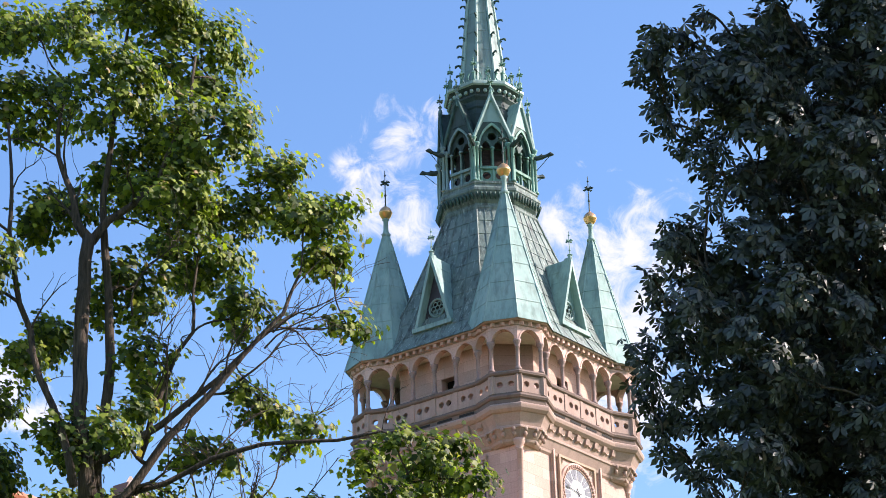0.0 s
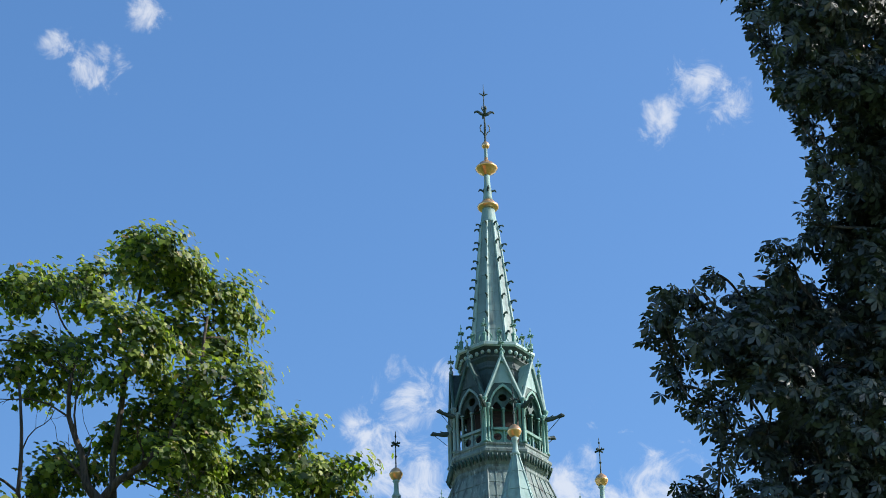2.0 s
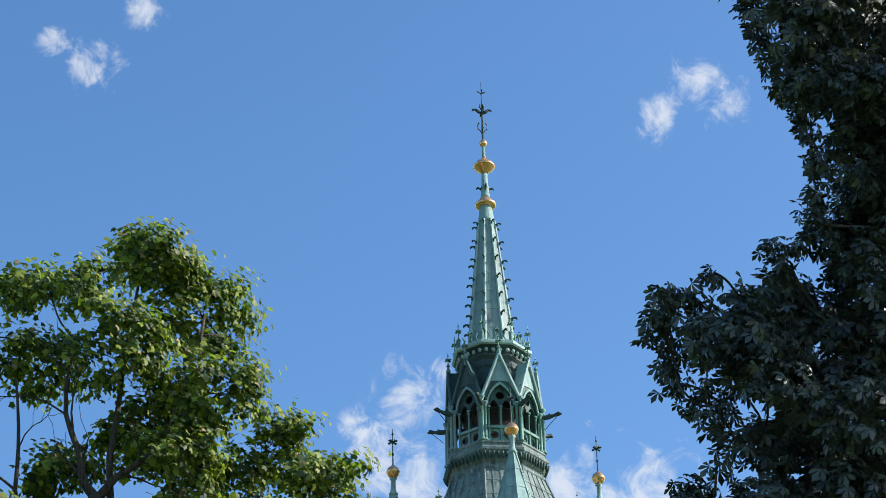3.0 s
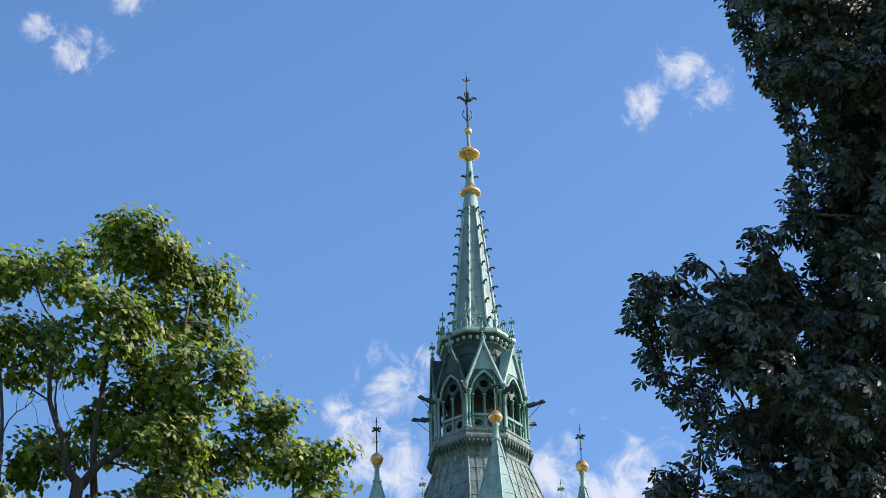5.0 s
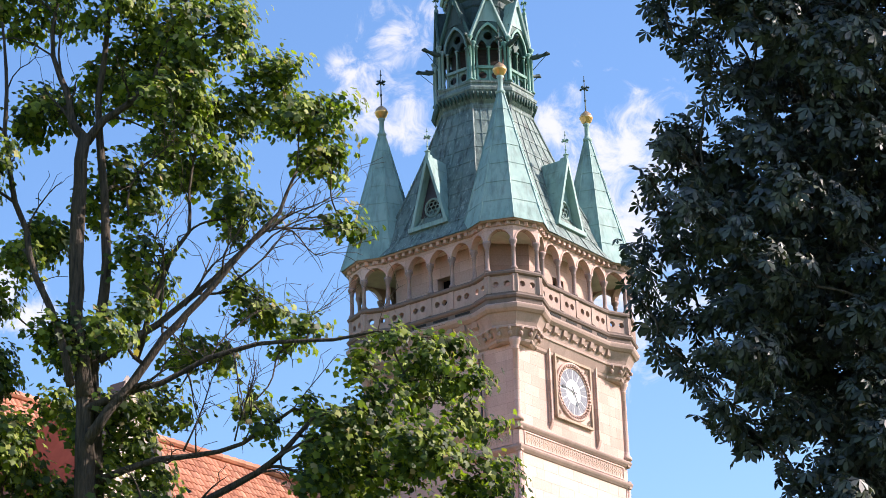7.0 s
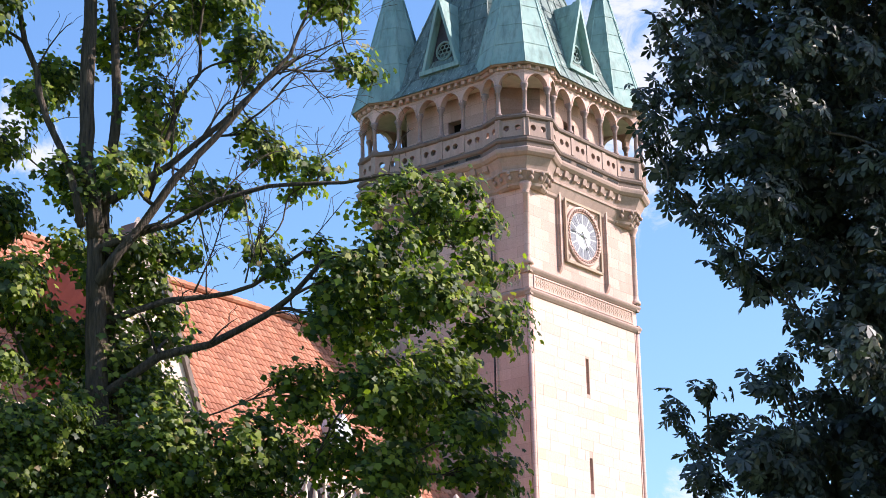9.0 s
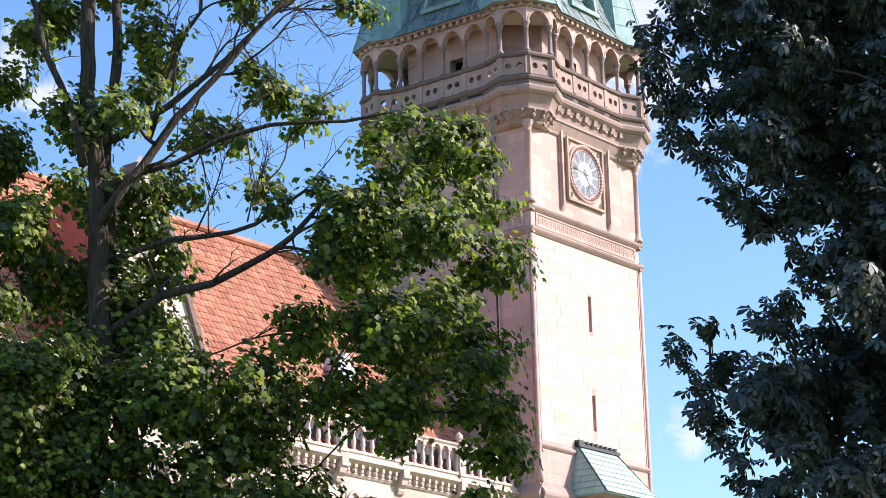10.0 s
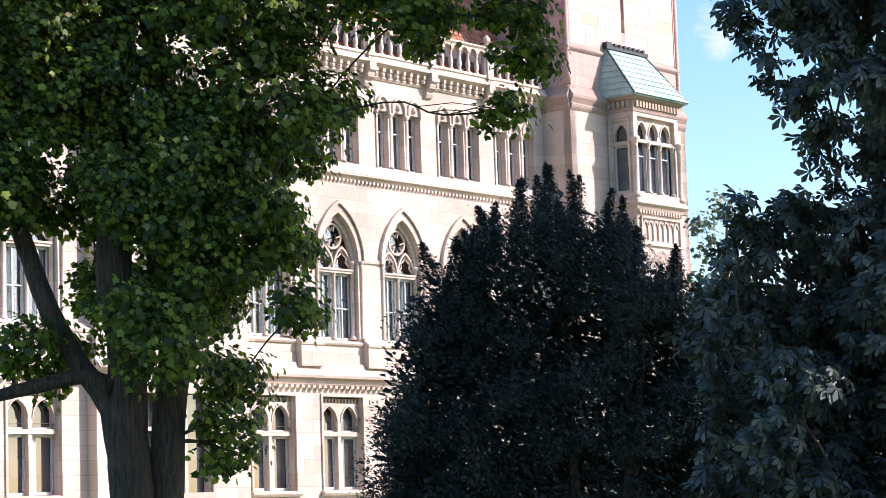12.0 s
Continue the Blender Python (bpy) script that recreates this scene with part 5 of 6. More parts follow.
for i, c in enumerate(CENTRES):
    for k in range(8):
        stand(mod_mesh, "modillion", (c - 1.25 + k * 0.355, 0, 0), wing)
    x = c - PER / 2 - 0.05
    S = fbar(Shape(), FW, x - 0.16, x + 0.16, [(0.0, 15.55), (0.1, 15.6), (0.16, 15.72), (0.14, 15.78), (0.28, 15.9), (0.32, 16.05), (0.4, 16.12), (0.4, 16.42), (0.0, 16.48)])
    part("bracket", S, STONE, wing)
    S = Shape()
    fbox(S, FW, x - 0.17, x + 0.17, 0.04, 0.34, 16.5, 17.78)
    fbox(S, FW, x - 0.21, x + 0.21, 0.0, 0.38, 17.7, 17.84)
    fbox(S, FW, x - 0.21, x + 0.21, 0.0, 0.38, 16.6, 16.72)
    p = FW.pt(x, 0.19, 0)
    S.turned([(0.12, 17.84), (0.1, 17.9), (0.15, 17.98), (0.12, 18.1), (0.03, 18.22)], 8, p[0], p[1])
    part("pedestal", S, STONE, wing)
    a = x + 0.17
    pitch = (PER - 0.34) / 6
    S = Shape()
    slots = [("arch", a + k * pitch + 0.08, a + (k + 1) * pitch - 0.08, 17.44, 17.44, 0.15) for k in range(6)]
    sheet(S, FW, a, a + PER - 0.34, 17.44, 17.68, slots, 0.16, 0.28)
    fbar(S, FW, a, a + PER - 0.34, [(0.08, 16.64), (0.32, 16.64), (0.32, 16.7), (0.28, 16.74), (0.08, 16.74)])
    part("balustrade", S, STONE, wing)
    for k in range(7):
        stand(bal_mesh, "baluster", (a + k * pitch, 0, 0), wing)
    part("hand_rail", fbar(Shape(), FW, a, a + PER - 0.34, [(0.06, 17.66), (0.3, 17.66), (0.34, 17.71), (0.34, 17.76), (0.18, 17.8), (0.02, 17.76), (0.02, 17.71)]), STONE, wing)
    # pier pedestal between the hall windows
    xp = c - PER / 2
    S = Shape()
    fbox(S, FW, xp - 0.52, xp + 0.52, 0, 0.24, 6.28, 6.98)
    fbar(S, FW, xp - 0.56, xp + 0.56, [(0, 6.96), (0.28, 6.96), (0.3, 7.04), (0.04, 7.24), (0, 7.24)])
    part("pier_pedestal", S, STONE, wing)

# Projecting bay with its stepped gable
GX0, GX1, GA = -22.5, -16.3, 23.9
FG = Face(0, 0.7, (1, 0), (0, -1))
S = sheet(Shape(), FG, GX0, GX1, 0, 17.0, [("rect", -20.9, -17.9, 2.4, 5.3), ("rect", -20.8, -18.0, 7.2, 11.2), ("rect", -20.6, -18.2, 13.0, 15.2)], 0.4)
S.add([(GX0, 0.7, 0), (GX0, 1.2, 0), (GX0, 1.2, 17), (GX0, 0.7, 17), (GX1, 0.7, 0), (GX1, 1.2, 0), (GX1, 1.2, 17), (GX1, 0.7, 17)], [(0, 1, 2, 3), (4, 5, 6, 7)])
S.loft([[(x, y, z) for x, z in ((GX0, 17.0), (GX1, 17.0), ((GX0 + GX1) / 2 + 0.3, GA), ((GX0 + GX1) / 2 - 0.3, GA))] for y in (0.7, 1.1)])
gable = part("gable_wall", S, STONE, wing, "tall stepped stone gable")
gm = (GX0 + GX1) / 2
for e in (-1, 1):
    rings = []
    for i in range(8):
        x, z = gm + e * (3.1 - 2.8 * i / 7), 17.0 + 6.9 * i / 7
        for d in ((0.05, 0.12) if 0 < i < 7 else (0.12,)):  # a small lip at every slab
            rings.append([(x, 0.55, z), (x + e * d, 0.55, z + 0.27), (x + e * d, 1.2, z + 0.27), (x, 1.2, z)])
    S = Shape().loft(rings)
    p = (gm + e * 1.75, 0.9)
    part("coping", S, STONE_SOOT_SHADE, gable)
    part("pinnacle", Shape().turned([(0.2, 19.8), (0.2, 21.3), (0.26, 21.35), (0.03, 22.3)], 4, *p), STONE, gable)
part("pinnacle", Shape().turned([(0.25, 23.6), (0.25, 24.0), (0.3, 24.08), (0.05, 24.5)], 4, gm, 0.9), STONE, gable)
S = Shape()
for z in (17.3, 19.4):
    for d in (-1.2, 0, 1.2):
        if z > 19 and d:
            continue
        hood(S, FG, gm + d - 0.35, gm + d + 0.35, z + 1.2, 0.6, 0.1, 0.0, 0.1)
        fbox(S, FG, gm + d - 0.45, gm + d - 0.35, 0, 0.1, z, z + 1.2)
        fbox(S, FG, gm + d + 0.35, gm + d + 0.45, 0, 0.1, z, z + 1.2)
part("blind_arches", S, STONE, gable)
for d in (-1.2, 0, 1.2):
    part("pane", fbox(Shape(), FG, gm + d - 0.33, gm + d + 0.33, 0.0, 0.02, 17.35, 18.6), GLASS, gable)
for x0, x1, z0, z1 in ((-20.9, -17.9, 2.4, 5.3), (-20.8, -18.0, 7.2, 11.2), (-20.6, -18.2, 13.0, 15.2)):
    part("pane", fbox(Shape(), FG, x0, x1, -0.38, -0.34, z0, z1), GLASS, gable)
S = Shape()
for x0, x1, z0, z1 in ((-20.9, -17.9, 2.4, 5.3), (-20.8, -18.0, 7.2, 11.2), (-20.6, -18.2, 13.0, 15.2)):
    for k in range(4):
        x = x0 + (x1 - x0) * k / 3
        fbox(S, FG, x - 0.07, x + 0.07, -0.32, -0.1, z0, z1)
    fbox(S, FG, x0, x1, -0.3, -0.12, z0 + (z1 - z0) * 0.62, z0 + (z1 - z0) * 0.62 + 0.12)
part("mullions", S, STONE, gable)
for z in (5.85, 12.4, 16.5):
    part("string_course", fbar(Shape(), FG, GX0 - 0.1, GX1 + 0.1, [(-0.1, z), (0.06, z), (0.24, z + 0.12), (0.24, z + 0.2), (0.0, z + 0.42), (-0.1, z + 0.42)]), STONE, gable)

# Roof: a carcass under courses of clay pantiles, and the cross roof behind the gable
EZ, EY, RZ, RY = 16.9, 2.0, 25.5, 7.1
S = Shape().add([(-33.5, EY, EZ - 0.1), (0.0, EY, EZ - 0.1), (0.0, RY, RZ - 0.1), (-33.5, RY, RZ - 0.1), (0.0, 12.5, EZ - 0.1), (-33.5, 12.5, EZ - 0.1)], [(0, 1, 2, 3), (3, 2, 4, 5), (0, 3, 5), (1, 4, 2)])
S.add([(-33.5, 1.0, 16.9), (0, 1.0, 16.9), (0, 2.2, 16.9), (-33.5, 2.2, 16.9)], [(0, 1, 2, 3)])
# upstand added so its dark colour gives the balustrade slots their shade
part("gutter", Shape().box(-33.5, -0.05, 1.55, 1.62, 16.9, 17.7), SHADE_SHEET, wing, "gutter upstand behind the balustrade, coloured dark in place of shade")
wing_roof = part("roof", S, TILE, wing, "steep roof of orange clay pantiles")
S = Shape().add([(GX0 + 0.1, 1.0, 17.0), (gm, 1.0, GA - 0.1), (GX1 - 0.1, 1.0, 17.0), (GX0 + 0.1, 2.1, 17.0), (gm, 6.15, GA - 0.1), (GX1 - 0.1, 2.1, 17.0)], [(0, 1, 4, 3), (2, 5, 4, 1)])
# the left slope's shade is put into this deeper red
part("cross_roof", S, TILE_SHADED, wing, "tiled cross roof in a shade-darkened red")
slope = Vector((0, RY - EY, RZ - EZ))
SL = slope.length
sd = slope / SL
sn = Vector((0, -sd.z, sd.y))
PIT = [(0.0, 0.0), (0.05, 0.035), (0.11, 0.05), (0.16, 0.03), (0.22, 0.0), (0.26, -0.005)]


def tile_at(S, x, t, lift=0.0):
    a, b = Vector((x, EY, EZ)) + sd * t + sn * 0.045, Vector((x, EY, EZ)) + sd * (t + 0.36) + sn * 0.012
    v = []
    for base in (a, b):
        for w, h in PIT:
            p = base + Vector((w, 0, 0)) + sn * (h + lift)
            v.append(tuple(p))
    for w, h in PIT:
        v.append(tuple(a + Vector((w, 0, 0)) + sn * (h + lift - 0.03)))
    n = len(PIT)
    S.add(v, [(i, i + 1, n + i + 1, n + i) for i in range(n - 1)] + [(2 * n + i, 2 * n + i + 1, i + 1, i) for i in range(n - 1)])


single = Shape()
tile_at(single, 0, 0)
tile_mesh = mesh_of(single, "pantile", TILE)
S = Shape()
rnd = random.Random(4)
cols, rows = int(33.4 / 0.24), int(SL / 0.335)
for i in range(cols):
    for j in range(rows):
        x, t = -33.45 + i * 0.24, j * 0.335
        if -13.2 < x < -9.4 and 11 < j < 30:
            ob = part("pantile", tile_mesh, TILE, wing_roof)
            ob.location = Vector((x, 0, 0)) + sd * t + sn * rnd.uniform(0, 0.012)
        else:
            tile_at(S, x, t, rnd.uniform(0, 0.012))
tagged(part("pantiles", S, TILE, wing_roof), kind="stuff")
S = Shape()
for i in range(84):
    x = -33.4 + i * 0.4
    S.tube([(x, RY, RZ + 0.02), (x + 0.42, RY, RZ + 0.04)], [0.13, 0.15], 8)
tagged(part("ridge_tiles", S, TILE, wing_roof), kind="stuff")


def on_roof(x, z):
    t = (z - EZ) / (RZ - EZ)
    return Vector((x, EY + (RY - EY) * t, z))


for x, z, w in ((-10.2, 18.6, 0.75), (-8.6, 18.6, 0.75), (-5.4, 18.6, 0.75)):
    S = Shape()
    p = on_roof(x, z)
    c = [p + Vector((a, 0, 0)) + sd * b for a, b in ((0, 0), (w, 0), (w, 1.1), (0, 1.1))]
    S.loft([[tuple(v + sn * 0.02) for v in c], [tuple(v + sn * 0.16) for v in c]])
    sk = part("roof_window", S, METAL, wing_roof, "grey roof window")
    S = Shape()
    c = [p + Vector((a, 0, 0)) + sd * b for a, b in ((0.07, 0.07), (w - 0.07, 0.07), (w - 0.07, 1.03), (0.07, 1.03))]
    S.loft([[tuple(v + sn * 0.15) for v in c], [tuple(v + sn * 0.175) for v in c]])
    part("pane", S, GLASS, sk)
S = Shape()
p = on_roof(-7.2, 19.6)
S.add([tuple(p + Vector(v)) for v in ((0, -0.2, 0), (1.0, -0.2, 0), (1.0, -0.2, 0.9), (0.5, -0.2, 1.4), (0, -0.2, 0.9), (0, 1, 0.9), (1, 1, 0.9), (0.5, 1, 1.4), (0, 0.4, 0), (1, 0.4, 0))], [(0, 1, 2, 3, 4), (4, 3, 7, 5), (3, 2, 6, 7), (0, 4, 5, 8), (1, 9, 6, 2)])
part("roof_dormer", S, METAL, wing_roof, "small grey metal dormer")

# Ground
ground = new("ground", mesh_of(Shape().add([(-3000, -3000, 0), (3000, -3000, 0), (3000, 3000, 0), (-3000, 3000, 0)], [(0, 1, 2, 3)]), "ground", GRASS))
tagged(ground, "flat green lawn round the buildings", "ground", kind="structure")


# Trees
def leaf_mesh(spots, ways, size, outline, rng, droop):
    """Leaves of one outline at the given spots; ways: out of the tuft, towards the light."""
    n, k = len(spots), len(outline)
    o = np.array(outline)
    nor = 0.6 * ways + np.array([0.5, -0.2, 0.5]) + rng.normal(0, 0.36, (n, 3))
    nor /= np.linalg.norm(nor, axis=1)[:, None]
    axis = 0.7 * ways + np.array([0, 0, -droop]) + rng.normal(0, 0.45, (n, 3))
    axis -= nor * (axis * nor).sum(1)[:, None]
    axis /= np.linalg.norm(axis, axis=1)[:, None]
    side = np.cross(nor, axis)
    s = size * rng.uniform(0.6, 1.2, n)
    v = spots[:, None, :] + s[:, None, None] * (o[None, :, 0, None] * side[:, None, :] + o[None, :, 1, None] * axis[:, None, :] + o[None, :, 2, None] * nor[:, None, :])
    return v.reshape(-1, 3), n, k


def leaves(name, spots, ways, size, outline, faces, mat, parent, rng, droop=0.2):
    v, n, k = leaf_mesh(spots, ways, size, outline, rng, droop)
    me = bpy.data.meshes.new(name)
    me.vertices.add(len(v))
    me.vertices.foreach_set("co", v.ravel().astype(np.float32))
    loops = np.concatenate([np.array(f) for f in faces])
    sizes = np.array([len(f) for f in faces])
    per = len(loops)
    allv = (loops[None, :] + (np.arange(n) * k)[:, None]).ravel()
    me.loops.add(n * per)
    me.loops.foreach_set("vertex_index", allv.astype(np.int32))
    me.polygons.add(n * len(faces))
    starts = (np.concatenate([[0], np.cumsum(sizes)[:-1]])[None, :] + (np.arange(n) * per)[:, None]).ravel()
    me.polygons.foreach_set("loop_start", starts.astype(np.int32))
    me.update(calc_edges=True)
    me.materials.append(mat)
    ob = new(name, me)
    ob.parent = parent
    return ob


# a maple leaf: five pointed lobes
MAPLE = [(0, 0, 0), (0.42, 0.0, -0.06), (0.36, 0.2, 0.03), (0.6, 0.46, -0.12), (0.33, 0.6, 0.0), (0, 0.95, -0.16), (-0.33, 0.6, 0.0), (-0.6, 0.46, -0.12), (-0.36, 0.2, 0.03), (-0.42, 0.0, -0.06)]
MAPLE_FACES = [(0, 1, 2), (0, 2, 3, 4), (0, 4, 5, 6), (0, 6, 7, 8), (0, 8, 9)]


def fingers():
    """A horse chestnut leaf: five drooping leaflets from one point."""
    v, f = [], []
    for i, a in enumerate((-96, -48, 0, 48, 96)):
        l = 1.0 - 0.0035 * abs(a)
        c, s = math.sin(radians(a)), math.cos(radians(a))
        k = len(v)
        v += [(0, 0, 0), (c * l * 0.7 + s * l * 0.22, s * l * 0.7 - c * l * 0.22, -0.1), (c * l, s * l, -0.3), (c * l * 0.7 - s * l * 0.22, s * l * 0.7 + c * l * 0.22, -0.1)]
        f.append((k, k + 1, k + 2, k + 3))
    return v, f


def clump_spots(centre, r, count, rng, flat=0.75, tight=0.115):
    """Leaf places in one clump and their ways out: tufts at twig ends, denser towards the outside."""
    tufts = max(5, int(32 * r))
    d = rng.normal(0, 1, (tufts, 3))
    d /= np.linalg.norm(d, axis=1)[:, None]
    c = np.array(centre) + d * (r * rng.uniform(0.3, 1.0, tufts) ** 0.7)[:, None] * np.array([1, 1, flat])
    w = rng.integers(0, tufts, count)
    off = rng.normal(0, 1, (count, 3)) * np.array([1, 1, 0.75]) * tight * (0.7 + 0.5 * r)
    ways = off / (np.linalg.norm(off, axis=1)[:, None] + 1e-6) + 0.6 * d[w]
    ways /= np.linalg.norm(ways, axis=1)[:, None] + 1e-6
    return c[w] + off, ways, c


def branch(a, b, r0, r1, rng, sag=0.0, n=7):
    a, b = Vector(a), Vector(b)
    l = (b - a).length
    pts, rad = [], []
    w1, w2 = Vector(rng.normal(0, 0.05, 3)) * l, Vector(rng.normal(0, 0.04, 3)) * l
    for i in range(n):
        t = i / (n - 1)
        p = a.lerp(b, t) + w1 * math.sin(math.pi * t) + w2 * math.sin(2 * math.pi * t) + Vector((0, 0, sag * l * math.sin(math.pi * t)))
        pts.append(tuple(p))
        rad.append(r0 + (r1 - r0) * t ** 0.8)
    return pts, rad


def tree(label, stems, clumps, outline, faces, size, density, leaf_mat, seed, dist, spread, twig=0.012, droop=0.2, bare=(), far_size=2.1, tight=0.115):
    """stems: foot and end radius and a line of points. clumps: across, height, size, each at the tree's distance from the street, give or take its spread in depth."""
    rng = np.random.default_rng(seed)
    base = Vector(stems[0][2][0])
    ob = thing("broadleaf_tree", Matrix.Translation(base), label, "tree")
    nodes = []
    for k, (r0, r1, line) in enumerate(stems):
        fine = []
        for a, b in zip(line, line[1:]):  # each stretch bends a little
            a, b = Vector(a), Vector(b)
            n = max(2, int((b - a).length / 0.28))
            w = Vector(rng.normal(0, 0.025, 3)) * (b - a).length
            fine += [a.lerp(b, i / n) + w * math.sin(math.pi * i / n) for i in range(n)]
        fine.append(Vector(line[-1]))
        last = len(fine) - 1
        rad = [r1 + (r0 - r1) * (1 - i / last) ** 0.9 for i in range(last + 1)]
        swell = [1 + (0.25 * max(0, 1 - i / 4) if k == 0 else 0.12 * max(0, 1 - i / 2)) + rng.uniform(-0.04, 0.06) for i in range(last + 1)]
        part("trunk" if k == 0 else "bough", Shape().tube([tuple(p - base) for p in fine], [a * b for a, b in zip(rad, swell)], 10 if r0 > 0.08 else 7), BARK, ob, smooth=True)
        nodes += [(p, w * 0.8) for p, w in zip(fine, rad) if p.z > 2.3]
        if k and r0 < 0.07:  # side twigs
            for i in range(2, last, 2):
                spray = Shape()
                d = Vector(rng.normal(0, 0.45, 3)) + (fine[i] - fine[i - 1]).normalized() * 0.4
                pts, rr = branch(fine[i] - base, fine[i] - base + d, rad[i] * 0.45, 0.004, rng, 0.06, 6)
                spray.tube(pts, rr, 5)
                for q in (2, 3, 4):
                    p2, r2 = branch(pts[q], Vector(pts[q]) + Vector(rng.normal(0, 0.2, 3)) + d * 0.3, rr[q] * 0.6, 0.003, rng, 0.05, 4)
                    spray.tube(p2, r2, 4)
                part("twig", spray, BARK, ob, smooth=True)
    spots, ways, far_spots, far_ways = [], [], [], []
    places = []
    for x, z, r, *off in clumps:
        deep = dist + (off[0] if off else rng.uniform(-spread, spread) * (1 if r > 0.3 else 0.4))
        f = deep / dist
        places.append((np.array([x * f, deep, 1.6 + (z - 1.6) * f]), r * f, 1.0 if len(off) != 1 else 0.08 if dist < 20 else 0.3))
    places.sort(key=lambda q: min((Vector(q[0]) - n[0]).length for n in nodes))
    for c, r, full in places:
        s, w, tufts = clump_spots(c, r, int(density * full * r * r) + 9, rng, 0.75, tight)
        (spots if full == 1.0 else far_spots).append(s)
        (ways if full == 1.0 else far_ways).append(w)
        v = Vector(c)
        root, thick = min(nodes, key=lambda n: (v - n[0]).length + 1.4 * max(0.0, n[0].z - v.z + 0.25) + (4 if n[1] < 0.012 else 0))
        limb = Shape()
        far = (v - root).length
        pts, rad = branch(root - base, v - base, min(thick * 0.8, 0.018 + 0.018 * far), 0.012, rng, 0.07, 9)
        limb.tube(pts, rad, 6)
        nodes += [(Vector(p) + base, w) for p, w in zip(pts[2:], rad[2:])]
        for q in tufts[::2]:
            k = int(rng.integers(4, 9))
            p2, r2 = branch(pts[k], Vector(q) - base, rad[k] * 0.5, twig * 0.4, rng, 0.05, 4)
            limb.tube(p2, r2, 4)
        part("limb", limb, BARK, ob, smooth=True)
    for x0, z0, x1, z1, thick in bare:  # thin leafless sprays
        a, b = Vector((x0, dist - 0.4, z0)) - base, Vector((x1, dist - 0.4 + rng.uniform(-0.5, 0.5), z1)) - base
        limb = Shape()
        pts, rad = branch(a, b, thick, 0.005, rng, 0.1, 9)
        limb.tube(pts, rad, 6)
        for k in range(2, 9):
            for _ in range(2):
                d = (b - a).normalized() * rng.uniform(0.15, 0.45) + Vector(rng.normal(0, 0.2, 3))
                p2, r2 = branch(pts[k], Vector(pts[k]) + d, rad[k] * 0.6, 0.003, rng, 0.08, 5)
                limb.tube(p2, r2, 4)
                p3, r3 = branch(p2[2], Vector(p2[2]) + Vector(rng.normal(0, 0.14, 3)), r2[2] * 0.7, 0.003, rng, 0.08, 4)
                limb.tube(p3, r3, 4)
        part("limb", limb, BARK, ob, smooth=True)
    if spots:
        leaves("crown", np.concatenate(spots) - np.array(base), np.concatenate(ways), size, outline, faces, leaf_mat, ob, rng, droop)
    if far_spots:  # the side of the crown turned away from the street, in larger sprays
        leaves("crown", np.concatenate(far_spots) - np.array(base), np.concatenate(far_ways), size * far_size, outline, faces, leaf_mat, ob, rng, droop)
    return ob


UPPER = [(-4.6, 16.9, .7), (-5.4, 16.5, .65), (-6.25, 16.6, .5), (-7.2, 15.9, .9), (-4.0, 16.0, .75), (-5.0, 15.6, .75), (-3.75, 15.0, .75), (-6.0, 15.4, .75),
         (-4.6, 14.5, .7), (-3.0, 14.2, .65), (-5.7, 14.0, .7), (-3.8, 13.5, .75), (-2.4, 13.9, .55), (-2.2, 13.2, .42), (-4.7, 12.9, .6), (-6.6, 13.2, .8),
         (-2.05, 12.35, .28), (-5.7, 12.3, .6), (-3.3, 12.5, .45), (-6.4, 11.6, .6), (-2.95, 11.3, .33), (-5.4, 11.1, .45), (-3.7, 10.7, .4), (-6.3, 10.5, .4)]
BOUGH = [(-.78, 10.72, .22), (-1.45, 10.8, .22), (-1.1, 10.6, .3), (-.6, 10.3, .25), (-.5, 9.75, .3), (-1.8, 10.55, .25), (-1.15, 10.2, .45), (-1.7, 9.9, .5), (-1.0, 9.4, .5), (-.4, 9.0, .42), (-2.1, 9.2, .5), (-1.0, 8.4, .6), (-.5, 8.0, .45), (-.6, 7.2, .48), (-.42, 6.75, .38),
         (-.72, 6.15, .3), (-1.7, 8.2, .55), (-2.6, 8.2, .5), (-3.2, 7.6, .6), (-2.2, 7.5, .5), (-1.5, 7.5, .4), (-4.2, 7.6, .7), (-5.3, 7.6, .55), (-6.3, 8.7, .35)]
LOWER = [(-3.4, 6.7, .75), (-4.6, 6.4, .85), (-5.8, 6.6, .85), (-3.0, 6.1, .45), (-2.75, 6.4, .45), (-3.5, 5.6, .65), (-4.4, 5.2, .85), (-5.6, 5.2, .85), (-3.3, 4.7, .45),
         (-3.2, 4.0, .4), (-4.2, 4.2, .65), (-5.5, 4.2, .7), (-6.3, 5.6, .5), (-3.9, 3.0, .35), (-3.95, 2.35, .35), (-7.2, 7.0, .9)]
_r = np.random.default_rng(5)
INNER = [(float(_r.uniform(-7.5, -3.5)), float(_r.uniform(3.6, 9.0)), float(_r.uniform(.5, .8))) for _ in range(40)]
for _ in range(12):
    z = float(_r.uniform(12.0, 16.4))
    rim = float(np.interp(z, (9.2, 11.0, 12.3, 13.5, 14.5, 15.5, 16.4), (-4.0, -3.4, -2.9, -2.5, -2.9, -3.7, -4.5)))
    INNER.append((float(_r.uniform(-7.6, rim)), z, float(_r.uniform(.32, .52))))
for _ in range(30):
    INNER.append((float(_r.uniform(-7.4, -3.5)), float(_r.uniform(9.2, 12.2)), float(_r.uniform(.26, .42))))
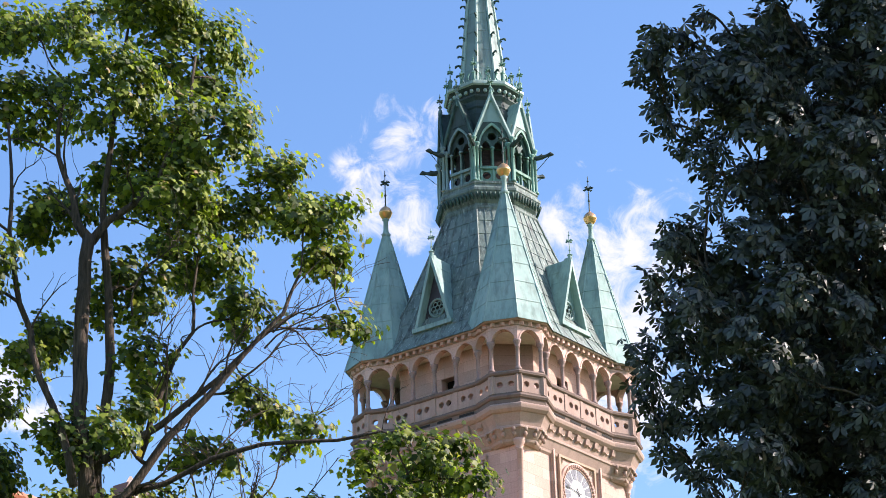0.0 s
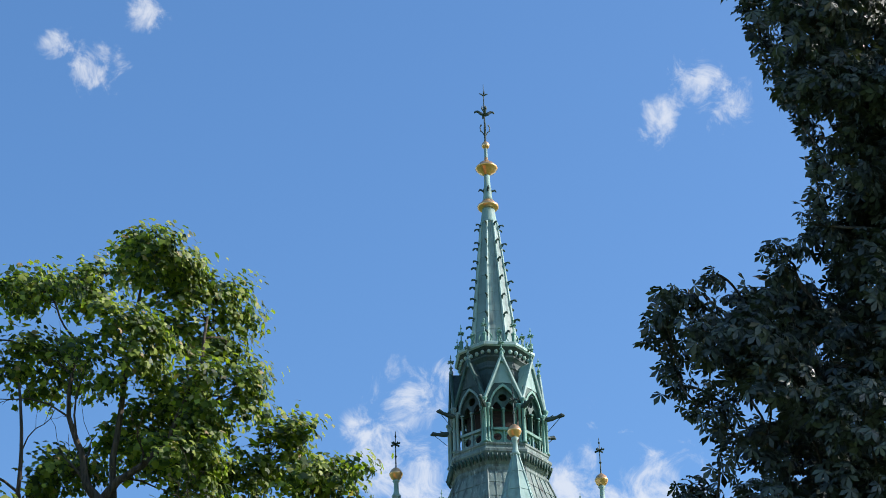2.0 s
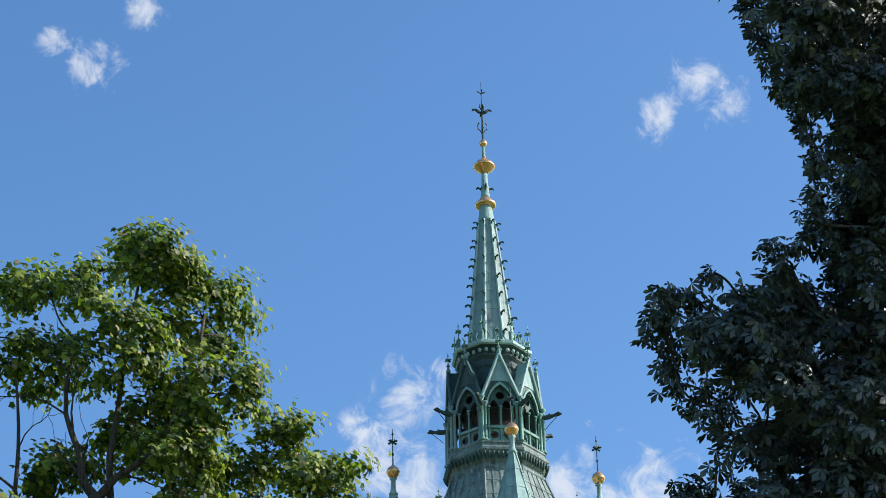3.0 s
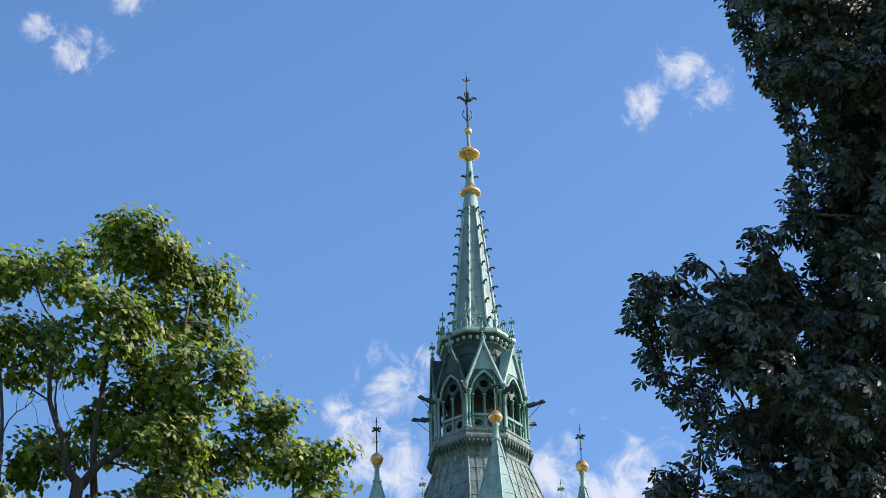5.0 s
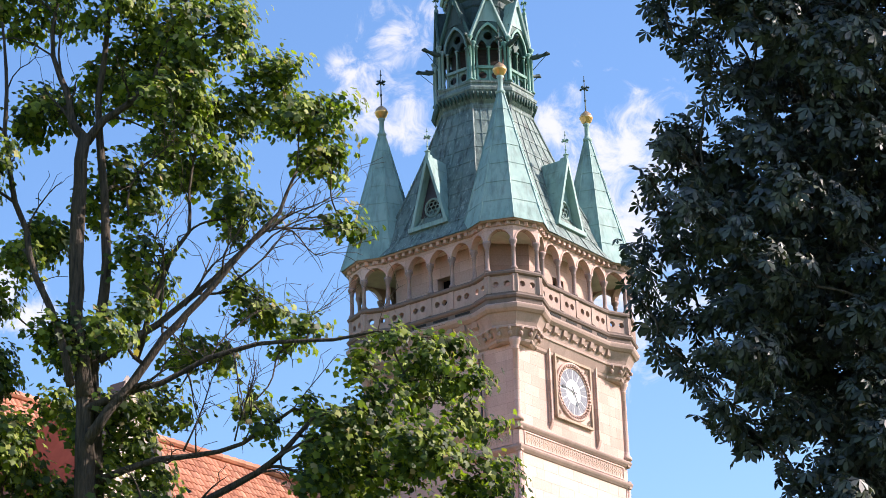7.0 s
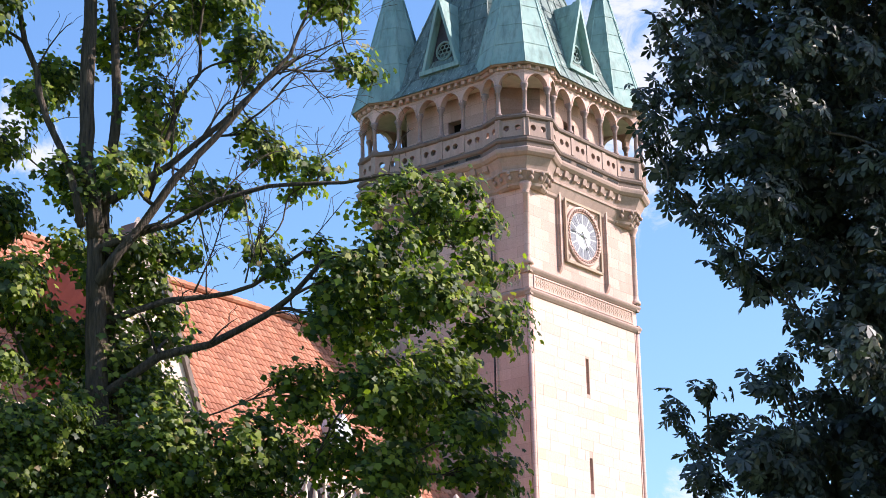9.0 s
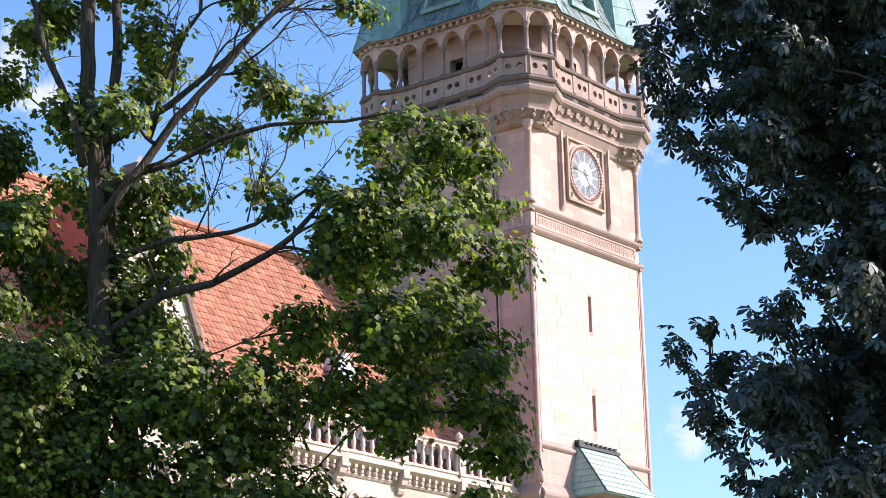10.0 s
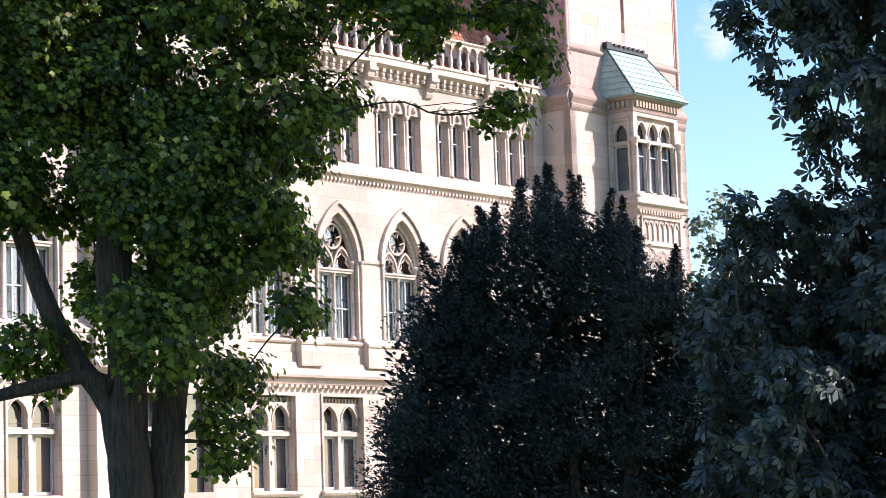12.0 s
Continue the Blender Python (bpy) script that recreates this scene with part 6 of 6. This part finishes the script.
for _ in range(16):
    z = float(_r.uniform(6.9, 9.7))
    INNER.append((float(_r.uniform(-2.3, np.interp(z, (6.9, 8, 9, 9.7), (-.6, -.5, -.5, -1.0)))), z, float(_r.uniform(.3, .42))))
INNER += [(float(_r.uniform(-7.6, -5.2)), float(_r.uniform(9.0, 12.0)), float(_r.uniform(.35, .55))) for _ in range(14)]
INNER = [q for q in INNER if (q[0] > -6.0 or q[1] > 5.9) and not (8.0 < q[1] < 10.8 and q[0] < -2.8 and _r.uniform(0, 1) < (0.8 if q[0] > -4.4 else 0.3))]
INNER += [(float(_r.uniform(-6.9, -4.1)), float(_r.uniform(8.4, 11.4)), float(_r.uniform(.26, .4))) for _ in range(22)]
INNER += [(float(_r.uniform(-3.6, -2.4)), float(_r.uniform(9.6, 11.6)), float(_r.uniform(.16, .24))) for _ in range(7)]
NEAR = []
for _ in range(48):  # the dense lower boughs on the near side of the trunk
    z = float(_r.uniform(3.9, 8.1))
    NEAR.append((float(_r.uniform(-7.2, np.interp(z, (3.9, 5, 6.4, 8.1), (-3.6, -3.3, -3.0, -3.4)))), z, float(_r.uniform(.36, .6)), float(_r.uniform(-1.4, -0.5)), 1))
SKIRT = [(-6.2, 3.75, .32), (-5.75, 3.65, .28), (-6.5, 3.4, .3), (-6.0, 3.3, .25), (-5.55, 4.4, .3), (-5.4, 4.95, .35), (-5.9, 5.2, .35), (-6.5, 5.3, .4), (-4.1, 3.3, .3), (-4.0, 2.7, .3), (-3.75, 3.3, .22)]
INNER = [q for q in INNER if not (q[0] < -5.3 and 8.6 < q[1] < 12.4 and _r.uniform(0, 1) < 0.6) and not (q[0] < -4.4 and q[1] > 12.0 and _r.uniform(0, 1) < 0.7)]
OUTER = [(float(_r.uniform(-11.5, -7.6)), float(_r.uniform(7.5, 15)), float(_r.uniform(.7, 1.1)), float(_r.uniform(-2.5, 2.5))) for _ in range(26)]
BARE = [(-3.3, 11.5, -2.3, 12.3, .016), (-3.0, 11.9, -2.2, 12.0, .014), (-2.9, 12.1, -2.05, 12.6, .014), (-3.6, 10.5, -2.9, 11.2, .014), (-3.9, 11.2, -3.0, 11.9, .016), (-2.6, 10.65, -2.2, 11.2, .012),
        (-3.9, 9.4, -3.5, 10.4, .014), (-3.3, 9.5, -3.0, 10.3, .012), (-4.2, 11.1, -4.0, 12.2, .018), (-5.8, 8.6, -6.3, 9.9, .02), (-6.2, 8.4, -6.6, 9.6, .018), (-4.6, 12.4, -4.0, 13.3, .016)]


def at(deep, *xz):
    return [(x, deep, z) for x, z in xz]


tree("tall maple with a forked dark trunk and sunlit green leaves",
     [(0.27, 0.1, at(25.5, (-5.0, 0), (-5.02, 1.9), (-5.06, 2.9), (-5.07, 3.7), (-5.19, 4.5), (-5.2, 6.0), (-5.0, 8.0), (-5.07, 10.2))),
      (0.22, 0.085, at(25.75, (-4.8, 0.3), (-4.7, 1.85), (-4.64, 2.75), (-4.52, 3.65), (-4.47, 4.5), (-4.6, 6.4), (-4.95, 8.6), (-5.02, 10.3))),
      (0.13, 0.03, at(25.45, (-5.05, 1.9), (-5.23, 2.84), (-5.58, 3.36), (-5.9, 3.95), (-6.12, 4.55), (-6.5, 6.0), (-7.2, 9.0), (-7.6, 12.0))),
      (0.11, 0.04, at(25.4, (-5.2, 3.1), (-5.5, 3.25), (-6.03, 3.15), (-6.55, 3.04), (-7.6, 3.3))),
      (0.098, 0.08, at(25.5, (-5.06, 10.1), (-5.12, 10.63), (-5.22, 11.2), (-5.22, 11.8), (-5.2, 12.83), (-5.16, 13.5))),
      (0.06, 0.02, at(25.5, (-5.16, 13.45), (-5.32, 13.66), (-5.37, 13.98), (-5.47, 14.25), (-5.59, 14.6), (-5.5, 15.6))),
      (0.055, 0.016, at(25.6, (-5.16, 13.45), (-4.95, 13.74), (-4.65, 13.94), (-4.34, 14.24), (-3.95, 15.16), (-3.9, 16.0))),
      (0.075, 0.016, at(25.75, (-5.03, 10.2), (-5.02, 10.8), (-4.9, 11.9), (-4.95, 12.84), (-5.06, 14.1), (-4.96, 15.2), (-4.8, 16.6))),
      (0.062, 0.016, at(25.3, (-4.99, 9.5), (-4.52, 10.14), (-4.11, 10.75), (-3.84, 11.04), (-3.44, 11.48), (-2.75, 12.26), (-2.54, 12.8))),
      (0.05, 0.012, at(25.6, (-4.93, 10.6), (-4.24, 11.02), (-3.78, 11.4), (-3.36, 11.8), (-2.62, 12.4))),
      (0.042, 0.01, at(25.4, (-5.0, 9.95), (-4.14, 10.22), (-3.6, 10.5), (-3.02, 10.65), (-2.13, 10.66), (-1.6, 10.75), (-1.3, 10.2))),
      (0.042, 0.012, at(25.6, (-4.95, 9.1), (-4.22, 9.35), (-3.76, 9.38), (-3.22, 9.5), (-2.63, 9.89), (-1.9, 9.9))),
      (0.06, 0.016, at(25.5, (-4.95, 8.2), (-4.3, 8.65), (-3.71, 8.77), (-3.04, 9.11), (-2.77, 9.31), (-2.37, 9.77), (-1.6, 9.9))),
      (0.04, 0.012, at(25.9, (-4.55, 10.7), (-4.42, 11.17), (-4.13, 12.03), (-3.92, 12.32), (-3.93, 12.84), (-3.83, 13.6))),
      (0.05, 0.016, at(25.3, (-5.2, 10.2), (-5.48, 11.2), (-5.79, 12.18), (-6.02, 12.94), (-6.11, 13.5), (-6.2, 15.0)))],
     [(x, z + (0.16 if z > 15 else 0), r * (0.78 if x < -5.3 else 0.96)) for x, z, r in UPPER] + [(-5.95, 16.75, .3), (-6.4, 16.6, .35), (-4.9, 17.2, .3), (-4.3, 16.9, .3), (-3.6, 15.7, .3)] + BOUGH + [q for q in LOWER + INNER + NEAR if not (q[0] < -5.2 and 3.1 < q[1] < 5.3)] + SKIRT + OUTER, MAPLE, MAPLE_FACES, 0.09, 3300, LEAF, 11, 25.9, 1.3, droop=0.55, bare=BARE, far_size=2.6)

# The chestnut's ragged edge towards the street: height, how far across its leaves reach.
RIM = [(1.0, .75), (2.4, .85), (2.9, .69), (3.24, .79), (3.45, .98), (3.76, 1.04), (4.03, 1.12), (4.1, 1.85), (4.25, 1.83), (4.4, 1.62), (4.6, 1.7), (4.75, 1.36), (5.0, 1.42), (5.3, 1.13), (5.65, 1.12), (5.9, .92), (6.1, .88),
       (6.3, 1.3), (6.5, 2.08), (6.8, 1.95), (6.9, 1.65), (7.12, 1.37), (7.4, 1.4), (7.65, 1.03), (8.32, .88), (8.73, .79), (8.92, 1.08), (9.33, .94), (9.58, 1.17), (9.8, 1.02), (9.95, 1.31), (10.13, 1.69), (10.4, 1.57),
       (10.64, 1.27), (10.9, 1.22), (11.4, 1.04), (11.9, 1.25), (12.05, 1.97), (12.25, 2.45), (12.7, 2.65), (13.1, 2.75), (14.1, 2.4), (14.75, 2.22), (17, 2.1)]


def inside(z, r):
    """The least distance across at which a clump keeps within the rim."""
    return max(float(np.interp(z + d * r, [q[0] for q in RIM], [q[1] for q in RIM])) + 0.96 * r * math.sqrt(1 - d * d) for d in (-.9, -.6, -.3, 0, .3, .6, .9)) + 0.14


FRONT_CLUMPS = []
for i in range(92):  # single sprays along the rim, then a looser belt
    z, r = 1.2 + 0.16 * i, float(_r.uniform(.05, .14))
    FRONT_CLUMPS.append((inside(z, r), z, r))
    r = float(_r.uniform(.12, .24))
    if i % 2:
        FRONT_CLUMPS.append((inside(z, r) + float(_r.uniform(0.08, .4)), z, r))
for i in range(40):  # the body of the crown behind the rim
    for k in range(9):
        z, r = 0.9 + 0.4 * i + float(_r.uniform(-.15, .15)), float(_r.uniform(.3, .46))
        x = 0.9 + 0.44 * k + float(_r.uniform(-.15, .15))
        if x > inside(z, r) + 0.06:
            FRONT_CLUMPS.append((x, z, r))
FRONT_CLUMPS += [(float(_r.uniform(1.4, 4.4)), float(_r.uniform(1.0, 3.2)), float(_r.uniform(.4, .58))) for _ in range(14)]
FRONT_CLUMPS += [(2.1, 2.7, .4), (2.45, 2.6, .4), (2.3, 3.0, .35), (1.8, 2.5, .4), (2.7, 2.85, .4), (2.2, 2.2, .45), (2.6, 3.2, .4), (1.5, 1.9, .4)]
FILL = []
for _ in range(150):  # unseen rest of a round crown, up to twenty-five metres, to shade the maple
    a, k, h = _r.uniform(0, 2 * math.pi), _r.uniform(0.1, 1) ** 0.5, _r.uniform(2, 25)
    wide = 7.0 * math.sin(math.pi * min(1, max(0.08, (h - 1.5) / 24.5))) ** 0.55
    x, y = 8.6 + wide * k * math.cos(a), wide * k * math.sin(a) + 3.0
    lit = h - 0.7 * (x + 4)  # where the shadow falls on the maple
    if x / (18 + y) > 0.26 and not (y > 3.9 and lit > (9.0 if 4.6 < y < 6.8 else 4.5)):
        FILL.append((float(x * 18 / (18 + y)), float(1.6 + (h - 1.6) * 18 / (18 + y)), float(_r.uniform(.9, 1.25)) * 18 / (18 + y), float(y)))
for _ in range(60):  # unseen clumps added at the crown's back to shade the maple's lower boughs
    x = _r.uniform(7.2, 12)
    y = _r.uniform(3.0, 10.5)
    h = 0.7 * (x + 5) + _r.uniform(0.5, 8.6 if y < 6.6 else 4.6)
    f = 18 / (18 + y)
    FILL.append((float(x * f), float(1.6 + (h - 1.6) * f), 1.15 * f, float(y)))
FILL += [(x + 0.25, z, r * 0.85, 1.5) for x, z, r in FRONT_CLUMPS if r > 0.26]  # the shaded inside of the crown
FV, FF = fingers()
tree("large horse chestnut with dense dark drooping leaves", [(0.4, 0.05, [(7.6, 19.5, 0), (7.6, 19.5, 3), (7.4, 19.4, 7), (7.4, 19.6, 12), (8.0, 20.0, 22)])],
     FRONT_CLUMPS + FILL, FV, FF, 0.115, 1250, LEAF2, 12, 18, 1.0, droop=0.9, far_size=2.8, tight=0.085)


def yew(label, base, seed):
    """A broad dark evergreen: tufted sprays under a ragged outline of pointed leaders."""
    rng = np.random.default_rng(seed)
    ob = thing("yew_bush", Matrix.Translation(base), label, "bush")

    def top_at(x):
        return float(np.interp(x, (-4.2, -3.4, -2.8, -1.8, -.5, .2, 1.2, 1.9, 2.5, 3.8), (1.6, 4.4, 6.5, 7.2, 8.0, 7.8, 7.0, 6.2, 5.6, 4.6)))
    spots, ways = [], []
    for _ in range(9):
        x = float(rng.uniform(-2.6, 3.0))
        part("stem", Shape().tube([(x * 0.35, 0, 0), (x * 0.8, rng.uniform(-.5, .5), 2.5), (x, rng.uniform(-.6, .6), top_at(x) * 0.75)], [0.14, 0.08, 0.02], 7), BARK, ob, smooth=True)
    for _ in range(350):
        x = float(rng.uniform(-3.9, 3.8))
        z = float(rng.uniform(0.03, 1.0)) ** 0.8 * (top_at(x) - 0.35)
        r = float(rng.uniform(.32, .55))
        s, w, t = clump_spots((x, rng.uniform(-1.5, 1.5), z), r, int(1900 * r * r) + 20, rng, 1.0, 0.16)
        spots.append(s)
        ways.append(w)
    core = []
    for _ in range(1100):  # the closed inside of the bush
        x = float(rng.uniform(-3.5, 3.5))
        core.append(np.array([x, 0, rng.uniform(0.1, max(0.3, top_at(x) - 0.9))]) + rng.normal(0, 1, (22, 3)) * np.array([.28, .3, .3]))
    leaves("crown", np.concatenate(core), np.tile((0.0, -0.5, 0.8), (1100 * 22, 1)), 0.25, [(0, 0, 0), (0.3, 0.5, 0.04), (0, 1.0, 0), (-0.3, 0.5, 0.04)], [(0, 1, 2, 3)], YEW, ob, rng, -0.5)
    for i in range(46):
        x = float(rng.uniform(-3.7, 3.7)) if i > 7 else (-.46, .15, -1.7, 1.2, -2.75, 1.9, -1.1, 2.6)[i]
        h, r = float(rng.uniform(0.7, 1.3)), float(rng.uniform(.16, .26))
        z = top_at(x) - h * 0.62 - (0.0 if i < 8 else float(rng.uniform(0, 1.2)))
        n = 800
        u = rng.uniform(0, 1, n)
        a = rng.uniform(0, 2 * math.pi, n)
        w = r * (1 - u) ** 0.7 * rng.uniform(0.3, 1.2, n)
        lean = float(rng.normal(0, 0.12))
        ways.append(np.stack([np.cos(a) * 0.6, np.sin(a) * 0.6, np.full(n, 0.8)], 1))
        spots.append(np.stack([x + lean * u + w * np.cos(a), rng.uniform(-.8, .8) + w * np.sin(a), z + h * u], 1))
    leaves("crown", np.concatenate(spots), np.concatenate(ways), 0.105, [(0, 0, 0), (0.12, 0.45, 0.04), (0, 1.0, 0), (-0.12, 0.45, 0.04), (0.3, 0.75, 0.05), (-0.3, 0.7, -0.05)],
           [(0, 1, 2, 3), (0, 4, 1), (0, 3, 5)], YEW, ob, rng, -0.5)
    return ob


# an unseen tree, added only to keep the sun off the yew
_q = np.random.default_rng(31)
SHADE = []
for _ in range(70):  # crown heights follow the slant of the sun over the yew
    x = float(_q.uniform(9.5, 15))
    SHADE.append((x, float(0.7 * x + _q.uniform(-0.5, 7.5)), float(_q.uniform(.9, 1.4)), float(_q.uniform(-2.2, 1.4))))
tree("broad green tree added out of view to shade the yew", [(0.4, 0.06, [(12.5, 44.0, 0), (12.4, 44.0, 5), (12.6, 43.8, 10), (12.3, 44.0, 17)])],
     SHADE, MAPLE, MAPLE_FACES, 0.13, 2600, LEAF, 14, 44.0, 1.5, droop=0.5, far_size=2.6)
tree("slender grey-green tree beside the tower", [(0.16, 0.03, [(4.3, 60.0, 0), (4.2, 60.0, 4), (4.0, 60.0, 9)])],
     [(3.3, 8.9, .4), (3.6, 8.2, .5), (3.4, 7.4, .5), (3.1, 6.7, .45), (3.7, 6.9, .6), (4.2, 7.8, .7), (4.4, 6.6, .8), (3.3, 5.8, .6), (4.0, 5.4, .8), (4.9, 6.0, .8), (4.6, 8.6, .6), (4.0, 9.3, .5)],
     MAPLE, MAPLE_FACES, 0.14, 500, LEAF_GREY, 17, 60.0, 0.8, droop=0.4)
yew("broad dark green yew with ragged pointed leaders", (0, 45, 0), 21)


# Ashlar blocks on the tower's front, each a piece of its own
BLOCKS = {}
rb = random.Random(9)
for z0, z1 in ((18.36, 26.16),):
    rows = round((z1 - z0) / 0.41)
    hgt = (z1 - z0) / rows
    for j in range(rows):
        x = 0.2
        while x < TW - 0.25:
            w = rb.choice((0.5, 0.66, 0.82, 1.0, 1.25))
            if TW - 0.2 - (x + w) < 0.5:
                w = TW - 0.2 - x
            za = z0 + j * hgt
            cut = any(a < za + hgt and za < b for a, b in ((23.0, 24.48), (19.15, 20.6)))
            runs = [(x, w)]
            if cut and x < 3.78 and x + w > 3.54:
                runs = [(a, b - a) for a, b in ((x, 3.55), (3.77, x + w)) if b - a > 0.08]
            for bx, bw in runs:
                key = (round(bw, 2), round(hgt, 3))
                if key not in BLOCKS:
                    g, d = 0.002, 0.008
                    q = Shape().loft([[(g, 0, g), (bw - g, 0, g), (bw - g, 0, hgt - g), (g, 0, hgt - g)], [(g, -d * 0.6, g), (bw - g, -d * 0.6, g), (bw - g, -d * 0.6, hgt - g), (g, -d * 0.6, hgt - g)],
                                      [(3 * g, -d, 3 * g), (bw - 3 * g, -d, 3 * g), (bw - 3 * g, -d, hgt - 3 * g), (3 * g, -d, hgt - 3 * g)]])
                    BLOCKS[key] = mesh_of(q, "stone_block", BLOCK)
                ob = part("stone_block", BLOCKS[key], BLOCK, tower)
                ob.location = (bx, rb.uniform(-0.003, 0.002), za)
            x += w
